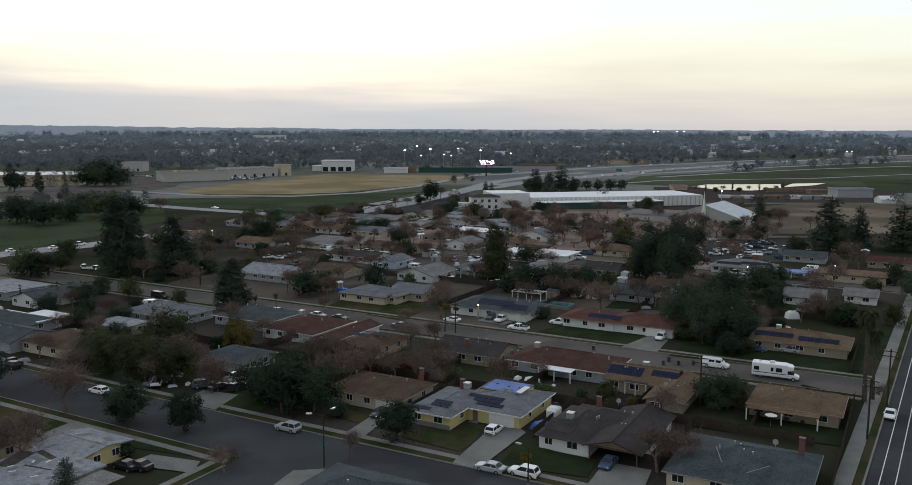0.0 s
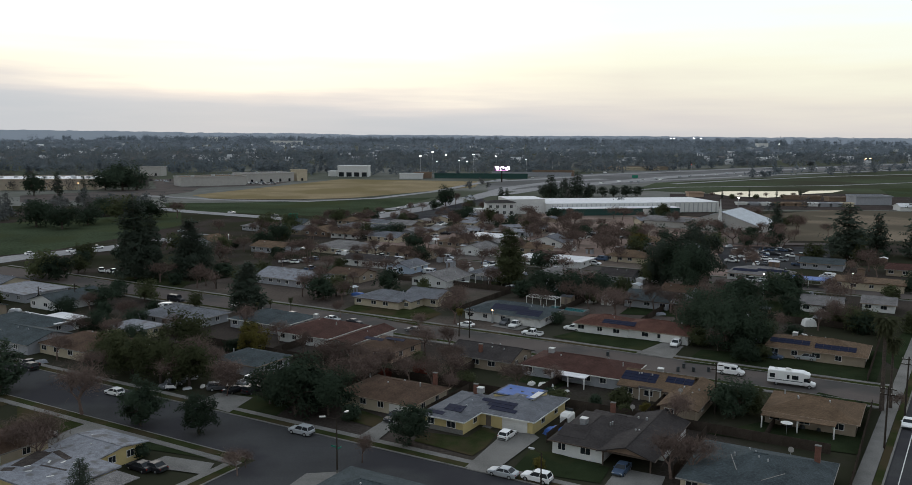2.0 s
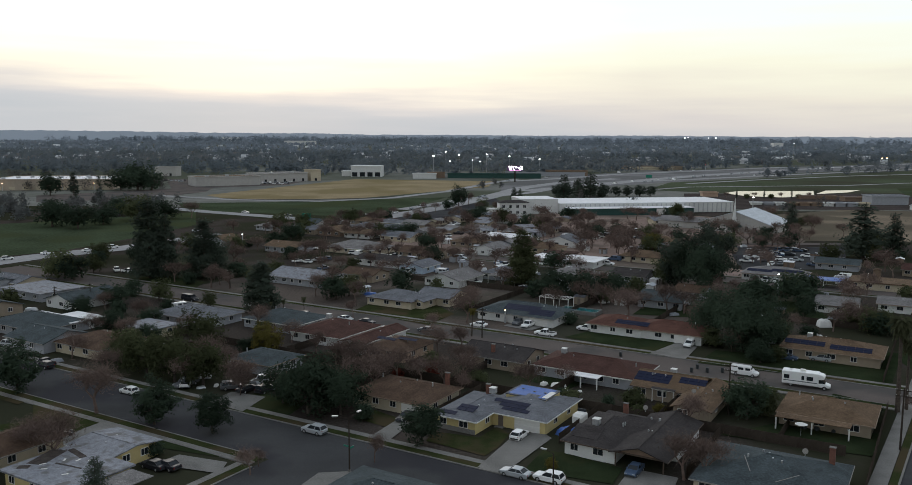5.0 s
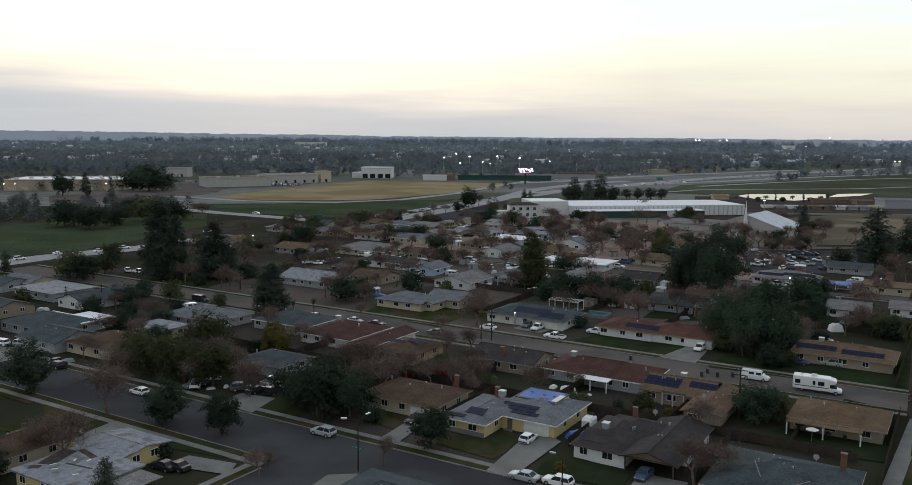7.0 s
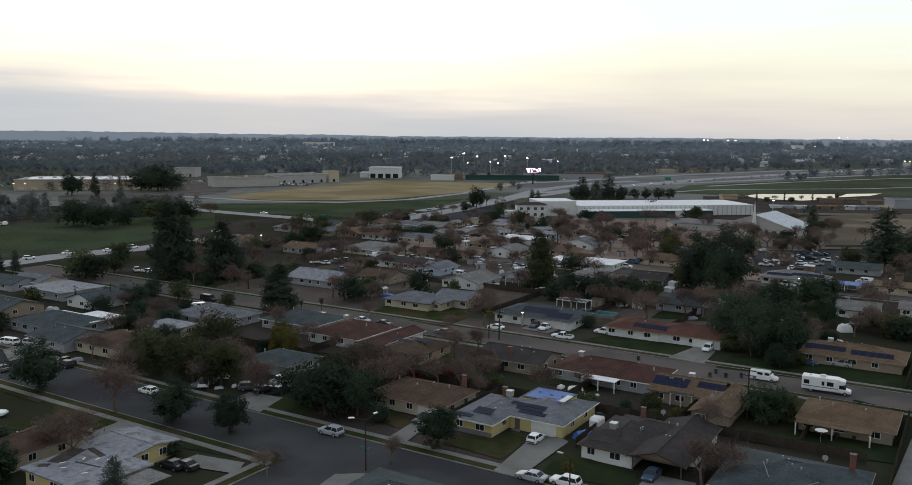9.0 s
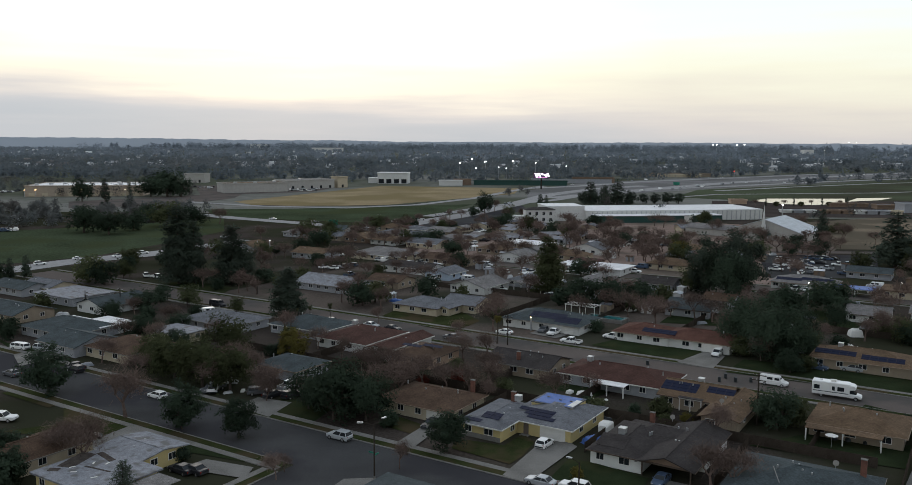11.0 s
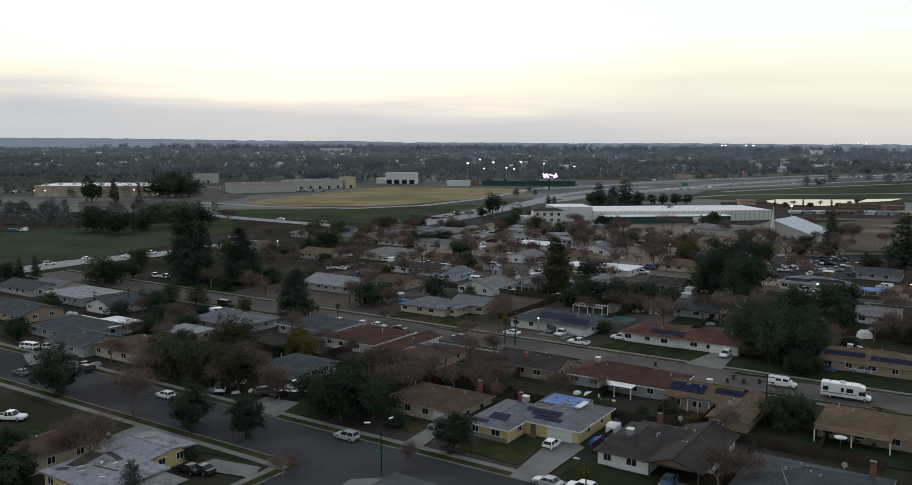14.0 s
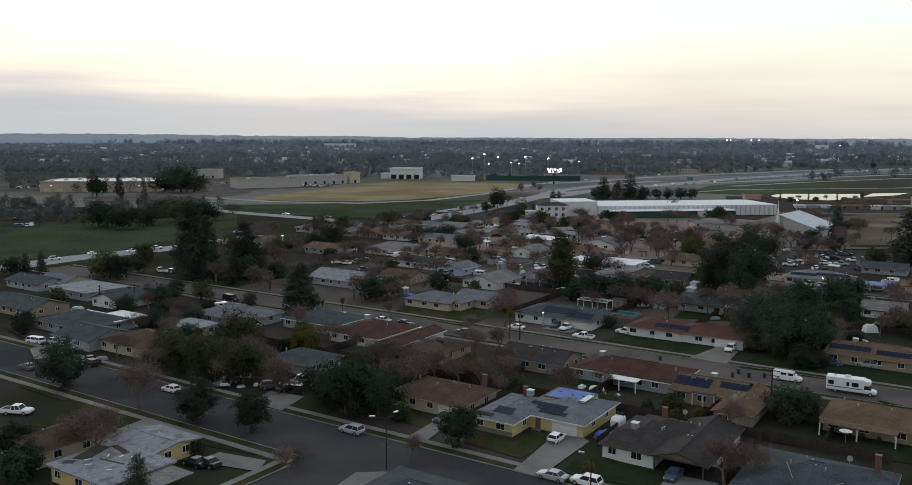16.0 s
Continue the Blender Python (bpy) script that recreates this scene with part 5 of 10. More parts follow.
open_field('car_park', [(110.8, 378.5), (162.9, 379.4), (136.9, 315.1), (96.0, 311.8)], 0.06, ASPHALT, 'asphalt yard full of parked cars', 'car park')
open_field('road', [(-70.7, 457.7), (-50.3, 510.5), (-31.9, 563.2), (8.6, 663.2), (14.5, 617.8), (-8.2, 550.9), (-30.4, 476.9), (-42.0, 425.4), (-66.5, 430.1)], 0.055, ASPHALT, 'wide highway junction', 'road')
open_field('road', [(18.3, 851.5), (90.8, 1027.4), (216.6, 1137.3), (316.6, 1224.1), (432.6, 1324.9), (547.4, 1388.6), (784.1, 1546.0), (1180, 1850), (1080, 1600), (665.9, 1312.0), (460.7, 1167.6), (350.7, 1072.5), (243.6, 940.2), (149.8, 845.0), (68.8, 783.0), (15.8, 730.8)], 0.085, FREEWAY_OLD, 'broad worn freeway lanes and shoulders', 'road')
open_field('yard', [(172.0, 723.2), (400, 741.5), (292.6, 572.5), (164.6, 571.6), (149.8, 628.9)], 0.07, DARK_YARD, 'dark bare ground of the trailer yard', 'ground')
ribbon('hedge_row', [(-235, 640), (-169.8, 627.3), (-126.1, 632.6), (-83.5, 649.7), (-50.1, 692.2), (-10, 780)], 5.0, 0.12, DARK_YARD, 'dark bare strip along the dry field', 'ground')
highway('road', [(-236.0, 262.0), (-194.3, 297.2), (-179.6, 328.1), (-153.4, 358.7), (-128.9, 409.0)], 15, 0.112, FREEWAY, 'frontage highway below the bank', 'road')
highway('road', [(-216.0, 553.9), (-176.1, 526.2), (-121.0, 494.7), (-71.1, 460.6), (-40.3, 476.7)], 12, 0.124, FREEWAY, 'highway slip road', 'road')
highway('road', [(-259.4, 660.6), (-186.3, 622.5), (-119.9, 613.8), (-72.6, 648.6), (-30.9, 728.9), (5.2, 850.4), (38.3, 940.1)], 9, 0.136, FREEWAY, 'pale slip road beside the field', 'road')
highway('road', [(-72.5, 469.7), (-31.6, 558.8), (4.0, 663.0), (37.5, 787.0), (92.4, 896.2), (151.8, 957.8)], 16, 0.148, FREEWAY, 'freeway carriageway', 'road')
highway('road', [(63.5, 771.2), (171.7, 922.4), (266.9, 1045.5), (441.1, 1229.2), (619.4, 1402.4), (888.9, 1634.7), (1465.8, 2083.0)], 22, 0.160, FREEWAY, 'freeway carriageway', 'road')
highway('road', [(35.2, 738.7), (132.9, 876.4), (245.8, 962.2), (388.8, 1082.6), (726.4, 1334.8), (1140.9, 1619.9)], 16, 0.172, FREEWAY, 'freeway carriageway', 'road')
highway('road', [(210.1, 869.2), (309.4, 952.7), (452.0, 1055.0), (623.8, 1145.4), (901.2, 1278.2)], 9, 0.184, FREEWAY, 'freeway slip road', 'road')
highway('road', [(-54.0, 549.7), (-9.6, 650.6), (39.2, 716.9), (63.5, 771.2)], 10, 0.196, FREEWAY, 'freeway slip road', 'road')
highway('road', [(11.5, 881.7), (77.5, 941.9), (159.8, 1055.0), (301.5, 1181.6), (481.6, 1342.7)], 14, 0.208, FREEWAY, 'freeway carriageway', 'road')
highway('road', [(134.6, 750.0), (196.1, 810.8), (367.1, 855.6), (511.4, 937.9)], 7, 0.220, FREEWAY, 'narrow road along the field', 'road')
highway('road', [(-51.5, 405.8), (18.1, 442.5), (73.7, 408.2), (113.2, 386.8), (173.3, 387.8)], 8, 0.232, OLD_ASPHALT, 'back street behind the houses', 'road')
# lawns and driveways
flat_sheet('lawn', [(-8.9, 131.4), (0.6, 125.3), (2.7, 128.9), (4.8, 135.2), (2.9, 138.9), (-0.3, 133.3), (-8.2, 136.0)], 0.104, LAWN, 'patchy winter front lawn', 'lawn')
flat_sheet('driveway', [(-0.5, 120.7), (3.3, 118.3), (11.7, 133.4), (10.7, 135.3), (6.4, 135.8), (5.0, 133.3)], 0.17, CONCRETE, 'pale concrete driveway', 'driveway')
flat_sheet('lawn', [(-22.8, 142.3), (-14.0, 136.0), (-12.4, 140.3), (-19.2, 146.3)], 0.108, LAWN, 'patchy winter front lawn', 'lawn')
flat_sheet('driveway', [(-18.5, 132.4), (-15.2, 130.6), (-11.9, 139.7), (-14.6, 141.4)], 0.17, CONCRETE, 'pale concrete driveway', 'driveway')
flat_sheet('lawn', [(6.5, 120.0), (19.0, 115.5), (21.3, 121.2), (13.5, 127.0), (9.9, 128.2)], 0.112, GREEN_LAWN, 'patchy winter front lawn', 'lawn')
flat_sheet('driveway', [(18.7, 113.1), (25.0, 108.2), (28.9, 118.0), (22.6, 121.2)], 0.17, CONCRETE, 'pale concrete driveway', 'driveway')
flat_sheet('lawn', [(20.6, 203.6), (37.6, 190.2), (45.4, 188.7), (48.9, 198.0), (37.7, 206.2), (27.2, 209.8)], 0.116, GREEN_LAWN, 'green front lawn', 'lawn')
flat_sheet('driveway', [(38.4, 188.6), (45.6, 184.1), (51.0, 195.2), (47.1, 199.1)], 0.17, CONCRETE, 'pale concrete driveway', 'driveway')
flat_sheet('lawn', [(47.5, 181.2), (63.1, 173.9), (69.1, 187.3), (54.5, 192.5)], 0.120, GREEN_LAWN, 'green front lawn', 'lawn')
flat_sheet('lawn', [(-36.4, 231.7), (-14.0, 214.7), (-7.6, 229.0), (-14.1, 242.5), (-32.9, 242.3)], 0.124, LAWN, 'patchy winter front lawn', 'lawn')
flat_sheet('driveway', [(5.7, 214.9), (12.3, 209.7), (18.9, 217.7), (10.7, 223.2)], 0.17, CONCRETE, 'pale concrete driveway', 'driveway')
flat_sheet('lawn', [(40.0, 136.2), (61.2, 127.7), (67.3, 137.8), (52.2, 143.0)], 0.128, GREEN_LAWN, 'rough green back lawn', 'lawn')
flat_sheet('lawn', [(66.3, 157.8), (73.6, 150.1), (75.5, 152.9), (68.5, 160.1)], 0.100, GREEN_LAWN, 'green hedge-side lawn', 'lawn')
flat_sheet('lawn', [(63.1, 173.9), (82.1, 165.6), (96.9, 191.7), (73.4, 199.3)], 0.104, GREEN_LAWN, 'dark green front lawn', 'lawn')
flat_sheet('lawn', [(5.7, 168.4), (16.9, 160.5), (20.9, 164.4), (12.0, 172.7)], 0.108, GREEN_LAWN, 'green back lawn', 'lawn')
flat_sheet('lawn', [(69.0, 239.2), (85.6, 220.4), (104.6, 231.6), (92.3, 252.4)], 0.112, GREEN_LAWN, 'green back lawn', 'lawn')
flat_sheet('lawn', [(42.1, 231.0), (59.2, 227.4), (67.3, 239.2), (47.7, 243.1)], 0.116, GREEN_LAWN, 'green back lawn', 'lawn')
flat_sheet('lawn', [(93.2, 187.5), (91.6, 169.0), (117.5, 210.6), (120.5, 224.3)], 0.120, GREEN_LAWN, 'green corner lawn', 'lawn')
flat_sheet('lawn', [(-46.4, 149.5), (-34.2, 142.5), (-32.5, 149.5), (-42.9, 156.4)], 0.124, GREEN_LAWN, 'green front lawn', 'lawn')
flat_sheet('driveway', [(-50.7, 149.4), (-42.9, 144.3), (-40.9, 152.9), (-48.3, 155.7)], 0.17, CONCRETE, 'pale concrete driveway', 'driveway')
flat_sheet('lawn', [(-75.8, 134.3), (-67.5, 131.2), (-63.8, 137.7), (-75.8, 146.0), (-83.8, 149.2)], 0.128, LAWN, 'patchy winter front lawn', 'lawn')
flat_sheet('lawn', [(-59.1, 129.2), (-40.5, 123.2), (-41.6, 126.8), (-56.3, 133.8)], 0.100, GREEN_LAWN, 'green front lawn', 'lawn')
flat_sheet('driveway', [(-49.4, 119.8), (-38.4, 116.7), (-38.5, 121.0), (-46.9, 123.7)], 0.17, CONCRETE, 'pale concrete driveway', 'driveway')
flat_sheet('driveway', [(-69.2, 122.0), (-63.7, 129.1), (-60.5, 135.7), (-65.7, 137.7), (-68.5, 131.2)], 0.17, CONCRETE, 'pale concrete driveway', 'driveway')
flat_sheet('lawn', [(-86.4, 133.6), (-62.2, 128.6), (-64.7, 134.0), (-76.7, 139.0)], 0.104, LAWN, 'patchy winter front lawn', 'lawn')
flat_sheet('lawn', [(-136.1, 205.9), (-113.1, 183.5), (-102.3, 184.4), (-108.0, 189.5), (-122.5, 194.2)], 0.108, GREEN_LAWN, 'green front lawn', 'lawn')
flat_sheet('driveway', [(-107.2, 173.7), (-101.0, 184.5), (-108.6, 190.6), (-114.5, 183.4)], 0.17, CONCRETE, 'pale concrete driveway', 'driveway')
flat_sheet('lawn', [(-99.4, 154.6), (-85.3, 146.6), (-83.9, 150.3), (-97.1, 158.9)], 0.112, LAWN, 'patchy winter front lawn', 'lawn')
flat_sheet('lawn', [(-116.4, 274.8), (-91.9, 259.7), (-93.3, 275.1), (-119.3, 292.0)], 0.116, GREEN_LAWN, 'rough green roadside grass', 'lawn')
flat_sheet('pavement', [(-23.9, 117.6), (-19.2, 118.4), (-18.2, 116.8), (-19.2, 114.3), (-22.5, 111.8), (-26.1, 111.6)], 0.17, CONCRETE, 'pale concrete corner ramp', 'pavement')
# houses of the nearest block
house(-4.4, 136.5, [(-3.9, 3.9, 0.0, 14.0, 'hip'), (1.6, 13.9, 6.0, 20.0, 'hip')], 'yellow', 'grey', 'yellow stucco house with grey roof and solar panels', pitch=0.21, garage=(10.6, 6.0, 4.7), door=(5.6, 6.0), chimney=(-1.0, 13.6), front=True, cooler=(0.6, 12.5), solar=((-2.8, 0.9, 2, 1, 0), (-0.2, 2.6, 2, 2, 0), (3.4, 9.6, 4, 1, 0), (5.0, 8.5, 3, 1, 0), (6.0, 7.4, 3, 1, 0)), tarp=(3.2, 10.2, 13.6, 19.2, 3.35))
house(-16.9, 146.4, [(-7.9, 7.9, 0.0, 12.0, 'hip')], 'cream', 'brown', 'cream house with brown shingle roof and white garage', garage=(5.2, 0, 4.4), chimney=(5.5, 11.8), vents=4)
house(16.6, 125.1, [(-3.9, 4.3, 0.0, 15.0, 'hip'), (4.3, 12.2, -0.6, 18.5, 'gy'), (-2.5, 9.0, 7.0, 16.5, 'hip')], 'white', 'dark', 'white house with dark shingle roof and a carport', carport=(1, 6.5), patches=((-1.2, 2.6, 4.6, 3.4, ROOF['dark']),), chimney=(0.5, 15.6), cooler=(-1.0, 6.0), vents=3)
house(37.7, 108.4, [(-9.1, 9.1, 0.0, 16.0, 'hip')], 'cream', 'slate', 'low cream house with blue-grey shingle roof', chimney=(7, 13.5), vents=5, trim=GREY_TRIM, patches=((-3.0, 5.0, 0.10, 3.6, GREY_TRIM, None, 24), (2.6, 3.4, 0.10, 3.6, GREY_TRIM, None, -48)))
house(58.1, 138.9, [(-7.2, 7.2, 0.0, 12.0, 'hip')], 'tan', 'tan', 'tan house with brown roof and white-posted back porch', awning=(-7.4, 4.4, -3.2, -0.5, 'tan'), vents=4)
house(36.7, 142.9, [(-3.1, 3.1, 0.0, 17.0, 'gy'), (-13.3, -1.1, 8.4, 19.4, 'gx')], 'tan', 'tan', 'tan house with brown gabled roof and solar panels', solar=((-13.0, 10.5, 4, 3, 0), (-4.6, 11.5, 3, 2, 0)), cooler=(-7.5, 15), vents=4)
house(20.7, 165.2, [(-11.0, 11.0, 0.0, 12.0, 'hip')], 'grey', 'maroon', 'grey house with dark red roof and rooftop cooler', cooler=(-7, 6.2), vents=4, awning=(-3, 4.2, -3.4, -0.7))
house(2.0, 175.0, [(-7.4, 7.4, 0.0, 11.0, 'gx')], 'tan', 'dark', 'tan house with dark roof and brick chimney', chimney=(-0.5, 2.0), vents=4)
house(-39.7, 194.0, [(-7.5, 7.5, 0.0, 16.0, 'hip'), (9.4, 15.3, -2.0, 16.0, 'gy')], 'white', 'maroon', 'white house with dark maroon hipped roof', cooler=(-3, 9))
house(-21.4, 180.6, [(-5.1, 5.1, 0.0, 12.0, 'hip')], 'peach', 'brown', 'peach stucco house with brown roof and solar panels', solar=((-4, 4, 3, 1, 0), (1, 5, 3, 1, 0)))
# houses across the second street
house(-26.9, 237.5, [(-7.7, 7.7, 0.0, 12.0, 'hip'), (3.5, 14.8, 9.3, 20.3, 'gx'), (7.3, 10.3, 2.3, 16.3, 'gy')], 'cream', 'grey', 'cream house with grey roof and a deep front lawn')
house(8.6, 218.6, [(-11.1, 11.1, 0.0, 14.0, 'hip')], 'white', 'slate', 'white house with grey roof and rooftop solar panels', garage=(7.0, 0, 5.2), solar=((-3.5, 2.5, 6, 3, 0), (4.5, 1.2, 4, 3, 0)))
house(33.1, 206.5, [(-6.9, 6.9, 0.0, 11.0, 'hip'), (4.8, 21.6, 0.4, 11.4, 'hip')], 'white', 'red', 'long white house with red shingle roof and garage', garage=(17.6, 0.1, 5.0), solar=((0.6, 1.6, 5, 2, 0),))
house(76.8, 182.9, [(-10.1, 10.1, 0.0, 12.0, 'hip')], 'tan', 'tan', 'tan house with brown roof and solar panels', solar=((-9, 2.2, 5, 2, 0), (0.6, 1.6, 5, 2, 0)), cooler=(-5, 6))
house(-105.2, 185.3, [(-7.1, 7.1, 0.0, 12.0, 'gx')], 'grey', 'slate', 'grey house with slate-blue roof')
# houses further off
house(-55.8, 345.0, [(-12.6, 12.6, 0.0, 16.0, 'hip')], 'cream', 'lightgrey', 'cream house with pale hipped roof')
house(-38.7, 311.2, [(-10.9, 10.9, 0.0, 10.0, 'gx')], 'white', 'dark', 'long white house with dark roof')
house(-25.6, 297.6, [(-5.0, 5.0, 0.0, 12.0, 'gy')], 'blue', 'grey', 'pale blue gabled house with grey roof')
house(-62.4, 271.4, [(-10.7, 10.7, 0.0, 14.0, 'gx')], 'grey', 'pale', 'house with a pale sheet-covered roof')
house(-42.6, 279.5, [(-6.4, 6.4, 0.0, 10.0, 'gx')], 'tan', 'brown', 'tan house with brown roof')
house(-13.3, 271.4, [(-6.6, 6.6, 0.0, 16.0, 'gy')], 'white', 'lightgrey', 'white gabled house with pale roof')
house(0.6, 343.4, [(-7.1, 7.1, 0.0, 14.0, 'gy')], 'white', 'lightgrey', 'white house with pale roof')
house(6.8, 387.4, [(-10.0, 10.0, 0.0, 14.0, 'flat')], 'tan', 'white', 'long tan flat-roofed building with white roof')
house(30.0, 316.8, [(-13.1, 13.1, 0.0, 14.0, 'flat')], 'white', 'white', 'long building with patched white roof')
house(6.0, 283.7, [(-6.9, 6.9, 0.0, 13.0, 'hip')], 'grey', 'grey', 'grey house with grey roof')
house(61.4, 327.7, [(-8.0, 8.0, 0.0, 12.0, 'hip')], 'cream', 'tan', 'cream house with tan roof')
house(99.3, 286.7, [(-10.1, 10.1, 0.0, 13.0, 'hip')], 'white', 'lightgrey', 'white duplex with pale roof and two garages', solar=((-8, 2, 5, 2, 0), (0, 3, 6, 2, 0)), garage=(3, 0, 4.8))
house(99.4, 234.8, [(-5.3, 5.3, 0.0, 11.0, 'gx')], 'white', 'lightgrey', 'white house with pale roof')
house(129.7, 270.6, [(-10.3, 10.3, 0.0, 12.0, 'flat')], 'cream', 'tan', 'cream flat-roofed building with green end')
house(116.8, 237.0, [(-4.2, 4.2, 0.0, 9.0, 'gx')], 'white', 'lightgrey', 'small white garden outbuilding with grey roof')
house(51.0, 239.2, [(-6.3, 6.3, 0.0, 12.0, 'gx')], 'grey', 'slate', 'grey house with blue-grey roof')
house(-48.7, 169.3, [(-5.9, 5.9, 0.0, 10.0, 'hip')], 'grey', 'slate', 'grey house with slate-blue roof')
house(-79.0, 211.4, [(-9.7, 9.7, 0.0, 13.0, 'hip')], 'grey', 'grey', 'grey house with grey roof')
house(-54.0, 207.1, [(-8.8, 8.8, 0.0, 13.0, 'hip')], 'grey', 'slate', 'grey house with slate-coloured roof')
house(131.9, 312.9, [(-7.4, 7.4, 0.0, 10.0, 'gx')], 'grey', 'slate', 'grey house with slate-coloured roof')
house(156.7, 298.2, [(-7.1, 7.1, 0.0, 10.0, 'gx')], 'tan', 'maroon', 'tan house with reddish roof')
house(28.8, 332.0, [(-5.9, 5.9, 0.0, 10.0, 'flat')], 'brown', 'maroon', 'low brown building with red roof')
house(63.2, 253.8, [(-4.3, 4.3, 0.0, 9.0, 'gx')], 'grey', 'brown', 'grey house with brown roof')
house(49.3, 281.8, [(-5.9, 5.9, 0.0, 11.0, 'gx')], 'grey', 'dark', 'grey house with dark roof')
house(-25.9, 332.8, [(-9.6, 9.6, 0.0, 11.0, 'gx')], 'tan', 'brown', 'tan house with brown roof')
house(-138.5, 243.7, [(-9.9, 9.9, 0.0, 14.0, 'flat')], 'grey', 'pale', 'grey house with pale flat roof')
house(-120.2, 230.6, [(-6.0, 6.0, 0.0, 16.0, 'gy')], 'white', 'slate', 'white house with slate-coloured roof')
house(-115.8, 198.9, [(-10.1, 10.1, 0.0, 14.0, 'hip')], 'grey', 'slate', 'grey house with slate-blue roof')
house(-90.8, 180.6, [(-7.7, 7.7, 0.0, 13.0, 'hip')], 'cream', 'brown', 'cream house with brown roof')
house(-84.5, 198.0, [(-5.4, 5.4, 0.0, 8.0, 'flat')], 'cream', 'pale', 'cream annex with pale flat roof')
house(-75.6, 116.8, [(-5.0, 4.4, 0.0, 12.0, 'gy')], 'cream', 'brown', 'cream gabled house with brown roof')
house(-153.5, 260.0, [(-7.6, 7.6, 0.0, 10.0, 'gx')], 'cream', 'grey', 'cream house with grey roof')
house(-161.6, 257.0, [(-9.2, 9.2, 0.0, 10.0, 'gx')], 'grey', 'slate', 'grey house with slate-coloured roof')
house(-143.5, 220.1, [(-11.4, 11.4, 0.0, 12.0, 'gx')], 'tan', 'slate', 'tan house with slate-coloured roof')
house(-107.2, 204.6, [(-5.1, 5.1, 0.0, 9.0, 'flat')], 'white', 'white', 'low building with white roof')
house(-63.2, 108.7, [(-5.7, 4.0, 11.2, 19.4, 'gx'), (-4.6, 9.0, 0.2, 10.4, 'flat')], 'yellow', 'pale', 'pale yellow house with patched white-grey roof', pitch=0.13, vents=3, awning=(9.8, 14.6, 4.0, 10.0, 'lightgrey'), patches=((-3.6, 6.0, 2.6, 5.6, DEBRIS, 2.66, 20), (-1.2, 9.2, 4.6, 1.0, DEBRIS, 2.66, -12), (2.0, 5.6, 5.0, 0.35, DEBRIS, 2.66, 8), (-3.0, 2.0, 1.6, 1.2, DEBRIS, 2.66, 35), (0.2, 3.0, 0.9, 0.28, TRIM, 2.70, 40), (1.4, 7.6, 0.9, 0.28, TRIM, 2.70, 100), (3.2, 8.4, 0.9, 0.28, TRIM, 2.70, 20), (-1.6, 4.0, 0.9, 0.28, TRIM, 2.70, 70), (-0.4, 6.6, 0.9, 0.28, TRIM, 2.70, 130), (4.4, 3.4, 0.9, 0.28, TRIM, 2.70, 60)))
house(-15.7, 100.2, [(-7.8, 7.8, 0.0, 12.0, 'hip')], 'cream', 'slate', 'corner house with blue-grey shingle roof')
# lesser houses of the rows behind
house(-118.6, 365.3, [(-7.2, 7.2, 0.0, 10.1, 'gy')], 'grey', 'tan', 'grey house with weathered tan roof', vents=1, ends=False)
house(-85.2, 346.8, [(-8.4, 8.4, 0.0, 11.6, 'gx')], 'grey', 'tan', 'grey house with weathered tan roof', vents=1, ends=False)
house(29.5, 283.2, [(-7.6, 7.6, 0.0, 11.3, 'hip')], 'grey', 'lightgrey', 'grey house with weathered lightgrey roof', vents=1, ends=False)
house(-110.5, 424.8, [(-8.0, 8.0, 0.0, 10.8, 'hip')], 'grey', 'lightgrey', 'grey house with weathered lightgrey roof', vents=1, ends=False)
house(-90.5, 413.7, [(-8.3, 8.3, 0.0, 10.9, 'gx')], 'tan', 'grey', 'tan house with weathered grey roof', vents=1, ends=False)
house(-75.0, 405.2, [(-6.9, 6.9, 0.0, 10.7, 'gy')], 'brown', 'tan', 'brown house with weathered tan roof', vents=1, ends=False)
house(-60.6, 397.2, [(-7.4, 7.4, 0.0, 11.4, 'hip')], 'white', 'tan', 'white house with weathered tan roof', vents=1, ends=False)
house(-40.7, 386.1, [(-8.5, 8.5, 0.0, 11.7, 'gx')], 'cream', 'grey', 'cream house with weathered grey roof', vents=1, ends=False)
house(-8.0, 368.0, [(-7.0, 7.0, 0.0, 10.0, 'hip')], 'tan', 'tan', 'tan house with weathered tan roof', vents=1, ends=False)
house(9.1, 358.5, [(-7.5, 7.5, 0.0, 11.5, 'gy')], 'grey', 'lightgrey', 'grey house with weathered lightgrey roof', vents=1, ends=False)
house(24.2, 350.2, [(-7.3, 7.3, 0.0, 11.2, 'hip')], 'cream', 'tan', 'cream house with weathered tan roof', vents=1, ends=False)
house(-94.2, 443.2, [(-7.2, 7.2, 0.0, 11.7, 'gx')], 'white', 'slate', 'white house with weathered slate roof', vents=1, ends=False)
house(-61.9, 425.3, [(-7.6, 7.6, 0.0, 11.9, 'hip')], 'cream', 'grey', 'cream house with weathered grey roof', vents=1, ends=False)
house(-45.1, 416.0, [(-8.0, 8.0, 0.0, 10.6, 'gx')], 'tan', 'grey', 'tan house with weathered grey roof', vents=1, ends=False)
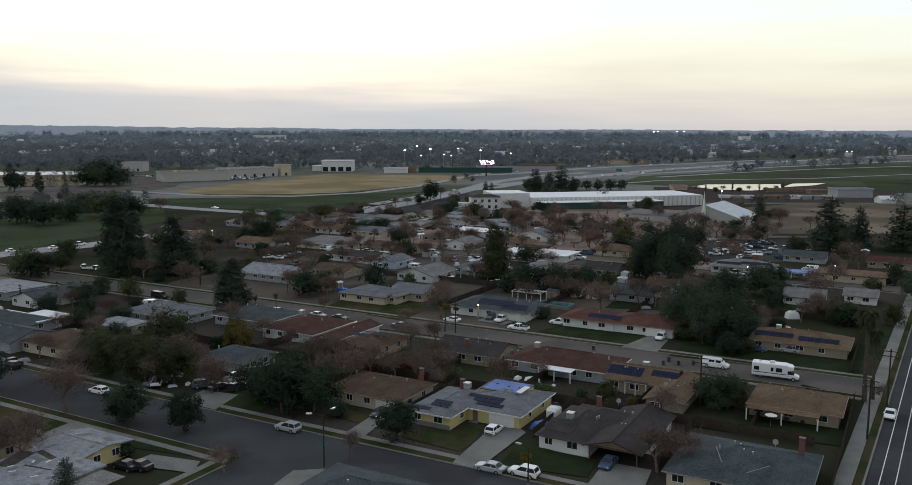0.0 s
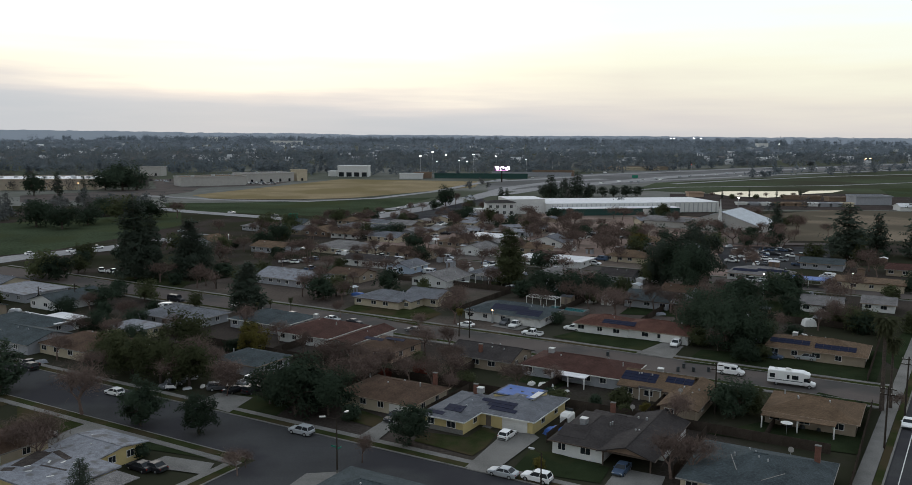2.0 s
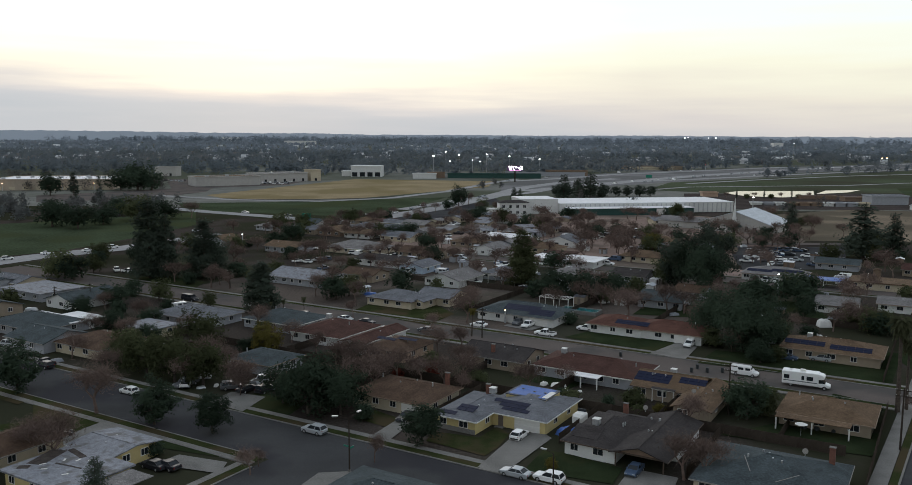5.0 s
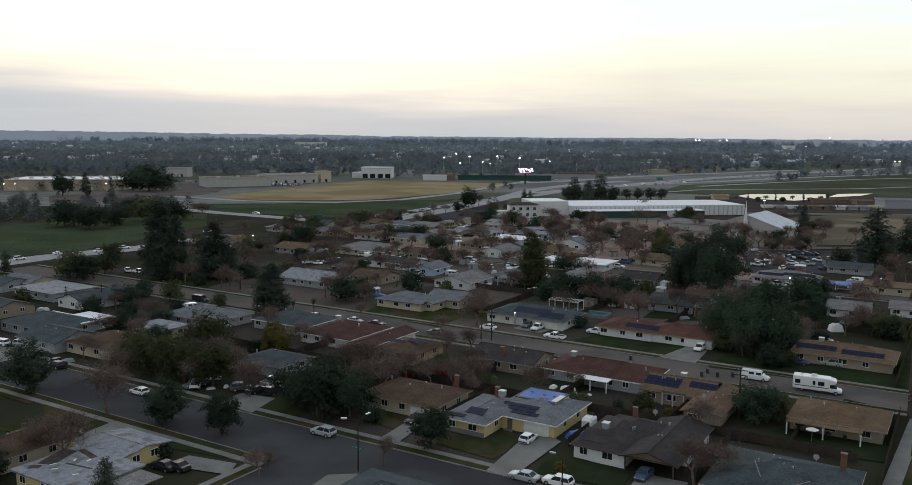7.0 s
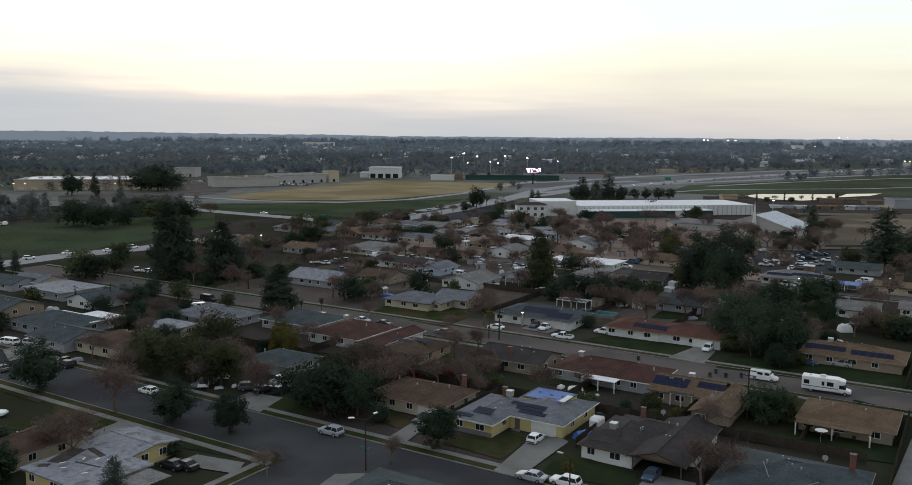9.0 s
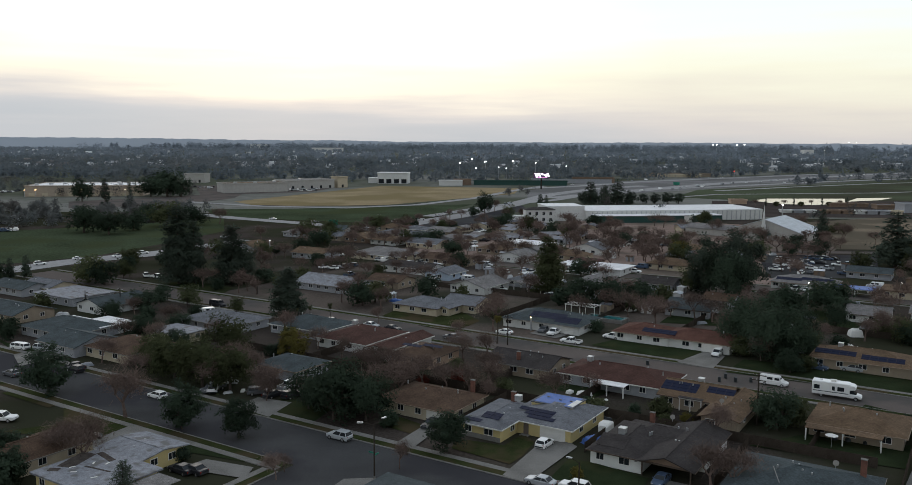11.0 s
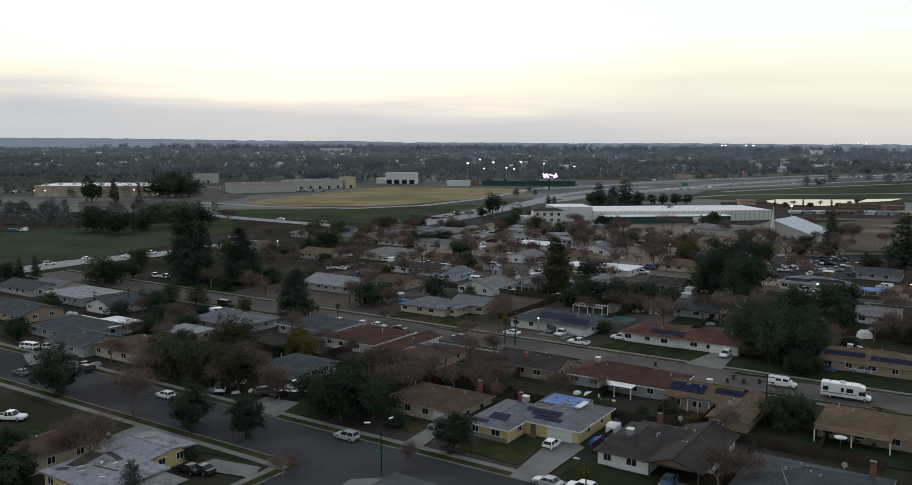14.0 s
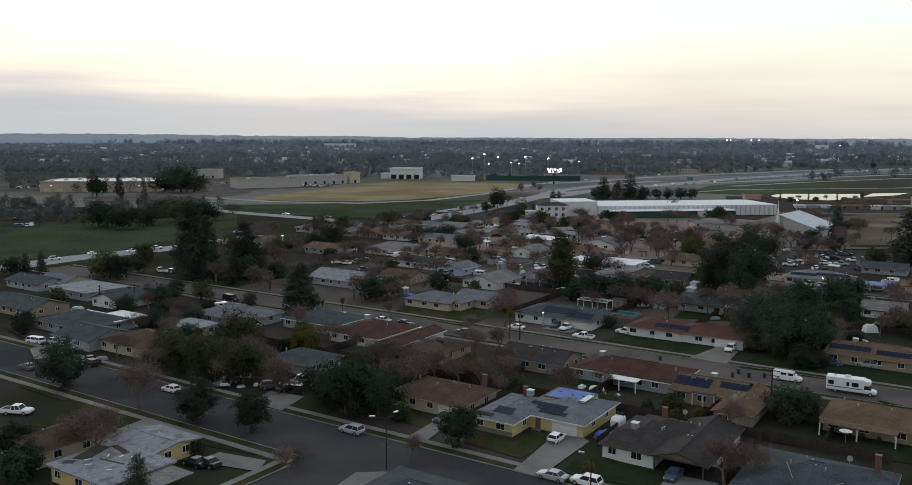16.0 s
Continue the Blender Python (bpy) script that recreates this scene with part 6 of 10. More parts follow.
house(-28.6, 406.9, [(-7.4, 7.4, 0.0, 10.5, 'hip')], 'tan', 'lightgrey', 'tan house with weathered lightgrey roof', vents=1, ends=False)
house(34.2, 372.1, [(-7.8, 7.8, 0.0, 12.3, 'gy')], 'white', 'grey', 'white house with weathered grey roof', vents=1, ends=False)
house(71.9, 351.2, [(-7.9, 7.9, 0.0, 11.2, 'hip')], 'grey', 'grey', 'grey house with weathered grey roof', vents=1, ends=False)
house(88.8, 341.8, [(-6.6, 6.6, 0.0, 11.5, 'gy')], 'grey', 'grey', 'grey house with weathered grey roof', vents=1, ends=False)
house(-66.2, 455.1, [(-7.2, 7.2, 0.0, 11.1, 'hip')], 'tan', 'tan', 'tan house with weathered tan roof', vents=1, ends=False)
house(-51.5, 447.0, [(-7.5, 7.5, 0.0, 10.0, 'hip')], 'cream', 'grey', 'cream house with weathered grey roof', vents=1, ends=False)
house(-36.8, 438.9, [(-7.4, 7.4, 0.0, 11.8, 'gx')], 'tan', 'lightgrey', 'tan house with weathered lightgrey roof', vents=1, ends=False)
house(-4.0, 420.7, [(-7.4, 7.4, 0.0, 10.1, 'hip')], 'grey', 'lightgrey', 'grey house with weathered lightgrey roof', vents=1, ends=False)
house(15.4, 410.0, [(-7.5, 7.5, 0.0, 11.3, 'hip')], 'brown', 'lightgrey', 'brown house with weathered lightgrey roof', vents=1, ends=False)
house(79.0, 374.7, [(-7.8, 7.8, 0.0, 12.0, 'hip')], 'cream', 'tan', 'cream house with weathered tan roof', vents=1, ends=False)
house(96.6, 364.9, [(-6.8, 6.8, 0.0, 11.2, 'gy')], 'grey', 'tan', 'grey house with weathered tan roof', vents=1, ends=False)
# trees
tree(-56.1, 137.2, 'round', 8.2, 'dark', wide=1.2)
tree(-44.9, 133.6, 'round', 7.1, 'dark', wide=1.15)
tree(-9.5, 130.1, 'round', 6.7, 'dark', wide=1.35)
tree(-114.2, 281.5, 'conifer', 27.0, 'pine', wide=1.0)
tree(-108.6, 281.6, 'conifer', 21.7, 'pine', wide=0.8)
tree(-96.2, 284.0, 'conifer', 20.1, 'pine', wide=1.2)
tree(-92.6, 286.4, 'spread', 15.0, 'pine', wide=0.6)
tree(-62.7, 232.3, 'conifer', 13.6, 'pine', wide=1.5)
tree(13.1, 274.2, 'conifer', 18.8, 'olive', wide=1.1)
tree(64.5, 274.9, 'round', 18.5, 'pine', wide=0.95)
tree(75.0, 275.0, 'round', 21.5, 'pine', wide=0.95)
tree(69.0, 266.6, 'spread', 17.0, 'dark', wide=1)
tree(61.5, 191.8, 'spread', 14.2, 'dark', wide=1.05)
tree(58.0, 205.0, 'spread', 13.0, 'dark', wide=1.05)
tree(67.4, 199.0, 'spread', 12.0, 'dark', wide=0.95)
tree(79.2, 239.3, 'spread', 9.9, 'dark', wide=1.2)
tree(153.4, 419.3, 'conifer', 17.3, 'pine', wide=0.9)
tree(154.7, 342.8, 'conifer', 22.2, 'pine', wide=1.6)
tree(173.4, 356.8, 'conifer', 17.3, 'pine', wide=1.2)
tree(185.0, 343.3, 'conifer', 19.3, 'pine', wide=1.6)
tree(64.0, 665.0, 'conifer', 18.4, 'pine', wide=1.4)
tree(74.9, 659.2, 'conifer', 16.0, 'pine', wide=1.3)
tree(84.9, 665.6, 'conifer', 20.3, 'pine', wide=1.4)
tree(94.2, 665.9, 'conifer', 12.0, 'pine', wide=1.2)
tree(-16.7, 581.9, 'round', 14.5, 'dark', wide=1.2)
tree(23.3, 623.5, 'conifer', 10.8, 'pine', wide=1.1)
tree(27.6, 623.6, 'conifer', 10.0, 'pine', wide=1.0)
tree(103.9, 480.0, 'conifer', 9.1, 'pine', wide=1.3)
tree(-341.8, 651.8, 'round', 18.5, 'dark', wide=1.2)
tree(-314.3, 718.7, 'spread', 17.4, 'dark', wide=1.2)
tree(-299.6, 719.2, 'spread', 25.8, 'dark', wide=1.2)
tree(-287.3, 719.7, 'spread', 17.4, 'dark', wide=1.2)
tree(-291.4, 588.5, 'cypress', 22.0, 'pine', wide=1.6)
tree(-277.8, 598.8, 'cypress', 18.2, 'pine', wide=1.5)
tree(-30.9, 144.1, 'spread', 11.4, 'dark', wide=1.0)
tree(-36.8, 149.5, 'spread', 7.7, 'dark', wide=1.0)
tree(-27.7, 149.6, 'spread', 8.3, 'dark', wide=0.9)
tree(-48.9, 184.4, 'round', 7.5, 'gold', wide=1.2)
tree(-64.5, 183.8, 'spread', 10.0, 'olive', wide=1.0)
tree(-61.7, 161.9, 'spread', 10.1, 'olive', wide=1.0)
tree(-55.3, 160.1, 'spread', 9.4, 'olive', wide=1.0)
tree(-69.9, 167.9, 'spread', 9.2, 'olive', wide=1.0)
tree(-77.4, 174.3, 'spread', 8.3, 'olive', wide=0.9)
tree(-68.6, 142.4, 'bare', 11.3, wide=1.35)
tree(-76.4, 163.8, 'bare', 7.8, wide=1.3)
tree(-3.9, 217.5, 'bare', 11.4, wide=1.2)
tree(-12.8, 206.4, 'bare', 6.7, wide=0.9)
tree(-16.2, 122.2, 'bare', 6.0, wide=0.8)
tree(-64.6, 119.8, 'bare', 9.9, wide=1.3)
tree(-68.8, 122.0, 'bare', 8.2, wide=1.2)
tree(-33.8, 116.7, 'bare', 5.3, wide=1.1)
tree(-33.4, 119.9, 'bare', 3.6, wide=1.1)
tree(29.6, 117.6, 'bare', 8.6, wide=1.3)
tree(32.2, 115.9, 'bare', 8.8, wide=1.2)
tree(78.7, 149.5, 'bare', 4.1, wide=1.2)
tree(10.6, 120.1, 'bush', 2.3, 'gold', wide=0.8)
tree(-25.8, 162.2, 'bare', 7.7, wide=1.3)
tree(-20.7, 158.4, 'bare', 9.0, wide=1.3)
tree(-16.8, 164.2, 'bare', 9.0, wide=1.3)
tree(-11.9, 162.2, 'bare', 7.7, wide=1.3)
tree(-7.2, 160.3, 'bare', 8.2, wide=1.3)
tree(-3.3, 164.3, 'bare', 7.8, wide=1.3)
tree(-29.3, 172.4, 'bare', 6.3, wide=1.2)
tree(-9.9, 168.3, 'bush', 3.1, 'rust', wide=1.0)
tree(-17.0, 166.2, 'bush', 2.4, 'rust', wide=1.0)
tree(-47.7, 219.2, 'palm', 6.6, 'palm', wide=1.0)
tree(-53.9, 222.6, 'palm', 5.1, 'palm', wide=1.2)
tree(-57.4, 222.6, 'palm', 4.5, 'palm', wide=1.0)
tree(-35.0, 222.8, 'bare', 6.4, wide=1.0)
tree(-2.5, 203.4, 'palm', 7.4, 'gold', wide=1.4)
tree(75.5, 149.5, 'palm', 18.6, 'palm', wide=1.15)
tree(77.8, 150.8, 'palm', 14.2, 'palm', wide=1.1)
tree(-109.0, 286.2, 'palm', 13.2, 'palm', wide=1.2)
tree(22.7, 251.6, 'spread', 9.5, 'dark', wide=1.1)
tree(29.5, 249.0, 'spread', 9.4, 'dark', wide=1.2)
tree(38.7, 251.8, 'spread', 9.0, 'dark', wide=1.2)
tree(61.3, 282.6, 'spread', 9.0, 'olive', wide=1.1)
tree(72.5, 358.8, 'round', 8.6, 'gold', wide=1.3)
tree(74.6, 328.9, 'spread', 9.3, 'dark', wide=1.2)
tree(88.3, 227.6, 'spread', 7.4, 'dark', wide=1.0)
tree(95.1, 247.9, 'spread', 9.8, 'dark', wide=1.3)
tree(136.2, 329.8, 'spread', 8.2, 'olive', wide=1.1)
tree(47.0, 144.5, 'spread', 7.7, 'dark', wide=0.95)
tree(46.6, 150.0, 'bush', 4.5, 'dark', wide=1.0)
tree(50.4, 146.7, 'bush', 5.4, 'olive', wide=1.0)
tree(106.4, 239.6, 'bare', 10.3, wide=1.2)
tree(100.5, 210.5, 'bush', 5.3, 'dark', wide=1.3)
tree(113.3, 210.6, 'spread', 6.1, 'olive', wide=1.0)
tree(143.0, 267.4, 'spread', 7.6, 'dark', wide=1.0)
tree(130.5, 257.5, 'bush', 4.1, 'olive', wide=1.3)
tree(137.1, 239.9, 'spread', 10.3, 'dark', wide=1.2)
tree(-227.7, 434.7, 'spread', 15.2, 'dark', wide=1.3)
tree(-210.4, 427.2, 'spread', 12.8, 'dark', wide=1.3)
tree(-206.9, 448.9, 'spread', 11.0, 'dark', wide=1.3)
tree(-198.1, 473.1, 'spread', 15.5, 'olive', wide=1.3)
tree(-184.2, 479.8, 'spread', 11.7, 'dark', wide=1.3)
tree(-217.8, 495.8, 'spread', 12.1, 'dark', wide=1.2)
tree(-171.6, 486.7, 'bare', 12.9, wide=1.3)
tree(-104.0, 424.2, 'spread', 9.5, 'olive', wide=1.2)
tree(-91.2, 419.4, 'spread', 10.0, 'olive', wide=1.2)
tree(-81.4, 437.7, 'spread', 7.0, 'olive', wide=1.0)
tree(-90.2, 389.5, 'spread', 8.2, 'dark', wide=1.2)
tree(-123.9, 411.5, 'bare', 8.7, wide=1.3)
tree(-42.0, 396.9, 'spread', 7.2, 'dark', wide=1.3)
tree(-18.8, 327.5, 'spread', 6.9, 'dark', wide=1.0)
tree(-55.2, 412.8, 'bare', 8.7, wide=1.3)
tree(-138.5, 276.7, 'spread', 9.0, 'dark', wide=1.2)
tree(-148.9, 285.7, 'spread', 6.1, 'dark', wide=1.1)
tree(16.4, 149.8, 'bush', 3.3, 'olive', wide=1.2)
tree(15.1, 153.2, 'bush', 2.8, 'dark', wide=1.1)
tree(-19.7, 248.5, 'bush', 3.2, 'dark', wide=0.9)
tree(-24.2, 239.0, 'bush', 2.4, 'dark', wide=1.0)
tree(-50.7, 123.2, 'bush', 2.5, 'dark', wide=1.1)
tree(15.0, 402.5, 'bare', 8.5, wide=1.2)
tree(113.3, 428.5, 'bare', 9.0, wide=1.2)
tree(77.9, 300.9, 'spread', 8.5, 'dark', wide=1.0)
tree(142.2, 416.6, 'bare', 6.7, wide=1.2)
tree(177.4, 472.1, 'bush', 4.3, 'olive', wide=1.3)
tree(187.7, 481.9, 'bush', 3.4, 'dark', wide=1.3)
tree(23.4, 149.8, 'bush', 2.4, 'dark', wide=1.0)
tree(27.9, 145.0, 'bush', 2.2, 'olive', wide=1.2)
tree(31.9, 146.6, 'bush', 2.2, 'gold', wide=1.0)
tree(65.5, 150.1, 'bush', 2.5, 'dark', wide=1.1)
tree(68.5, 149.4, 'bush', 2.2, 'dark', wide=1.1)
tree(71.2, 148.5, 'bush', 2.2, 'dark', wide=1.1)
tree(-25.1, 144.0, 'spread', 8.5, 'dark', wide=1.0)
tree(-20.7, 141.1, 'bush', 3.2, 'dark', wide=1.1)
tree(194.5, 675.4, 'bare', 6.1, 'dark', wide=1.3)
tree(201.7, 672.5, 'cypress', 7.2, 'pine', wide=1.3)
tree(208.7, 669.6, 'bush', 3.7, 'olive', wide=1.3)
tree(216.4, 676.1, 'bare', 6.1, 'dark', wide=1.3)
tree(223.4, 673.2, 'cypress', 7.2, 'pine', wide=1.3)
tree(228.0, 670.3, 'bush', 3.7, 'olive', wide=1.3)
tree(238.2, 676.8, 'bare', 6.1, 'dark', wide=1.3)
tree(245.2, 673.9, 'cypress', 7.3, 'pine', wide=1.3)
tree(249.7, 671.0, 'bush', 3.7, 'olive', wide=1.3)
tree(260.1, 677.5, 'bare', 6.1, 'dark', wide=1.3)
tree(264.6, 674.5, 'cypress', 7.3, 'pine', wide=1.3)
tree(-89.6, 154.3, 'round', 10.0, 'dark', wide=1.25)
tree(-51.9, 106.2, 'conifer', 6.5, 'pine', wide=1.1)
tree(-178.6, 287.1, 'conifer', 7.5, 'pine', wide=1.0)
tree(-174.4, 290.2, 'conifer', 8.2, 'pine', wide=1.0)
tree(-180.0, 280.6, 'spread', 7.3, 'dark', wide=1.2)
tree(-143.5, 280.3, 'spread', 9.9, 'olive', wide=1.3)
tree(-95.2, 209.5, 'bush', 4.7, 'dark', wide=1.0)
tree(-137.9, 236.9, 'bush', 4.4, 'olive', wide=1.2)
tree(-68.1, 122.9, 'bare', 7.2, wide=1.2)
tree(-76.2, 123.5, 'bush', 3.4, 'dark', wide=1.2)
tree(-77.5, 120.9, 'spread', 5.2, 'dark', wide=0.9)
tree(-124.3, 197.1, 'bush', 4.5, 'dark', wide=0.8)
tree(-75.6, 187.4, 'bush', 3.1, 'olive', wide=1.25)
tree(-24.8, 176.2, 'bare', 7.0, wide=1.23)
tree(-80.7, 176.5, 'bush', 3.1, 'dark', wide=1.31)
tree(-57.5, 161.0, 'bare', 7.8, wide=0.98)
tree(34.9, 137.8, 'bare', 8.5, wide=1.12)
tree(-54.0, 169.6, 'bare', 7.2, wide=1.16)
tree(-54.4, 186.7, 'bush', 3.1, 'dark', wide=1.09)
tree(-4.7, 190.5, 'bare', 7.3, wide=1.21)
tree(9.4, 157.8, 'bare', 8.4, wide=1.07)
tree(-59.0, 175.4, 'bare', 7.9, wide=1.23)
tree(-45.8, 156.9, 'bare', 5.0, wide=1.20)
tree(-29.0, 176.5, 'bare', 7.1, wide=1.23)
tree(-57.8, 160.3, 'bare', 8.4, wide=1.34)
tree(-46.0, 153.6, 'bare', 5.3, wide=1.06)
tree(-4.1, 155.6, 'bare', 6.1, wide=1.04)
tree(-0.6, 162.3, 'bush', 3.0, 'olive', wide=1.31)
tree(28.1, 150.7, 'bush', 3.4, 'olive', wide=1.34)
tree(-54.5, 204.6, 'bush', 3.0, 'dark', wide=1.28)
tree(17.0, 163.0, 'bare', 5.3, wide=0.97)
tree(-31.1, 174.2, 'bare', 7.2, wide=1.20)
tree(-3.9, 172.4, 'bare', 7.6, wide=1.14)
tree(-45.5, 194.9, 'bare', 6.7, wide=1.10)
tree(-10.9, 177.9, 'bush', 2.8, 'olive', wide=1.20)
tree(-51.2, 194.8, 'bare', 5.9, wide=1.25)
tree(-37.7, 185.3, 'bare', 6.7, wide=1.14)
tree(-51.6, 188.0, 'bush', 3.7, 'dark', wide=1.14)
tree(-27.9, 151.1, 'bare', 5.7, wide=1.34)
tree(-9.9, 186.0, 'bare', 8.5, wide=1.10)
tree(-29.3, 182.9, 'bush', 3.7, 'dark', wide=1.30)
tree(-90.9, 178.7, 'bare', 7.4, wide=1.11)
tree(-40.1, 158.0, 'bare', 5.0, wide=1.25)
tree(-47.0, 158.0, 'bare', 8.1, wide=1.31)
tree(-92.2, 201.0, 'spread', 5.7, 'dark', wide=1.30)
tree(-96.1, 242.4, 'spread', 6.9, 'olive', wide=1.06)
tree(-106.4, 229.4, 'bare', 6.7, wide=1.06)
tree(-76.4, 179.3, 'spread', 6.7, 'olive', wide=1.12)
tree(-105.6, 236.0, 'spread', 7.0, 'dark', wide=1.33)
tree(-56.8, 206.0, 'bare', 8.8, wide=1.11)
tree(-68.0, 171.0, 'spread', 6.0, 'olive', wide=1.31)
tree(-73.3, 176.2, 'spread', 5.6, 'dark', wide=1.07)
tree(-85.6, 210.4, 'spread', 5.1, 'dark', wide=1.21)
tree(-109.0, 219.4, 'spread', 6.1, 'dark', wide=1.13)
tree(-73.7, 203.2, 'bare', 6.3, wide=1.09)
tree(-89.3, 213.4, 'bare', 8.2, wide=1.12)
tree(-84.9, 194.5, 'bare', 7.5, wide=1.18)
tree(-46.9, 156.0, 'bare', 7.2, wide=1.21)
tree(-23.4, 171.2, 'bare', 7.2, wide=1.32)
tree(-30.3, 157.9, 'bare', 6.7, wide=1.01)
tree(-34.5, 150.3, 'spread', 5.0, 'dark', wide=1.26)
tree(-127.4, 203.0, 'bush', 4.8, 'dark', wide=1.21)
tree(-60.7, 165.1, 'bare', 6.9, wide=1.33)
tree(-95.0, 198.6, 'bare', 7.4, wide=1.04)
tree(-78.7, 235.2, 'spread', 4.9, 'olive', wide=1.03)
tree(-79.4, 193.7, 'spread', 4.9, 'dark', wide=1.09)
tree(-88.3, 228.9, 'bush', 3.4, 'dark', wide=1.15)
tree(-51.0, 295.2, 'bare', 9.0, wide=1.07)
tree(95.0, 217.8, 'bare', 9.6, wide=1.14)
tree(65.4, 183.0, 'bush', 3.6, 'olive', wide=1.11)
tree(-81.4, 263.8, 'bare', 6.7, wide=1.13)
tree(40.3, 227.0, 'bare', 10.0, wide=1.32)
tree(34.4, 237.7, 'bare', 9.9, wide=1.13)
tree(-86.3, 269.6, 'bare', 7.4, wide=1.33)
tree(86.3, 260.7, 'spread', 5.1, 'dark', wide=1.23)
tree(-46.9, 301.8, 'spread', 5.4, 'olive', wide=1.10)
tree(61.5, 182.1, 'spread', 5.6, 'dark', wide=1.20)
tree(77.1, 209.5, 'bare', 7.3, wide=1.33)
tree(-65.8, 336.2, 'bare', 9.7, wide=1.07)
tree(89.4, 273.5, 'bare', 6.1, wide=1.04)
tree(26.9, 309.3, 'spread', 7.3, 'dark', wide=1.32)
tree(21.0, 239.2, 'bare', 7.8, wide=1.26)
tree(-97.0, 270.4, 'bush', 4.5, 'dark', wide=1.01)
tree(-66.3, 322.3, 'bare', 6.4, wide=1.15)
tree(46.4, 239.0, 'bare', 6.5, wide=1.13)
tree(70.6, 200.9, 'bush', 5.2, 'dark', wide=1.22)
tree(-46.3, 336.4, 'bare', 7.1, wide=1.06)
tree(-86.2, 289.8, 'bare', 8.0, wide=1.04)
tree(75.5, 247.0, 'bare', 6.4, wide=1.14)
tree(86.8, 262.6, 'bare', 6.2, wide=1.07)
tree(-78.9, 278.5, 'bush', 3.7, 'olive', wide=0.98)
tree(-4.4, 235.9, 'bush', 3.9, 'olive', wide=1.26)
tree(33.3, 266.5, 'bare', 6.1, wide=1.09)
tree(-67.5, 335.5, 'bare', 9.3, wide=1.28)
tree(-14.6, 264.1, 'bush', 4.0, 'olive', wide=1.03)
tree(67.7, 239.0, 'bare', 7.6, wide=1.27)
tree(23.3, 217.8, 'bush', 3.5, 'dark', wide=1.02)
tree(41.9, 237.2, 'bare', 8.7, wide=1.12)
tree(-64.3, 335.2, 'bare', 7.7, wide=0.96)
tree(74.9, 264.7, 'bare', 7.6, wide=1.11)
tree(90.1, 213.4, 'bare', 7.7, wide=1.28)
tree(-94.1, 281.4, 'spread', 5.1, 'dark', wide=1.20)
tree(34.1, 301.7, 'bare', 7.5, wide=1.25)
tree(79.8, 262.3, 'bare', 6.5, wide=1.33)
tree(98.9, 214.1, 'bare', 8.4, wide=1.20)
tree(-59.3, 328.6, 'bare', 8.6, wide=1.29)
tree(37.8, 263.4, 'bare', 9.3, wide=1.02)
tree(-49.6, 286.8, 'bush', 3.6, 'dark', wide=1.09)
tree(-34.5, 345.0, 'bare', 6.2, wide=1.17)
tree(54.7, 196.1, 'bush', 4.3, 'olive', wide=1.29)
tree(69.5, 249.9, 'bare', 8.3, wide=1.12)
tree(36.7, 244.4, 'spread', 5.4, 'olive', wide=0.95)
tree(100.0, 211.5, 'spread', 7.2, 'olive', wide=1.26)
tree(66.9, 234.4, 'bare', 6.2, wide=1.00)
tree(80.3, 204.7, 'bush', 3.5, 'dark', wide=1.25)
tree(91.9, 237.8, 'bare', 6.1, wide=0.98)
tree(40.4, 271.1, 'bare', 6.8, wide=1.34)
tree(30.1, 307.5, 'bare', 8.7, wide=1.24)
tree(73.6, 204.0, 'spread', 5.3, 'olive', wide=1.15)
tree(-35.8, 291.5, 'bare', 7.5, wide=1.03)
tree(-2.6, 288.3, 'bare', 8.7, wide=1.31)
tree(-40.0, 326.4, 'bare', 9.1, wide=0.97)
tree(100.4, 269.7, 'spread', 6.6, 'olive', wide=1.18)
tree(62.5, 190.2, 'bush', 4.7, 'dark', wide=1.11)
tree(54.2, 213.5, 'bare', 8.3, wide=1.09)
tree(56.7, 232.8, 'bare', 8.5, wide=1.33)
tree(-29.0, 288.9, 'bare', 8.6, wide=1.34)
tree(33.5, 271.5, 'bare', 8.9, wide=1.25)
tree(29.0, 245.3, 'bare', 9.6, wide=1.00)
tree(-38.0, 246.2, 'bare', 8.1, wide=1.12)
tree(-47.0, 254.3, 'bare', 8.5, wide=1.14)
tree(-39.0, 343.5, 'bare', 8.8, wide=1.13)
tree(-91.7, 280.4, 'bare', 7.6, wide=1.06)
tree(-76.9, 330.5, 'bush', 5.3, 'dark', wide=1.19)
tree(29.1, 266.7, 'bush', 4.9, 'dark', wide=1.05)
tree(63.5, 182.6, 'bush', 3.4, 'dark', wide=1.02)
tree(-35.5, 338.7, 'bare', 6.0, wide=1.17)
tree(31.1, 254.7, 'bare', 7.2, wide=0.97)
tree(97.3, 250.0, 'bush', 3.3, 'dark', wide=1.29)
tree(52.8, 236.2, 'bare', 10.0, wide=1.05)
tree(104.7, 262.5, 'bare', 8.8, wide=1.06)
tree(16.2, 254.6, 'bush', 5.4, 'dark', wide=1.07)
tree(110.3, 255.8, 'bare', 9.5, wide=0.96)
tree(-49.7, 267.7, 'bare', 9.8, wide=1.25)
tree(-5.1, 318.2, 'bare', 8.4, wide=1.10)
tree(97.0, 266.4, 'bush', 4.3, 'dark', wide=1.29)
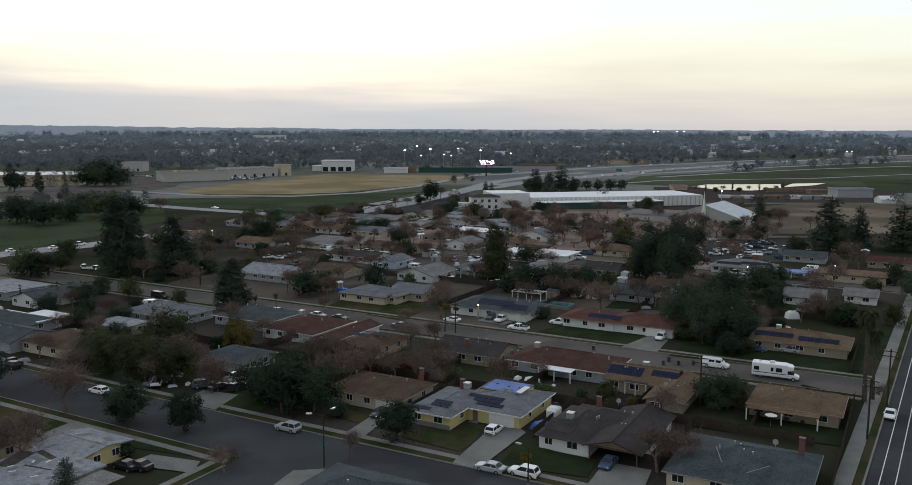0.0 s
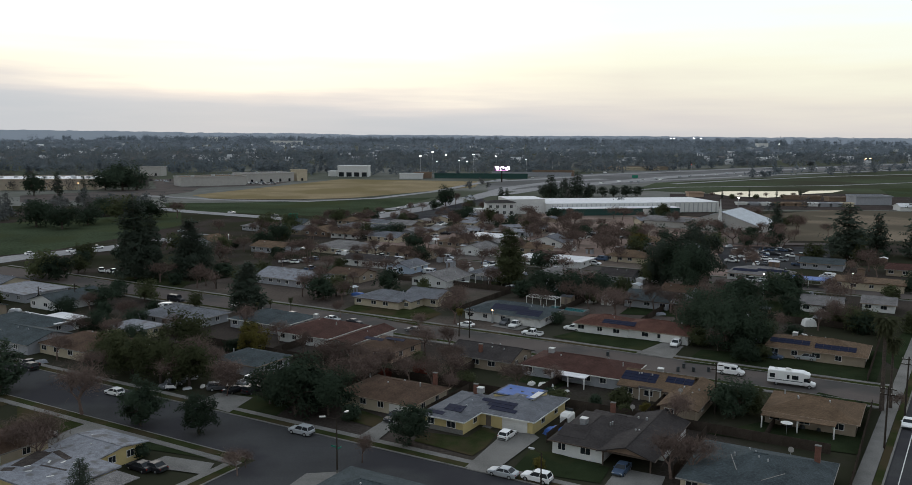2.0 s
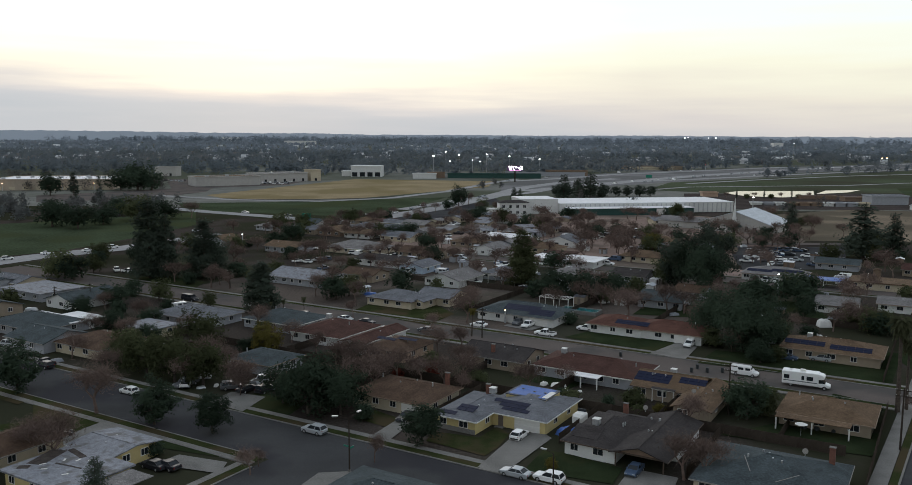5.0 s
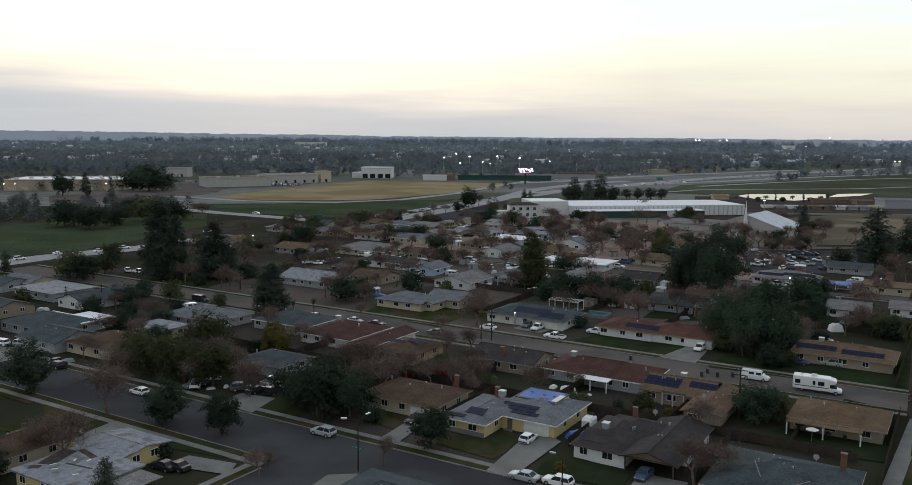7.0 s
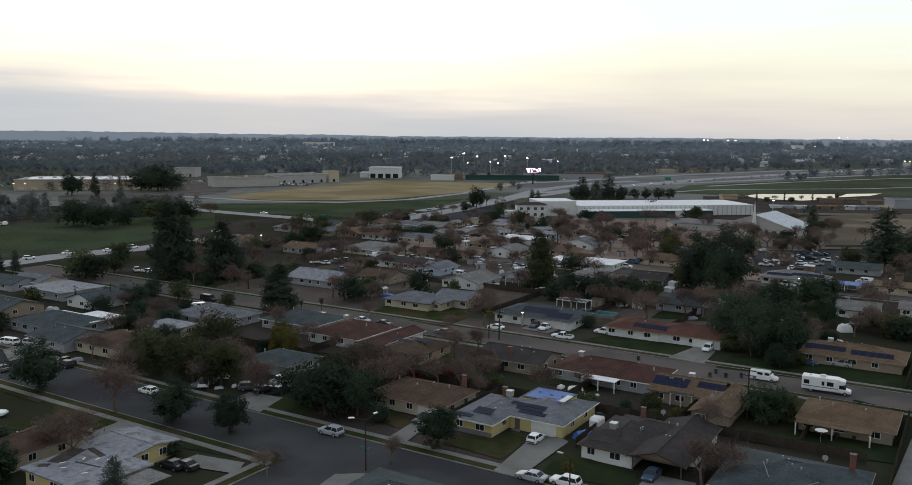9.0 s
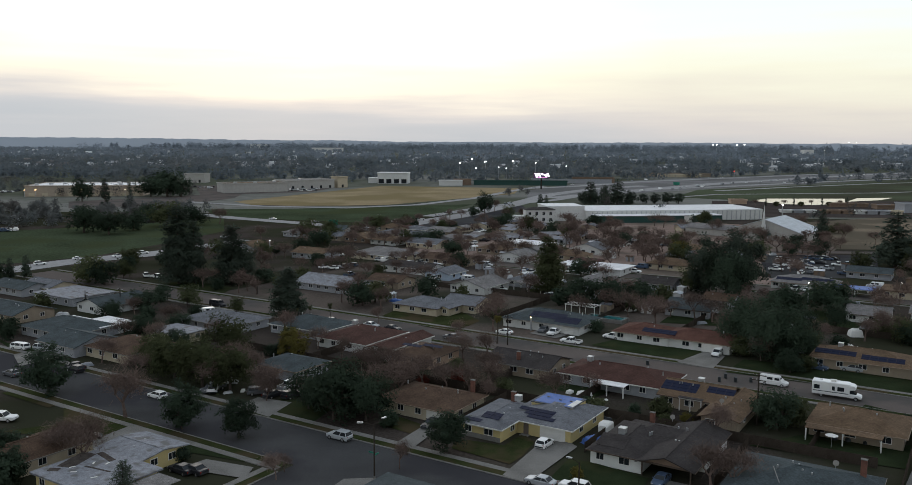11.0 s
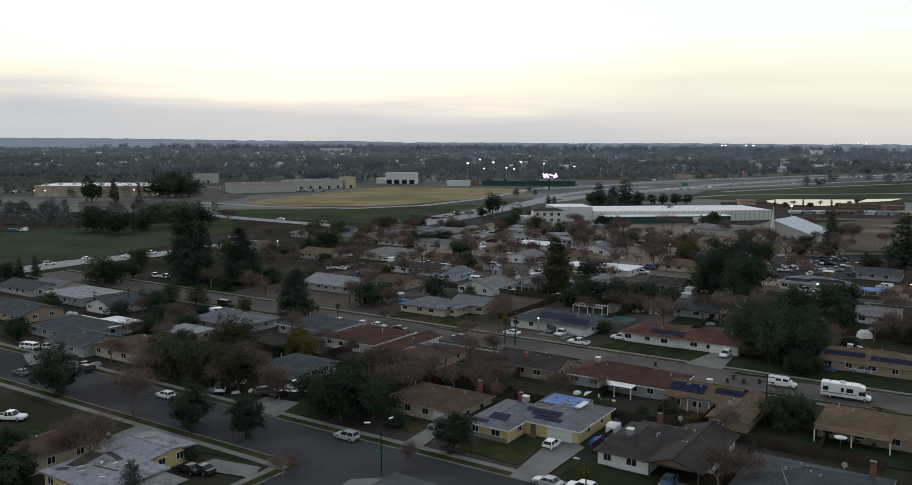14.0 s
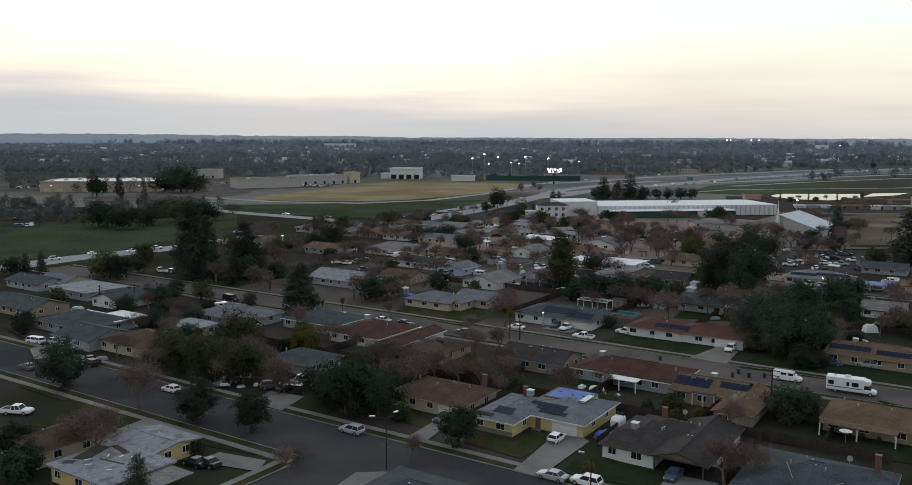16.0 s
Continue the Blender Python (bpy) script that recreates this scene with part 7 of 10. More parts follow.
tree(64.4, 277.0, 'spread', 7.9, 'dark', wide=1.04)
tree(96.7, 251.1, 'spread', 6.8, 'dark', wide=0.98)
tree(-100.6, 280.9, 'bare', 7.4, wide=1.01)
tree(-103.4, 274.9, 'bare', 8.8, wide=1.24)
tree(-69.2, 319.9, 'bare', 6.8, wide=1.33)
tree(23.7, 277.0, 'spread', 5.1, 'dark', wide=1.03)
tree(-87.9, 265.4, 'bare', 9.3, wide=1.20)
tree(-51.3, 252.7, 'bare', 9.2, wide=1.21)
tree(-38.2, 273.1, 'bare', 6.1, wide=1.05)
tree(-69.1, 305.6, 'bare', 8.2, wide=1.04)
tree(57.9, 191.2, 'bare', 6.7, wide=0.95)
tree(6.9, 266.2, 'bare', 9.9, wide=1.19)
tree(97.0, 219.0, 'bush', 5.4, 'olive', wide=1.06)
tree(-44.0, 248.2, 'spread', 7.7, 'dark', wide=1.25)
tree(-25.1, 261.9, 'spread', 7.7, 'dark', wide=1.15)
tree(5.0, 313.0, 'bare', 9.8, wide=1.00)
tree(-41.0, 253.5, 'spread', 6.9, 'olive', wide=1.25)
tree(-57.0, 295.4, 'bare', 8.3, wide=1.00)
tree(20.9, 304.3, 'bare', 8.0, wide=1.06)
tree(73.8, 268.2, 'bush', 3.6, 'olive', wide=1.01)
tree(-3.5, 233.4, 'bare', 9.8, wide=1.05)
tree(120.3, 262.0, 'bare', 9.8, wide=0.99)
tree(10.9, 321.3, 'bare', 8.9, wide=1.12)
tree(-42.0, 310.4, 'bare', 7.1, wide=1.30)
tree(32.5, 248.7, 'bare', 7.0, wide=1.25)
tree(-98.0, 295.2, 'spread', 7.0, 'dark', wide=1.18)
tree(48.6, 261.8, 'bush', 5.2, 'olive', wide=1.22)
tree(33.8, 246.9, 'bare', 7.0, wide=1.23)
tree(-36.4, 460.3, 'spread', 6.6, 'olive', wide=1.20)
tree(27.7, 346.0, 'bare', 8.6, wide=0.99)
tree(32.4, 433.4, 'bare', 11.0, wide=1.02)
tree(57.7, 417.7, 'bare', 9.2, wide=1.05)
tree(-17.8, 359.9, 'bare', 8.1, wide=1.12)
tree(76.0, 341.1, 'bare', 6.5, wide=1.07)
tree(30.2, 435.3, 'bare', 11.0, wide=1.33)
tree(7.4, 357.7, 'bare', 10.0, wide=1.20)
tree(28.5, 391.5, 'bare', 10.1, wide=1.01)
tree(91.1, 387.5, 'spread', 6.7, 'dark', wide=1.07)
tree(-0.6, 364.6, 'bare', 10.0, wide=1.27)
tree(5.0, 415.1, 'bare', 8.4, wide=1.12)
tree(19.4, 438.5, 'spread', 5.0, 'dark', wide=1.28)
tree(-41.3, 460.9, 'bare', 9.3, wide=1.03)
tree(64.3, 373.5, 'bare', 6.9, wide=1.13)
tree(69.9, 382.9, 'bare', 9.3, wide=1.31)
tree(122.2, 371.2, 'bare', 8.5, wide=1.04)
tree(-56.5, 470.3, 'bare', 8.8, wide=1.06)
tree(-46.9, 387.8, 'bare', 6.8, wide=1.08)
tree(38.8, 435.8, 'bare', 6.9, wide=1.09)
tree(-69.7, 465.8, 'bare', 10.0, wide=0.99)
tree(41.7, 406.5, 'bare', 6.2, wide=1.24)
tree(57.0, 350.1, 'bare', 7.7, wide=1.26)
tree(66.9, 410.3, 'bare', 8.2, wide=1.12)
tree(62.7, 402.8, 'bare', 7.8, wide=1.15)
tree(14.8, 447.3, 'bush', 4.2, 'dark', wide=1.03)
tree(-37.6, 475.1, 'bare', 9.9, wide=0.97)
tree(108.0, 384.4, 'bush', 4.9, 'dark', wide=1.11)
tree(-87.4, 396.7, 'spread', 7.2, 'olive', wide=1.21)
tree(125.9, 377.2, 'spread', 7.3, 'dark', wide=1.20)
tree(87.4, 362.7, 'bare', 7.1, wide=1.22)
tree(35.4, 410.6, 'bare', 9.3, wide=1.30)
tree(-5.9, 357.8, 'bare', 7.8, wide=1.28)
tree(54.6, 407.1, 'spread', 7.1, 'dark', wide=1.32)
tree(9.3, 405.5, 'bare', 8.4, wide=1.11)
tree(-60.0, 450.0, 'bare', 10.5, wide=1.20)
tree(99.5, 400.7, 'bare', 7.1, wide=1.00)
tree(48.2, 367.8, 'bare', 10.6, wide=1.10)
tree(-6.2, 456.7, 'bare', 6.1, wide=0.96)
tree(86.6, 388.5, 'bare', 7.9, wide=1.07)
tree(80.7, 407.8, 'spread', 7.2, 'olive', wide=1.08)
tree(157.3, 339.0, 'spread', 7.5, 'olive', wide=1.01)
tree(76.0, 372.9, 'spread', 6.7, 'dark', wide=1.26)
tree(89.4, 331.6, 'bare', 6.3, wide=1.34)
tree(100.3, 382.0, 'bare', 10.3, wide=1.24)
tree(-105.7, 418.9, 'bare', 8.9, wide=1.34)
tree(-36.2, 407.3, 'spread', 7.2, 'dark', wide=1.31)
tree(17.9, 400.1, 'bare', 7.4, wide=1.01)
tree(-32.6, 472.6, 'bush', 5.2, 'dark', wide=1.32)
tree(145.5, 297.7, 'bare', 9.4, wide=1.14)
tree(110.6, 372.2, 'spread', 7.0, 'olive', wide=1.16)
tree(-24.5, 363.7, 'spread', 7.1, 'dark', wide=1.31)
tree(31.7, 392.8, 'bare', 7.1, wide=0.99)
tree(-35.9, 366.4, 'bare', 8.6, wide=0.96)
tree(-60.5, 489.8, 'spread', 7.1, 'olive', wide=1.04)
tree(-70.8, 433.4, 'bare', 7.3, wide=0.97)
tree(-93.4, 400.6, 'bush', 4.3, 'dark', wide=1.23)
tree(46.7, 413.8, 'bare', 10.3, wide=1.21)
tree(-78.8, 423.1, 'bare', 9.2, wide=1.33)
tree(70.8, 348.7, 'spread', 8.2, 'olive', wide=1.10)
tree(-22.8, 438.0, 'bare', 6.2, wide=1.05)
tree(15.5, 437.6, 'bare', 10.2, wide=0.97)
tree(93.7, 403.7, 'bare', 6.5, wide=1.08)
tree(100.1, 354.9, 'spread', 7.8, 'olive', wide=0.99)
tree(-22.9, 385.1, 'bare', 7.9, wide=1.10)
tree(33.4, 416.8, 'bare', 8.3, wide=1.32)
tree(57.0, 354.1, 'bare', 9.9, wide=1.33)
tree(-107.8, 411.4, 'bare', 7.6, wide=1.04)
tree(-70.1, 423.7, 'bare', 7.1, wide=0.97)
tree(89.7, 356.6, 'bare', 8.2, wide=1.01)
tree(-82.9, 454.2, 'bare', 7.7, wide=1.02)
tree(22.2, 367.1, 'spread', 5.3, 'olive', wide=1.34)
tree(-59.2, 478.2, 'bare', 8.8, wide=1.28)
tree(148.5, 310.1, 'bare', 11.0, wide=1.32)
tree(80.3, 332.1, 'bare', 8.2, wide=1.15)
tree(127.7, 380.1, 'bare', 6.9, wide=1.12)
tree(71.8, 325.7, 'bare', 10.1, wide=1.31)
tree(-66.1, 395.3, 'bare', 8.9, wide=1.03)
tree(-63.7, 471.0, 'bare', 7.4, wide=1.21)
tree(-27.1, 422.4, 'bare', 6.2, wide=1.23)
tree(69.5, 402.6, 'bare', 8.6, wide=1.13)
tree(18.8, 346.4, 'bare', 10.1, wide=1.30)
tree(-59.2, 475.6, 'spread', 6.6, 'olive', wide=0.96)
tree(-51.3, 381.6, 'bare', 6.8, wide=1.07)
tree(69.3, 413.8, 'bare', 6.5, wide=1.23)
tree(62.0, 374.6, 'bush', 4.0, 'dark', wide=1.13)
tree(-24.1, 367.1, 'bare', 6.2, wide=1.00)
tree(-48.6, 395.9, 'spread', 7.8, 'olive', wide=1.02)
tree(136.6, 374.5, 'spread', 7.6, 'dark', wide=1.19)
tree(-6.0, 392.2, 'bare', 9.6, wide=1.29)
tree(73.0, 415.2, 'bare', 10.1, wide=1.29)
tree(-78.4, 445.6, 'bare', 7.2, wide=1.12)
tree(31.4, 439.6, 'spread', 7.3, 'olive', wide=1.27)
tree(-77.2, 459.1, 'bare', 10.6, wide=1.20)
tree(80.4, 390.6, 'bare', 9.1, wide=1.05)
tree(136.5, 300.2, 'bare', 7.7, wide=1.02)
tree(-55.2, 483.3, 'bush', 5.8, 'dark', wide=0.98)
tree(76.9, 406.9, 'spread', 5.3, 'olive', wide=1.00)
tree(-23.3, 402.4, 'bare', 7.4, wide=1.24)
tree(83.5, 329.6, 'spread', 7.2, 'olive', wide=1.18)
tree(-23.7, 377.8, 'bush', 4.4, 'dark', wide=1.18)
tree(-96.9, 437.0, 'bare', 7.6, wide=1.08)
tree(-6.4, 447.0, 'bare', 7.5, wide=1.26)
tree(-73.8, 391.5, 'bare', 8.2, wide=0.97)
tree(73.6, 314.7, 'bare', 10.9, wide=1.22)
tree(58.2, 326.8, 'bare', 9.1, wide=1.29)
tree(55.1, 422.5, 'bare', 8.1, wide=1.26)
tree(33.5, 407.1, 'bare', 7.8, wide=1.16)
tree(64.5, 381.4, 'bare', 9.9, wide=1.29)
tree(-55.8, 408.7, 'bare', 8.2, wide=1.10)
tree(-18.7, 447.3, 'bare', 7.6, wide=1.29)
tree(140.7, 374.7, 'bare', 10.9, wide=1.31)
tree(-8.9, 450.4, 'bare', 10.6, wide=1.26)
tree(67.1, 420.0, 'bush', 5.6, 'dark', wide=1.24)
tree(-73.9, 461.3, 'spread', 8.6, 'olive', wide=1.22)
tree(20.2, 343.1, 'bare', 8.5, wide=1.21)
tree(93.4, 376.6, 'bare', 6.9, wide=1.08)
tree(169.6, 343.5, 'bush', 3.8, 'dark', wide=1.21)
tree(71.0, 372.6, 'bare', 8.8, wide=1.20)
tree(88.9, 357.0, 'bare', 8.0, wide=0.99)
tree(-125.3, 353.0, 'spread', 7.6, 'olive', wide=1.31)
tree(-137.8, 325.1, 'spread', 5.3, 'dark', wide=1.25)
tree(-147.5, 314.0, 'bush', 4.6, 'dark', wide=1.27)
tree(-107.4, 250.2, 'spread', 5.9, 'dark', wide=1.02)
tree(-71.7, 284.4, 'spread', 5.4, 'olive', wide=1.20)
tree(-104.5, 340.4, 'bare', 7.8, wide=1.20)
tree(-107.5, 367.6, 'bare', 7.0, wide=1.11)
tree(-103.0, 362.7, 'bush', 3.3, 'dark', wide=1.30)
tree(-88.8, 362.7, 'spread', 6.0, 'dark', wide=1.14)
tree(-138.5, 290.9, 'spread', 6.9, 'olive', wide=1.09)
tree(-132.7, 343.9, 'bare', 6.8, wide=1.17)
tree(-85.3, 286.2, 'bush', 5.1, 'dark', wide=1.27)
tree(-99.5, 221.9, 'bush', 4.4, 'dark', wide=1.04)
tree(-71.6, 285.5, 'spread', 6.5, 'olive', wide=1.11)
tree(-78.0, 307.8, 'bare', 8.2, wide=1.06)
tree(-96.7, 295.2, 'spread', 4.8, 'olive', wide=1.23)
tree(-150.0, 323.5, 'spread', 7.4, 'olive', wide=1.25)
tree(-128.1, 344.0, 'bare', 6.9, wide=1.00)
tree(-91.0, 363.1, 'spread', 7.8, 'dark', wide=1.02)
tree(-104.2, 347.6, 'spread', 7.7, 'olive', wide=0.96)
tree(180.0, 421.0, 'bare', 8.8, wide=1.20)
tree(-4.6, 475.7, 'spread', 8.5, 'dark', wide=1.24)
tree(-53.4, 492.4, 'bare', 9.2, wide=1.25)
tree(23.7, 545.5, 'spread', 6.8, 'dark', wide=1.21)
tree(36.9, 552.0, 'spread', 7.6, 'dark', wide=1.16)
tree(167.1, 493.1, 'bare', 11.2, wide=1.26)
tree(24.2, 449.8, 'spread', 8.0, 'dark', wide=0.97)
tree(15.0, 464.3, 'bare', 8.1, wide=1.32)
tree(172.5, 373.5, 'spread', 8.6, 'olive', wide=1.35)
tree(138.1, 411.1, 'spread', 6.0, 'dark', wide=1.33)
tree(119.1, 518.9, 'spread', 7.6, 'olive', wide=1.23)
tree(232.1, 414.6, 'spread', 5.8, 'dark', wide=1.23)
tree(96.2, 474.3, 'bare', 9.4, wide=1.03)
tree(117.7, 416.0, 'bare', 11.8, wide=1.21)
tree(117.3, 426.6, 'bare', 7.8, wide=1.09)
tree(-2.3, 545.9, 'bare', 7.7, wide=1.23)
tree(156.4, 403.3, 'bare', 7.0, wide=1.23)
tree(10.7, 539.3, 'spread', 6.8, 'olive', wide=1.30)
tree(9.0, 529.6, 'bare', 10.1, wide=1.00)
tree(120.0, 520.0, 'spread', 8.3, 'olive', wide=1.19)
tree(121.3, 495.2, 'bare', 7.6, wide=1.07)
tree(57.0, 454.0, 'bare', 11.5, wide=1.07)
tree(-15.7, 508.4, 'bare', 7.8, wide=1.13)
tree(127.6, 426.3, 'spread', 5.9, 'dark', wide=0.95)
tree(-0.3, 555.9, 'spread', 7.9, 'olive', wide=0.99)
tree(110.7, 455.5, 'bare', 10.9, wide=1.08)
tree(50.0, 442.1, 'bare', 10.1, wide=1.32)
tree(151.6, 407.8, 'bare', 7.4, wide=1.25)
tree(-37.5, 532.4, 'bare', 8.5, wide=1.02)
tree(181.7, 472.7, 'spread', 6.3, 'olive', wide=1.26)
tree(236.2, 428.3, 'bare', 8.9, wide=1.21)
tree(57.1, 457.3, 'bare', 9.8, wide=1.10)
tree(207.2, 375.3, 'bare', 7.5, wide=1.27)
tree(61.4, 430.2, 'bare', 9.5, wide=1.15)
tree(-1.4, 499.2, 'spread', 8.1, 'dark', wide=1.01)
tree(11.2, 470.1, 'spread', 9.5, 'olive', wide=0.99)
tree(-30.3, 534.4, 'bare', 8.1, wide=1.10)
tree(-22.8, 553.8, 'spread', 7.3, 'dark', wide=1.06)
tree(169.8, 433.8, 'bare', 11.5, wide=0.98)
tree(-10.1, 594.1, 'bare', 11.5, wide=1.02)
tree(50.4, 490.2, 'spread', 8.3, 'dark', wide=1.18)
tree(110.7, 470.4, 'spread', 7.4, 'dark', wide=1.34)
tree(173.9, 472.2, 'bare', 10.6, wide=1.08)
tree(171.7, 439.7, 'bare', 11.8, wide=1.14)
tree(152.8, 413.7, 'bare', 9.7, wide=1.20)
tree(211.5, 370.6, 'spread', 7.4, 'olive', wide=0.98)
# more leafless trees between the rows
tree(-5.4, 410.8, 'bare', 8.0, wide=1.35)
tree(99.2, 339.3, 'bare', 7.7, wide=1.16)
tree(43.4, 366.8, 'bare', 10.1, wide=1.39)
tree(89.3, 323.8, 'bare', 6.6, wide=1.48)
tree(8.3, 472.3, 'bare', 6.9, wide=1.18)
tree(8.2, 376.3, 'bare', 6.3, wide=1.55)
tree(56.9, 369.8, 'bare', 7.0, wide=1.22)
tree(-72.3, 335.9, 'bare', 9.0, wide=1.59)
tree(-51.6, 394.5, 'bare', 6.4, wide=1.14)
tree(58.5, 369.0, 'bare', 10.4, wide=1.13)
tree(36.3, 517.1, 'bare', 6.8, wide=1.58)
tree(-95.3, 349.7, 'bare', 8.7, wide=1.35)
tree(59.6, 349.0, 'bare', 9.2, wide=1.34)
tree(69.2, 436.2, 'bare', 8.8, wide=1.11)
tree(-10.3, 326.0, 'bare', 6.4, wide=1.58)
tree(7.5, 445.5, 'bare', 9.2, wide=1.20)
tree(51.5, 441.9, 'bare', 6.0, wide=1.41)
tree(90.0, 492.2, 'bare', 10.2, wide=1.59)
tree(131.4, 381.9, 'bare', 7.7, wide=1.57)
tree(12.4, 474.4, 'bare', 8.8, wide=1.58)
tree(108.7, 327.8, 'bare', 9.8, wide=1.26)
tree(86.3, 500.5, 'bare', 9.7, wide=1.40)
tree(-11.4, 325.5, 'bare', 8.2, wide=1.36)
tree(37.8, 463.0, 'bare', 9.7, wide=1.28)
tree(40.6, 333.3, 'bare', 9.5, wide=1.60)
tree(-94.8, 312.6, 'bare', 10.1, wide=1.53)
tree(36.5, 436.0, 'bare', 7.4, wide=1.25)
tree(-93.9, 373.6, 'bare', 9.2, wide=1.27)
tree(68.4, 384.5, 'bare', 9.7, wide=1.38)
tree(87.6, 314.7, 'bare', 9.3, wide=1.34)
tree(122.1, 386.7, 'bare', 10.5, wide=1.57)
tree(36.0, 485.7, 'bare', 8.8, wide=1.31)
tree(34.6, 500.6, 'bare', 10.0, wide=1.56)
tree(148.5, 426.1, 'bare', 8.2, wide=1.28)
tree(16.2, 472.4, 'bare', 7.4, wide=1.44)
tree(7.0, 470.5, 'bare', 10.4, wide=1.37)
tree(-100.7, 412.5, 'bare', 7.8, wide=1.12)
tree(105.7, 328.3, 'bare', 7.6, wide=1.45)
tree(-93.5, 404.5, 'bare', 9.1, wide=1.14)
tree(48.8, 398.4, 'bare', 10.4, wide=1.28)
tree(59.8, 503.8, 'bare', 8.1, wide=1.18)
tree(-32.9, 461.5, 'bare', 8.8, wide=1.12)
tree(-25.1, 325.0, 'bare', 8.5, wide=1.25)
tree(87.5, 412.3, 'bare', 9.5, wide=1.47)
tree(-59.0, 393.1, 'bare', 9.8, wide=1.24)
tree(-10.3, 477.3, 'bare', 8.8, wide=1.35)
tree(69.8, 391.4, 'bare', 7.6, wide=1.40)
tree(107.0, 310.9, 'bare', 9.3, wide=1.47)
tree(43.8, 390.6, 'bare', 6.0, wide=1.51)
tree(81.9, 315.4, 'bare', 7.9, wide=1.56)
tree(126.9, 361.9, 'bare', 9.2, wide=1.59)
tree(-18.0, 491.3, 'bare', 6.7, wide=1.17)
tree(48.9, 397.2, 'bare', 7.1, wide=1.45)
tree(-74.5, 427.3, 'bare', 7.8, wide=1.45)
tree(-19.9, 398.9, 'bare', 6.9, wide=1.45)
tree(56.3, 461.2, 'bare', 9.9, wide=1.49)
tree(59.9, 365.8, 'bare', 7.4, wide=1.43)
tree(125.9, 423.6, 'bare', 9.9, wide=1.59)
tree(38.6, 403.4, 'bare', 8.1, wide=1.21)
tree(41.7, 458.0, 'bare', 6.7, wide=1.22)
tree(-76.0, 397.2, 'bare', 9.1, wide=1.38)
tree(-26.8, 367.6, 'bare', 8.2, wide=1.39)
tree(-20.5, 317.3, 'bare', 7.4, wide=1.34)
tree(-2.6, 360.6, 'bare', 9.4, wide=1.54)
tree(49.6, 380.0, 'bare', 9.1, wide=1.36)
tree(-19.7, 370.0, 'bare', 8.0, wide=1.34)
tree(60.0, 685.3, 'round', 9.2, 'pine', wide=1.40)
tree(69.5, 682.5, 'round', 9.9, 'pine', wide=1.40)
tree(79.0, 683.0, 'round', 8.3, 'pine', wide=1.40)
tree(88.5, 679.5, 'round', 7.5, 'pine', wide=1.40)
tree(98.0, 684.3, 'round', 9.7, 'pine', wide=1.40)
tree(107.5, 680.9, 'round', 8.6, 'pine', wide=1.40)
tree(117.0, 683.4, 'round', 8.8, 'pine', wide=1.40)
tree(126.5, 680.2, 'round', 9.7, 'pine', wide=1.40)
tree(136.0, 682.4, 'round', 9.1, 'pine', wide=1.40)
tree(-71.4, 112.8, 'round', 5.5, 'dark', wide=1.1)
tree(-77.6, 118.0, 'round', 6.0, 'dark', wide=1.1)
tree(-72.3, 110.8, 'bush', 5.0, 'dark', wide=1.1)
# sheds and heaps in the yards
tarp_heap(56.4, 260.6, 127, 2.9, 2.2, 0.7, 'weathered cover over a heap in a yard', TRIM)
tarp_heap(32.6, 257.4, 117, 1.9, 1.8, 0.8, 'weathered cover over a heap in a yard', GREY_COVER)
tarp_heap(159.7, 317.9, 61, 2.4, 2.1, 1.0, 'weathered cover over a heap in a yard', TRIM)
tarp_heap(106.5, 355.8, 92, 3.3, 1.7, 0.8, 'weathered cover over a heap in a yard', FENCE)
shed(142.5, 300.6, 61, 3.9, 2.4, 2.2, 'brown', 'brown')
shed(6.9, 302.4, 61, 3.2, 2.4, 2.0, 'brown', 'white')
tarp_heap(110.6, 323.4, 73, 3.7, 1.5, 1.1, 'weathered cover over a heap in a yard', TRIM)
tarp_heap(36.5, 247.4, 24, 3.5, 2.2, 1.0, 'weathered cover over a heap in a yard', TRIM)
tarp_heap(82.5, 204.6, 100, 3.7, 2.3, 1.4, 'weathered cover over a heap in a yard', TRIM)
tarp_heap(19.3, 296.7, 36, 3.0, 2.0, 1.2, 'weathered cover over a heap in a yard', GREY_COVER)
shed(-2.2, 357.4, -29, 3.8, 2.7, 2.1, 'tan', 'silver')
shed(28.6, 244.1, -29, 3.2, 2.9, 2.3, 'tan', 'grey')
tarp_heap(23.4, 404.5, 154, 3.1, 2.0, 1.2, 'weathered cover over a heap in a yard', METAL)
shed(40.1, 401.0, -29, 4.0, 2.6, 2.1, 'white', 'white')
shed(40.2, 243.6, -29, 2.9, 3.0, 2.1, 'white', 'silver')
tarp_heap(120.6, 331.5, 161, 2.4, 1.5, 0.8, 'weathered cover over a heap in a yard', TRIM)
tarp_heap(30.5, 271.1, 136, 2.5, 2.6, 0.8, 'weathered cover over a heap in a yard', TRIM)
shed(106.5, 383.9, -29, 2.6, 2.2, 2.2, 'white', 'pale')
tarp_heap(-43.0, 328.7, 51, 3.0, 2.2, 1.5, 'weathered cover over a heap in a yard', TRIM)
tarp_heap(65.0, 394.1, 160, 2.2, 2.2, 1.5, 'weathered cover over a heap in a yard', GREY_COVER)
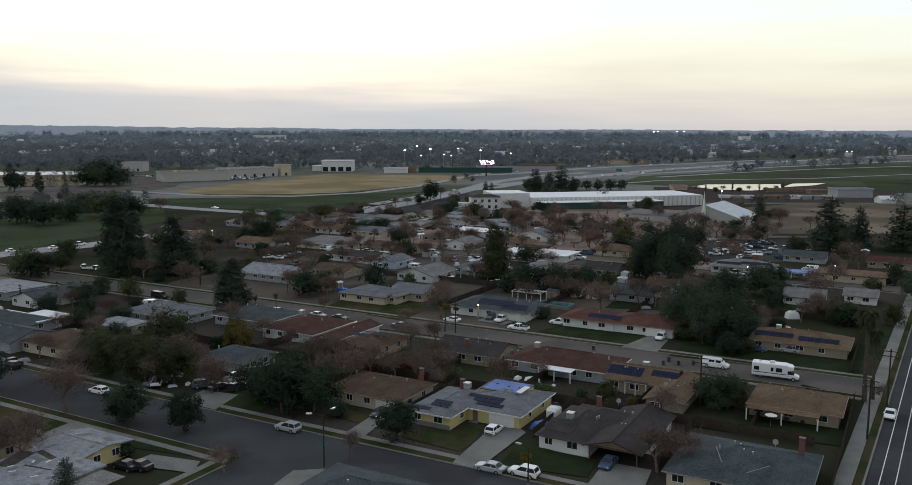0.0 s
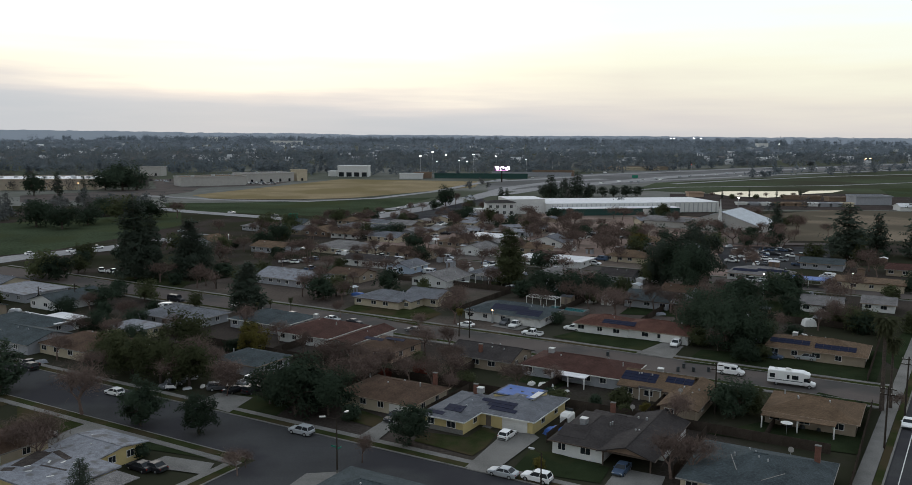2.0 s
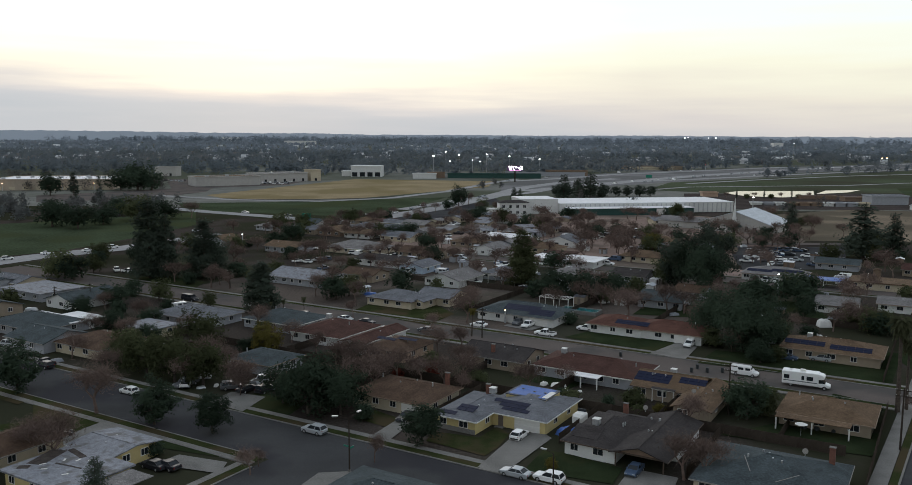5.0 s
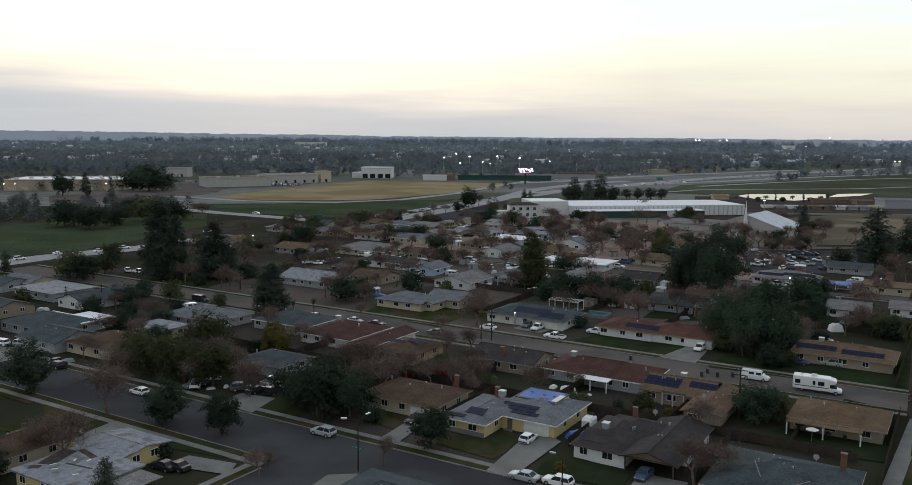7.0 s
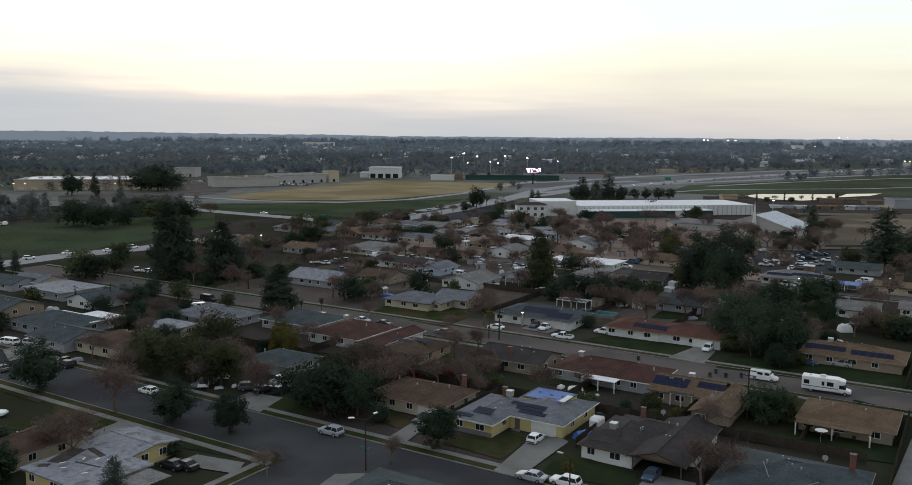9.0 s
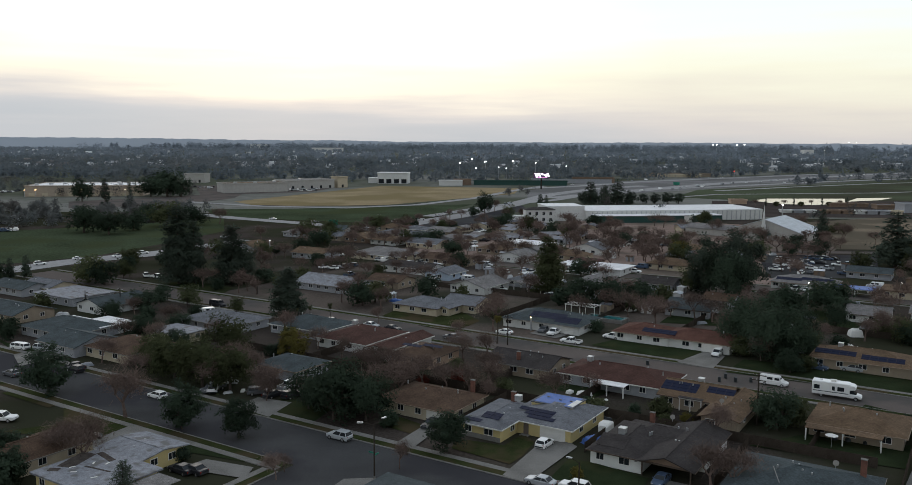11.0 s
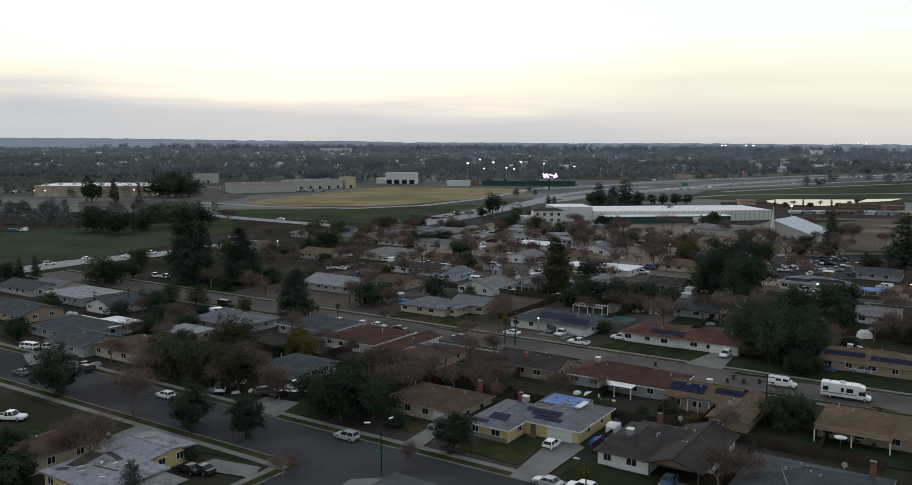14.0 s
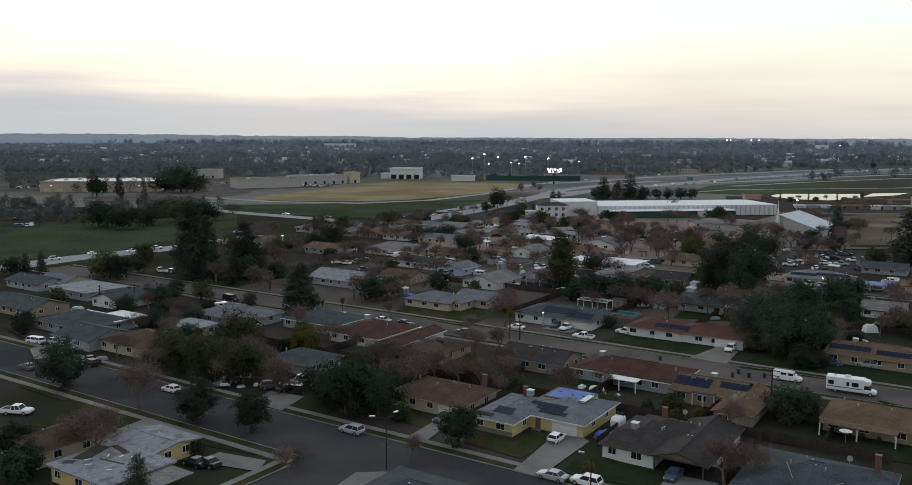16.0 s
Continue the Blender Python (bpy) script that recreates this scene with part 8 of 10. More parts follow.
tarp_heap(18.7, 405.9, 116, 3.5, 1.8, 1.4, 'weathered cover over a heap in a yard', GREY_COVER)
tarp_heap(140.2, 367.3, 121, 3.8, 2.6, 1.4, 'weathered cover over a heap in a yard', FENCE)
tarp_heap(88.1, 319.6, 132, 2.8, 2.3, 1.0, 'weathered cover over a heap in a yard', TRIM)
shed(3.9, 368.3, -29, 3.1, 2.0, 2.3, 'white', 'grey')
tarp_heap(27.9, 425.2, 149, 3.8, 2.2, 1.4, 'weathered cover over a heap in a yard', TRIM)
tarp_heap(44.9, 274.8, 61, 3.4, 2.0, 1.4, 'weathered cover over a heap in a yard', FENCE)
tarp_heap(69.0, 268.6, 57, 3.2, 2.3, 0.7, 'weathered cover over a heap in a yard', TRIM)
shed(121.2, 282.8, -29, 3.9, 3.0, 2.2, 'white', 'pale')
tarp_heap(63.6, 282.3, 122, 3.5, 1.5, 1.5, 'weathered cover over a heap in a yard', TRIM)
shed(-28.1, 321.3, -29, 3.3, 2.8, 2.1, 'white', 'white')
shed(0.6, 379.2, 61, 3.6, 2.0, 1.9, 'white', 'pale')
tarp_heap(-25.7, 284.1, 20, 3.8, 2.4, 1.3, 'weathered cover over a heap in a yard', TRIM)
shed(-10.2, 325.2, 61, 3.8, 2.0, 2.1, 'grey', 'brown')
tarp_heap(26.6, 398.1, 83, 2.4, 1.7, 1.0, 'weathered cover over a heap in a yard', TRIM)
shed(43.4, 360.1, -29, 3.8, 2.8, 2.1, 'white', 'white')
shed(133.2, 336.2, -29, 3.9, 2.2, 2.1, 'grey', 'brown')
tarp_heap(96.1, 228.5, 55, 2.4, 2.5, 0.7, 'weathered cover over a heap in a yard', GREY_COVER)
tarp_heap(82.2, 395.3, 42, 3.3, 2.3, 1.3, 'weathered cover over a heap in a yard', METAL)
tarp_heap(16.9, 311.8, 158, 3.9, 2.2, 1.2, 'weathered cover over a heap in a yard', TRIM)
tarp_heap(48.5, 270.6, 137, 1.8, 1.8, 0.8, 'weathered cover over a heap in a yard', TRIM)
tarp_heap(111.7, 336.9, 115, 2.2, 1.5, 0.9, 'weathered cover over a heap in a yard', TRIM)
shed(82.5, 230.9, -29, 2.6, 2.2, 2.0, 'brown', 'grey')
shed(58.6, 278.5, 61, 3.5, 2.2, 2.0, 'white', 'white')
tarp_heap(-53.8, 291.7, 90, 2.6, 2.3, 0.8, 'weathered cover over a heap in a yard', GREY_COVER)
tarp_heap(-8.5, 255.1, 42, 2.4, 1.9, 1.3, 'weathered cover over a heap in a yard', METAL)
shed(110.0, 362.1, 61, 2.8, 2.0, 1.9, 'tan', 'grey')
shed(-35.7, 258.0, 61, 2.5, 2.1, 2.1, 'grey', 'silver')
tarp_heap(50.5, 340.2, 120, 2.3, 1.8, 0.7, 'weathered cover over a heap in a yard', FENCE)
shed(29.1, 264.9, 61, 3.1, 2.9, 2.2, 'grey', 'white')
tarp_heap(108.7, 299.0, 92, 1.9, 2.2, 1.1, 'weathered cover over a heap in a yard', GREY_COVER)
tarp_heap(-45.4, 261.6, 8, 3.0, 1.7, 1.1, 'weathered cover over a heap in a yard', FENCE)
tarp_heap(11.9, 380.5, 94, 3.2, 2.2, 1.3, 'weathered cover over a heap in a yard', TRIM)
shed(74.0, 219.9, 61, 3.3, 2.9, 2.1, 'grey', 'white')
tarp_heap(44.0, 295.7, 55, 2.2, 2.0, 0.9, 'weathered cover over a heap in a yard', TRIM)
tarp_heap(5.9, 319.2, 87, 2.7, 2.3, 1.2, 'weathered cover over a heap in a yard', METAL)
shed(71.3, 201.1, 61, 3.7, 2.3, 2.1, 'grey', 'silver')
shed(167.5, 347.5, 61, 3.9, 2.1, 1.9, 'brown', 'white')
shed(55.9, 402.5, 61, 3.8, 2.8, 2.2, 'white', 'brown')
tarp_heap(107.6, 261.7, 64, 3.1, 1.6, 1.3, 'weathered cover over a heap in a yard', GREY_COVER)
tarp_heap(117.1, 376.8, 18, 3.3, 1.5, 1.2, 'weathered cover over a heap in a yard', METAL)
tarp_heap(83.2, 304.7, 165, 3.8, 2.0, 1.0, 'weathered cover over a heap in a yard', METAL)
tarp_heap(172.1, 347.7, 34, 3.8, 1.7, 1.3, 'weathered cover over a heap in a yard', GREY_COVER)
tarp_heap(5.5, 276.6, 68, 2.0, 2.0, 1.4, 'weathered cover over a heap in a yard', FENCE)
tarp_heap(65.6, 369.4, 91, 2.6, 2.3, 1.0, 'weathered cover over a heap in a yard', TRIM)
tarp_heap(118.0, 359.5, 161, 3.5, 2.4, 1.2, 'weathered cover over a heap in a yard', METAL)
tarp_heap(96.1, 315.5, 41, 3.6, 2.1, 1.4, 'weathered cover over a heap in a yard', FENCE)
tarp_heap(53.3, 230.3, 21, 3.3, 1.4, 0.9, 'weathered cover over a heap in a yard', GREY_COVER)
shed(101.2, 249.5, -29, 4.0, 2.1, 2.0, 'brown', 'grey')
shed(116.1, 318.3, -29, 3.6, 2.8, 2.1, 'brown', 'white')
shed(-7.6, 310.8, -29, 2.7, 2.7, 2.2, 'grey', 'pale')
shed(-15.6, 379.3, 61, 3.2, 2.5, 2.0, 'white', 'white')
shed(55.2, 266.6, 61, 4.0, 2.9, 2.0, 'white', 'silver')
shed(50.4, 351.3, -29, 2.9, 2.2, 2.0, 'grey', 'brown')
tarp_heap(10.3, 419.5, 121, 3.0, 2.3, 0.8, 'weathered cover over a heap in a yard', TRIM)
tarp_heap(43.0, 250.7, 122, 3.9, 1.9, 1.3, 'weathered cover over a heap in a yard', FENCE)
shed(32.7, 300.1, 61, 2.5, 2.9, 2.0, 'grey', 'white')
tarp_heap(24.2, 277.4, 169, 3.5, 1.9, 0.8, 'weathered cover over a heap in a yard', TRIM)
tarp_heap(0.8, 303.5, 80, 2.2, 2.0, 1.4, 'weathered cover over a heap in a yard', METAL)
tarp_heap(45.3, 402.3, 62, 2.8, 2.1, 0.8, 'weathered cover over a heap in a yard', TRIM)
tarp_heap(74.9, 366.3, 100, 3.4, 2.3, 0.8, 'weathered cover over a heap in a yard', METAL)
tarp_heap(157.7, 345.8, 7, 2.4, 2.0, 1.5, 'weathered cover over a heap in a yard', METAL)
tarp_heap(114.3, 287.5, 9, 3.9, 1.8, 1.4, 'weathered cover over a heap in a yard', GREY_COVER)
tarp_heap(153.1, 324.4, 28, 3.9, 1.4, 1.2, 'weathered cover over a heap in a yard', FENCE)
shed(165.3, 330.7, 61, 3.0, 2.8, 2.0, 'brown', 'white')
# fences between the yards
fence(-170, 139, -12, 139.3)
fence(-52.5, 121, -52.5, 138)
fence(-76.5, 122, -76.5, 138)
fence(-31, 118, -31, 138)
fence(-8, 112, -8, 168)
fence(-98, 122, -98, 138)
fence(-125, 122, -125, 138)
fence(-64, 140, -64, 160)
fence(-84, 140, -84, 160)
fence(-42, 140, -42, 160)
fence(-22, 140, -22, 160)
fence(-105, 140, -105, 160)
fence(-128, 140, -128, 160)
fence(-160, 236, -12, 236)
fence(-44, 200, -44, 235)
fence(-66, 200, -66, 235)
fence(-90, 200, -90, 235)
fence(-115, 200, -115, 235)
fence(-10, 186, -10, 235)
fence(-150, 122, -150, 138)
# vehicles
car(6.4, 133.6, 61, 'hatch', 'white', 'parked in the driveway')
car(-27.9, 134.3, 151, 'suv', 'silver')
car(5.1, 117.9, 151, 'sedan', 'silver')
car(9.9, 116.2, 151, 'suv', 'white')
car(55.0, 172.1, -29, 'van', 'white')
car(15.8, 204.8, 151, 'pickup', 'white')
car(49.2, 195.7, -119, 'suv', 'white', 'parked in the driveway')
car(-67.7, 154.1, 151, 'hatch', 'white')
car(-58.5, 159.3, -119, 'pickup', 'grey', 'parked in the driveway')
car(22.8, 119.7, -119, 'sedan', 'blue', 'parked under the carport')
car(76.1, 141.3, -121.5, 'sedan', 'white', 'driving along the avenue')
car(68.4, 185.3, -29, 'sedan', 'blue')
car(75.5, 184.4, 151, 'suv', 'silver')
car(9.6, 216.9, -119, 'suv', 'grey', 'parked in the driveway')
car(12.1, 214.3, -119, 'pickup', 'white', 'parked in the driveway')
car(26.6, 211.1, 151, 'suv', 'white', 'parked on the lawn edge')
car(21.8, 223.3, 151, 'sedan', 'white', 'parked in the yard')
car(-47.6, 222.7, -29, 'suv', 'black')
car(-36.5, 219.3, -29, 'sedan', 'silver')
car(-30.2, 215.9, -29, 'sedan', 'black')
car(-25.8, 207.5, 151, 'hatch', 'white')
car(-0.8, 214.1, 151, 'sedan', 'white')
car(-14.0, 207.6, 151, 'sedan', 'grey')
car(-53.2, 342.9, 0, 'suv', 'white', 'parked beside the house', far=True)
car(-23.4, 284.9, 0, 'sedan', 'white', 'parked in the yard')
car(-13.1, 141.7, -119, 'sedan', 'black', 'parked in the driveway')
car(-46.8, 118.5, 151, 'sedan', 'black', 'parked in the driveway')
car(-48.8, 118.5, 151, 'sedan', 'black', 'parked in the driveway')
car(-144.9, 418.4, 0, 'sedan', 'silver', 'on the highway', far=True)
car(-166.0, 344.4, 42, 'sedan', 'white', 'on the highway', far=True)
car(-159.8, 355.0, 42, 'suv', 'white', 'on the highway', far=True)
car(-148.6, 519.3, 0, 'sedan', 'white', 'on the highway', far=True)
car(-69.7, 510.1, 0, 'sedan', 'white', 'on the highway', far=True)
car(-80.6, 469.5, 10, 'sedan', 'silver', 'on the highway', far=True)
car(-117.5, 501.7, 0, 'sedan', 'grey', 'on the highway', far=True)
car(-46.4, 549.9, 40, 'suv', 'silver', 'on the highway', far=True)
car(93.7, 288.8, -119, 'suv', 'white', 'parked before the garages')
car(98.0, 287.6, -119, 'suv', 'black', 'parked before the garages')
car(101.5, 287.7, -119, 'sedan', 'silver', 'parked before the garages')
car(104.5, 286.5, -119, 'suv', 'white', 'parked before the garages')
car(126.4, 294.0, 151, 'van', 'white', 'parked in the yard')
car(-126.5, 291.9, -29, 'pickup', 'white', 'parked beside the trees')
car(-41.8, 156.4, 61, 'suv', 'black', 'parked in the driveway')
car(-43.8, 162.0, 61, 'pickup', 'silver', 'parked in the driveway')
car(-92.9, 170.7, 151, 'suv', 'black')
car(-87.1, 243.4, -29, 'van', 'black', 'parked beside the street')
car(-66.3, 236.2, -29, 'sedan', 'white')
car(20.5, 269.1, -60, 'sedan', 'white', 'parked in the yard')
car(13.7, 265.9, -60, 'pickup', 'white', 'parked in the yard')
car(-116.0, 188.8, -10, 'suv', 'white', 'parked in the driveway')
car(-110.1, 188.2, -10, 'suv', 'silver', 'parked in the driveway')
car(-107.3, 189.6, -10, 'pickup', 'silver', 'parked in the driveway')
car(-104.7, 166.8, 151, 'sedan', 'grey', 'parked at the kerb')
car(-89.6, 138.9, 0, 'pickup', 'white', 'parked in the driveway')
car(-69.7, 130.7, 20, 'suv', 'black', 'parked in the driveway')
car(-186.3, 319.7, 42, 'suv', 'white', 'on the highway')
car(-178.8, 335.5, 42, 'sedan', 'white', 'on the highway', far=True)
car(-93.8, 172.4, 151, 'pickup', 'black', 'parked in the driveway')
car(123.1, 349.5, -29, 'sedan', 'blue', 'parked in the crowded yard', far=True)
car(142.7, 336.2, 151, 'suv', 'black', 'parked in the crowded yard', far=True)
car(123.8, 352.3, -29, 'pickup', 'white', 'parked in the crowded yard', far=True)
car(151.4, 364.8, -29, 'sedan', 'grey', 'parked in the crowded yard', far=True)
car(138.9, 349.7, 61, 'hatch', 'silver', 'parked in the crowded yard', far=True)
car(131.2, 324.2, 61, 'hatch', 'silver', 'parked in the crowded yard', far=True)
car(139.3, 335.3, 151, 'sedan', 'blue', 'parked in the crowded yard', far=True)
car(137.9, 363.6, 151, 'sedan', 'black', 'parked in the crowded yard', far=True)
car(118.9, 351.1, 151, 'sedan', 'black', 'parked in the crowded yard', far=True)
car(151.6, 363.9, 61, 'hatch', 'white', 'parked in the crowded yard', far=True)
car(127.2, 322.1, -29, 'pickup', 'blue', 'parked in the crowded yard', far=True)
car(135.8, 337.3, 61, 'sedan', 'white', 'parked in the crowded yard', far=True)
car(115.2, 324.5, 61, 'sedan', 'grey', 'parked in the crowded yard', far=True)
car(112.3, 334.1, 61, 'suv', 'grey', 'parked in the crowded yard', far=True)
car(136.0, 362.9, -29, 'hatch', 'blue', 'parked in the crowded yard', far=True)
car(146.2, 352.2, 61, 'sedan', 'blue', 'parked in the crowded yard', far=True)
car(128.9, 364.5, -29, 'suv', 'blue', 'parked in the crowded yard', far=True)
car(128.1, 350.6, -29, 'suv', 'black', 'parked in the crowded yard', far=True)
car(131.8, 363.7, 61, 'pickup', 'blue', 'parked in the crowded yard', far=True)
car(111.8, 324.2, 61, 'hatch', 'white', 'parked in the crowded yard', far=True)
car(117.0, 362.1, 61, 'suv', 'black', 'parked in the crowded yard', far=True)
car(135.4, 336.9, -29, 'suv', 'blue', 'parked in the crowded yard', far=True)
car(116.1, 349.0, 61, 'sedan', 'black', 'parked in the crowded yard', far=True)
car(128.5, 351.6, 151, 'sedan', 'grey', 'parked in the crowded yard', far=True)
car(135.8, 322.7, -29, 'hatch', 'white', 'parked in the crowded yard', far=True)
car(122.3, 350.2, 61, 'pickup', 'grey', 'parked in the crowded yard', far=True)
car(-2.4, 453.0, -29, 'suv', 'white', 'parked along the back street', far=True)
car(5.3, 442.9, 151, 'pickup', 'silver', 'parked along the back street', far=True)
car(-48.4, 454.6, -29, 'suv', 'white', 'parked along the back street', far=True)
car(-16.2, 464.5, 151, 'suv', 'grey', 'parked along the back street', far=True)
car(-23.2, 434.9, 61, 'hatch', 'grey', 'parked along the back street', far=True)
car(10.6, 432.8, -29, 'hatch', 'black', 'parked along the back street', far=True)
car(-20.8, 429.7, -29, 'sedan', 'silver', 'parked along the back street', far=True)
car(-6.4, 393.3, 151, 'sedan', 'silver', 'parked along the back street', far=True)
car(-4.8, 444.6, 61, 'hatch', 'white', 'parked along the back street', far=True)
car(-22.5, 402.8, 61, 'sedan', 'white', 'parked along the back street', far=True)
car(3.5, 411.4, 151, 'hatch', 'grey', 'parked along the back street', far=True)
car(-13.7, 461.4, 61, 'sedan', 'white', 'parked along the back street', far=True)
car(-11.9, 415.2, 151, 'pickup', 'black', 'parked along the back street', far=True)
car(-17.2, 455.2, -29, 'hatch', 'white', 'parked along the back street', far=True)
car(-39.7, 462.8, -29, 'pickup', 'grey', 'parked along the back street', far=True)
car(-26.9, 449.7, 61, 'sedan', 'silver', 'parked along the back street', far=True)
car(-17.0, 406.2, 151, 'hatch', 'white', 'parked along the back street', far=True)
car(-34.2, 439.3, 61, 'pickup', 'white', 'parked along the back street', far=True)
car(-31.4, 439.3, 151, 'sedan', 'silver', 'parked along the back street', far=True)
car(7.0, 449.2, 151, 'suv', 'grey', 'parked along the back street', far=True)
car(-59.3, 456.8, -29, 'suv', 'white', 'parked along the back street', far=True)
car(-37.0, 454.8, 151, 'pickup', 'white', 'parked along the back street', far=True)
car(-4.5, 411.9, -29, 'suv', 'black', 'parked along the back street', far=True)
car(-16.3, 392.7, -29, 'hatch', 'white', 'parked along the back street', far=True)
car(-54.5, 429.3, 61, 'hatch', 'grey', 'parked along the back street', far=True)
car(-47.2, 399.5, -29, 'suv', 'silver', 'parked along the back street', far=True)
car(-59.8, 470.4, -29, 'sedan', 'white', 'parked along the back street', far=True)
car(-32.6, 413.4, -29, 'sedan', 'grey', 'parked along the back street', far=True)
car(-48.7, 458.2, 61, 'pickup', 'white', 'parked along the back street', far=True)
car(-28.8, 392.1, 151, 'pickup', 'grey', 'parked along the back street', far=True)
car(-28.3, 434.2, 151, 'sedan', 'white', 'parked along the back street', far=True)
car(-42.2, 398.1, 151, 'sedan', 'grey', 'parked along the back street', far=True)
car(58.9, 414.5, 0, 'suv', 'white', 'parked along the back street', far=True)
car(54.3, 407.3, 180, 'pickup', 'grey', 'parked along the back street', far=True)
car(65.9, 420.8, 0, 'sedan', 'silver', 'parked along the back street', far=True)
car(57.3, 414.2, 0, 'pickup', 'white', 'parked along the back street', far=True)
car(56.3, 405.9, 180, 'pickup', 'white', 'parked along the back street', far=True)
car(75.6, 426.7, 180, 'pickup', 'silver', 'parked along the back street', far=True)
car(60.5, 412.8, 20, 'suv', 'black', 'parked along the back street', far=True)
car(77.0, 406.1, 180, 'sedan', 'grey', 'parked along the back street', far=True)
car(79.2, 433.4, 0, 'pickup', 'white', 'parked along the back street', far=True)
car(80.2, 414.6, 20, 'pickup', 'grey', 'parked along the back street', far=True)
car(73.6, 427.6, 180, 'pickup', 'black', 'parked along the back street', far=True)
car(77.3, 408.5, 0, 'suv', 'white', 'parked along the back street', far=True)
car(40.9, 411.3, 180, 'suv', 'grey', 'parked along the back street', far=True)
car(62.9, 423.9, 0, 'sedan', 'silver', 'parked along the back street', far=True)
car(40.4, 429.2, 0, 'pickup', 'black', 'parked along the back street', far=True)
car(54.5, 412.8, 20, 'sedan', 'black', 'parked along the back street', far=True)
car(67.8, 436.9, 20, 'pickup', 'grey', 'parked along the back street', far=True)
car(44.3, 415.2, 20, 'suv', 'silver', 'parked along the back street', far=True)
car(75.3, 405.5, 180, 'suv', 'grey', 'parked along the back street', far=True)
car(54.6, 407.9, 20, 'pickup', 'black', 'parked along the back street', far=True)
car(-196.3, 850.1, 0, 'suv', 'white', 'in the school car park', far=True)
car(-201.1, 818.1, 0, 'suv', 'black', 'in the school car park', far=True)
car(-197.9, 841.5, 0, 'suv', 'black', 'in the school car park', far=True)
car(-228.5, 847.3, 0, 'sedan', 'black', 'in the school car park', far=True)
car(-201.0, 817.7, 0, 'suv', 'grey', 'in the school car park', far=True)
car(-195.3, 828.0, 0, 'sedan', 'silver', 'in the school car park', far=True)
car(-198.5, 841.4, 0, 'sedan', 'silver', 'in the school car park', far=True)
car(-206.1, 820.9, 90, 'suv', 'white', 'in the school car park', far=True)
car(-213.5, 816.0, 90, 'sedan', 'black', 'in the school car park', far=True)
car(-203.5, 818.4, 90, 'sedan', 'white', 'in the school car park', far=True)
car(-211.1, 832.7, 90, 'sedan', 'black', 'in the school car park', far=True)
car(-217.4, 832.7, 0, 'suv', 'silver', 'in the school car park', far=True)
car(-210.9, 846.5, 90, 'suv', 'silver', 'in the school car park', far=True)
car(-190.3, 817.3, 90, 'suv', 'grey', 'in the school car park', far=True)
car(-209.6, 847.4, 90, 'suv', 'silver', 'in the school car park', far=True)
car(-217.3, 847.2, 90, 'sedan', 'silver', 'in the school car park', far=True)
car(347.7, 1111.9, 44, 'suv', 'white', 'on the freeway', far=True)
car(265.6, 1020.3, 44, 'van', 'silver', 'on the freeway', far=True)
car(220.1, 967.5, 44, 'sedan', 'white', 'on the freeway', far=True)
car(158.0, 892.7, 44, 'sedan', 'white', 'on the freeway', far=True)
car(314.9, 1075.8, 44, 'suv', 'white', 'on the freeway', far=True)
car(333.9, 1096.8, 44, 'van', 'silver', 'on the freeway', far=True)
car(383.4, 1150.4, 44, 'van', 'silver', 'on the freeway', far=True)
car(249.3, 1001.6, 44, 'van', 'silver', 'on the freeway', far=True)
car(211.9, 957.8, 44, 'van', 'silver', 'on the freeway', far=True)
car(535.8, 1307.3, 44, 'van', 'white', 'on the freeway', far=True)
car(289.9, 1047.9, 44, 'sedan', 'white', 'on the freeway', far=True)
car(158.6, 893.5, 44, 'van', 'white', 'on the freeway', far=True)
car(581.6, 1352.4, 44, 'sedan', 'white', 'on the freeway', far=True)
car(510.7, 1282.2, 44, 'sedan', 'silver', 'on the freeway', far=True)
car(504.8, 1276.2, 44, 'van', 'white', 'on the freeway', far=True)
car(192.1, 934.2, 44, 'suv', 'white', 'on the freeway', far=True)
car(292.5, 1179.1, 44, 'suv', 'white', 'on the freeway', far=True)
car(156.5, 1082.7, 44, 'suv', 'silver', 'on the freeway', far=True)
car(26.9, 898.3, 44, 'sedan', 'silver', 'on the freeway', far=True)
car(273.9, 1172.1, 44, 'sedan', 'white', 'on the freeway', far=True)
car(73.1, 975.3, 44, 'sedan', 'white', 'on the freeway', far=True)
car(177.2, 1103.7, 44, 'van', 'white', 'on the freeway', far=True)
car(204.0, 1127.7, 44, 'suv', 'grey', 'on the freeway', far=True)
car(719.7, 1330.7, 44, 'sedan', 'white', 'on the freeway', far=True)
car(393.0, 1097.6, 44, 'van', 'grey', 'on the freeway', far=True)
car(111.1, 832.0, 44, 'van', 'white', 'on the freeway', far=True)
car(336.0, 1049.5, 44, 'suv', 'white', 'on the freeway', far=True)
car(611.0, 1260.7, 44, 'sedan', 'white', 'on the freeway', far=True)
car(720.9, 1331.4, 44, 'suv', 'grey', 'on the freeway', far=True)
car(134.5, 857.1, 44, 'van', 'white', 'on the freeway', far=True)
car(361.1, 1071.0, 44, 'suv', 'white', 'on the freeway', far=True)
car(181.4, 905.4, 44, 'sedan', 'silver', 'on the freeway', far=True)
car(133.1, 855.6, 44, 'sedan', 'white', 'on the freeway', far=True)
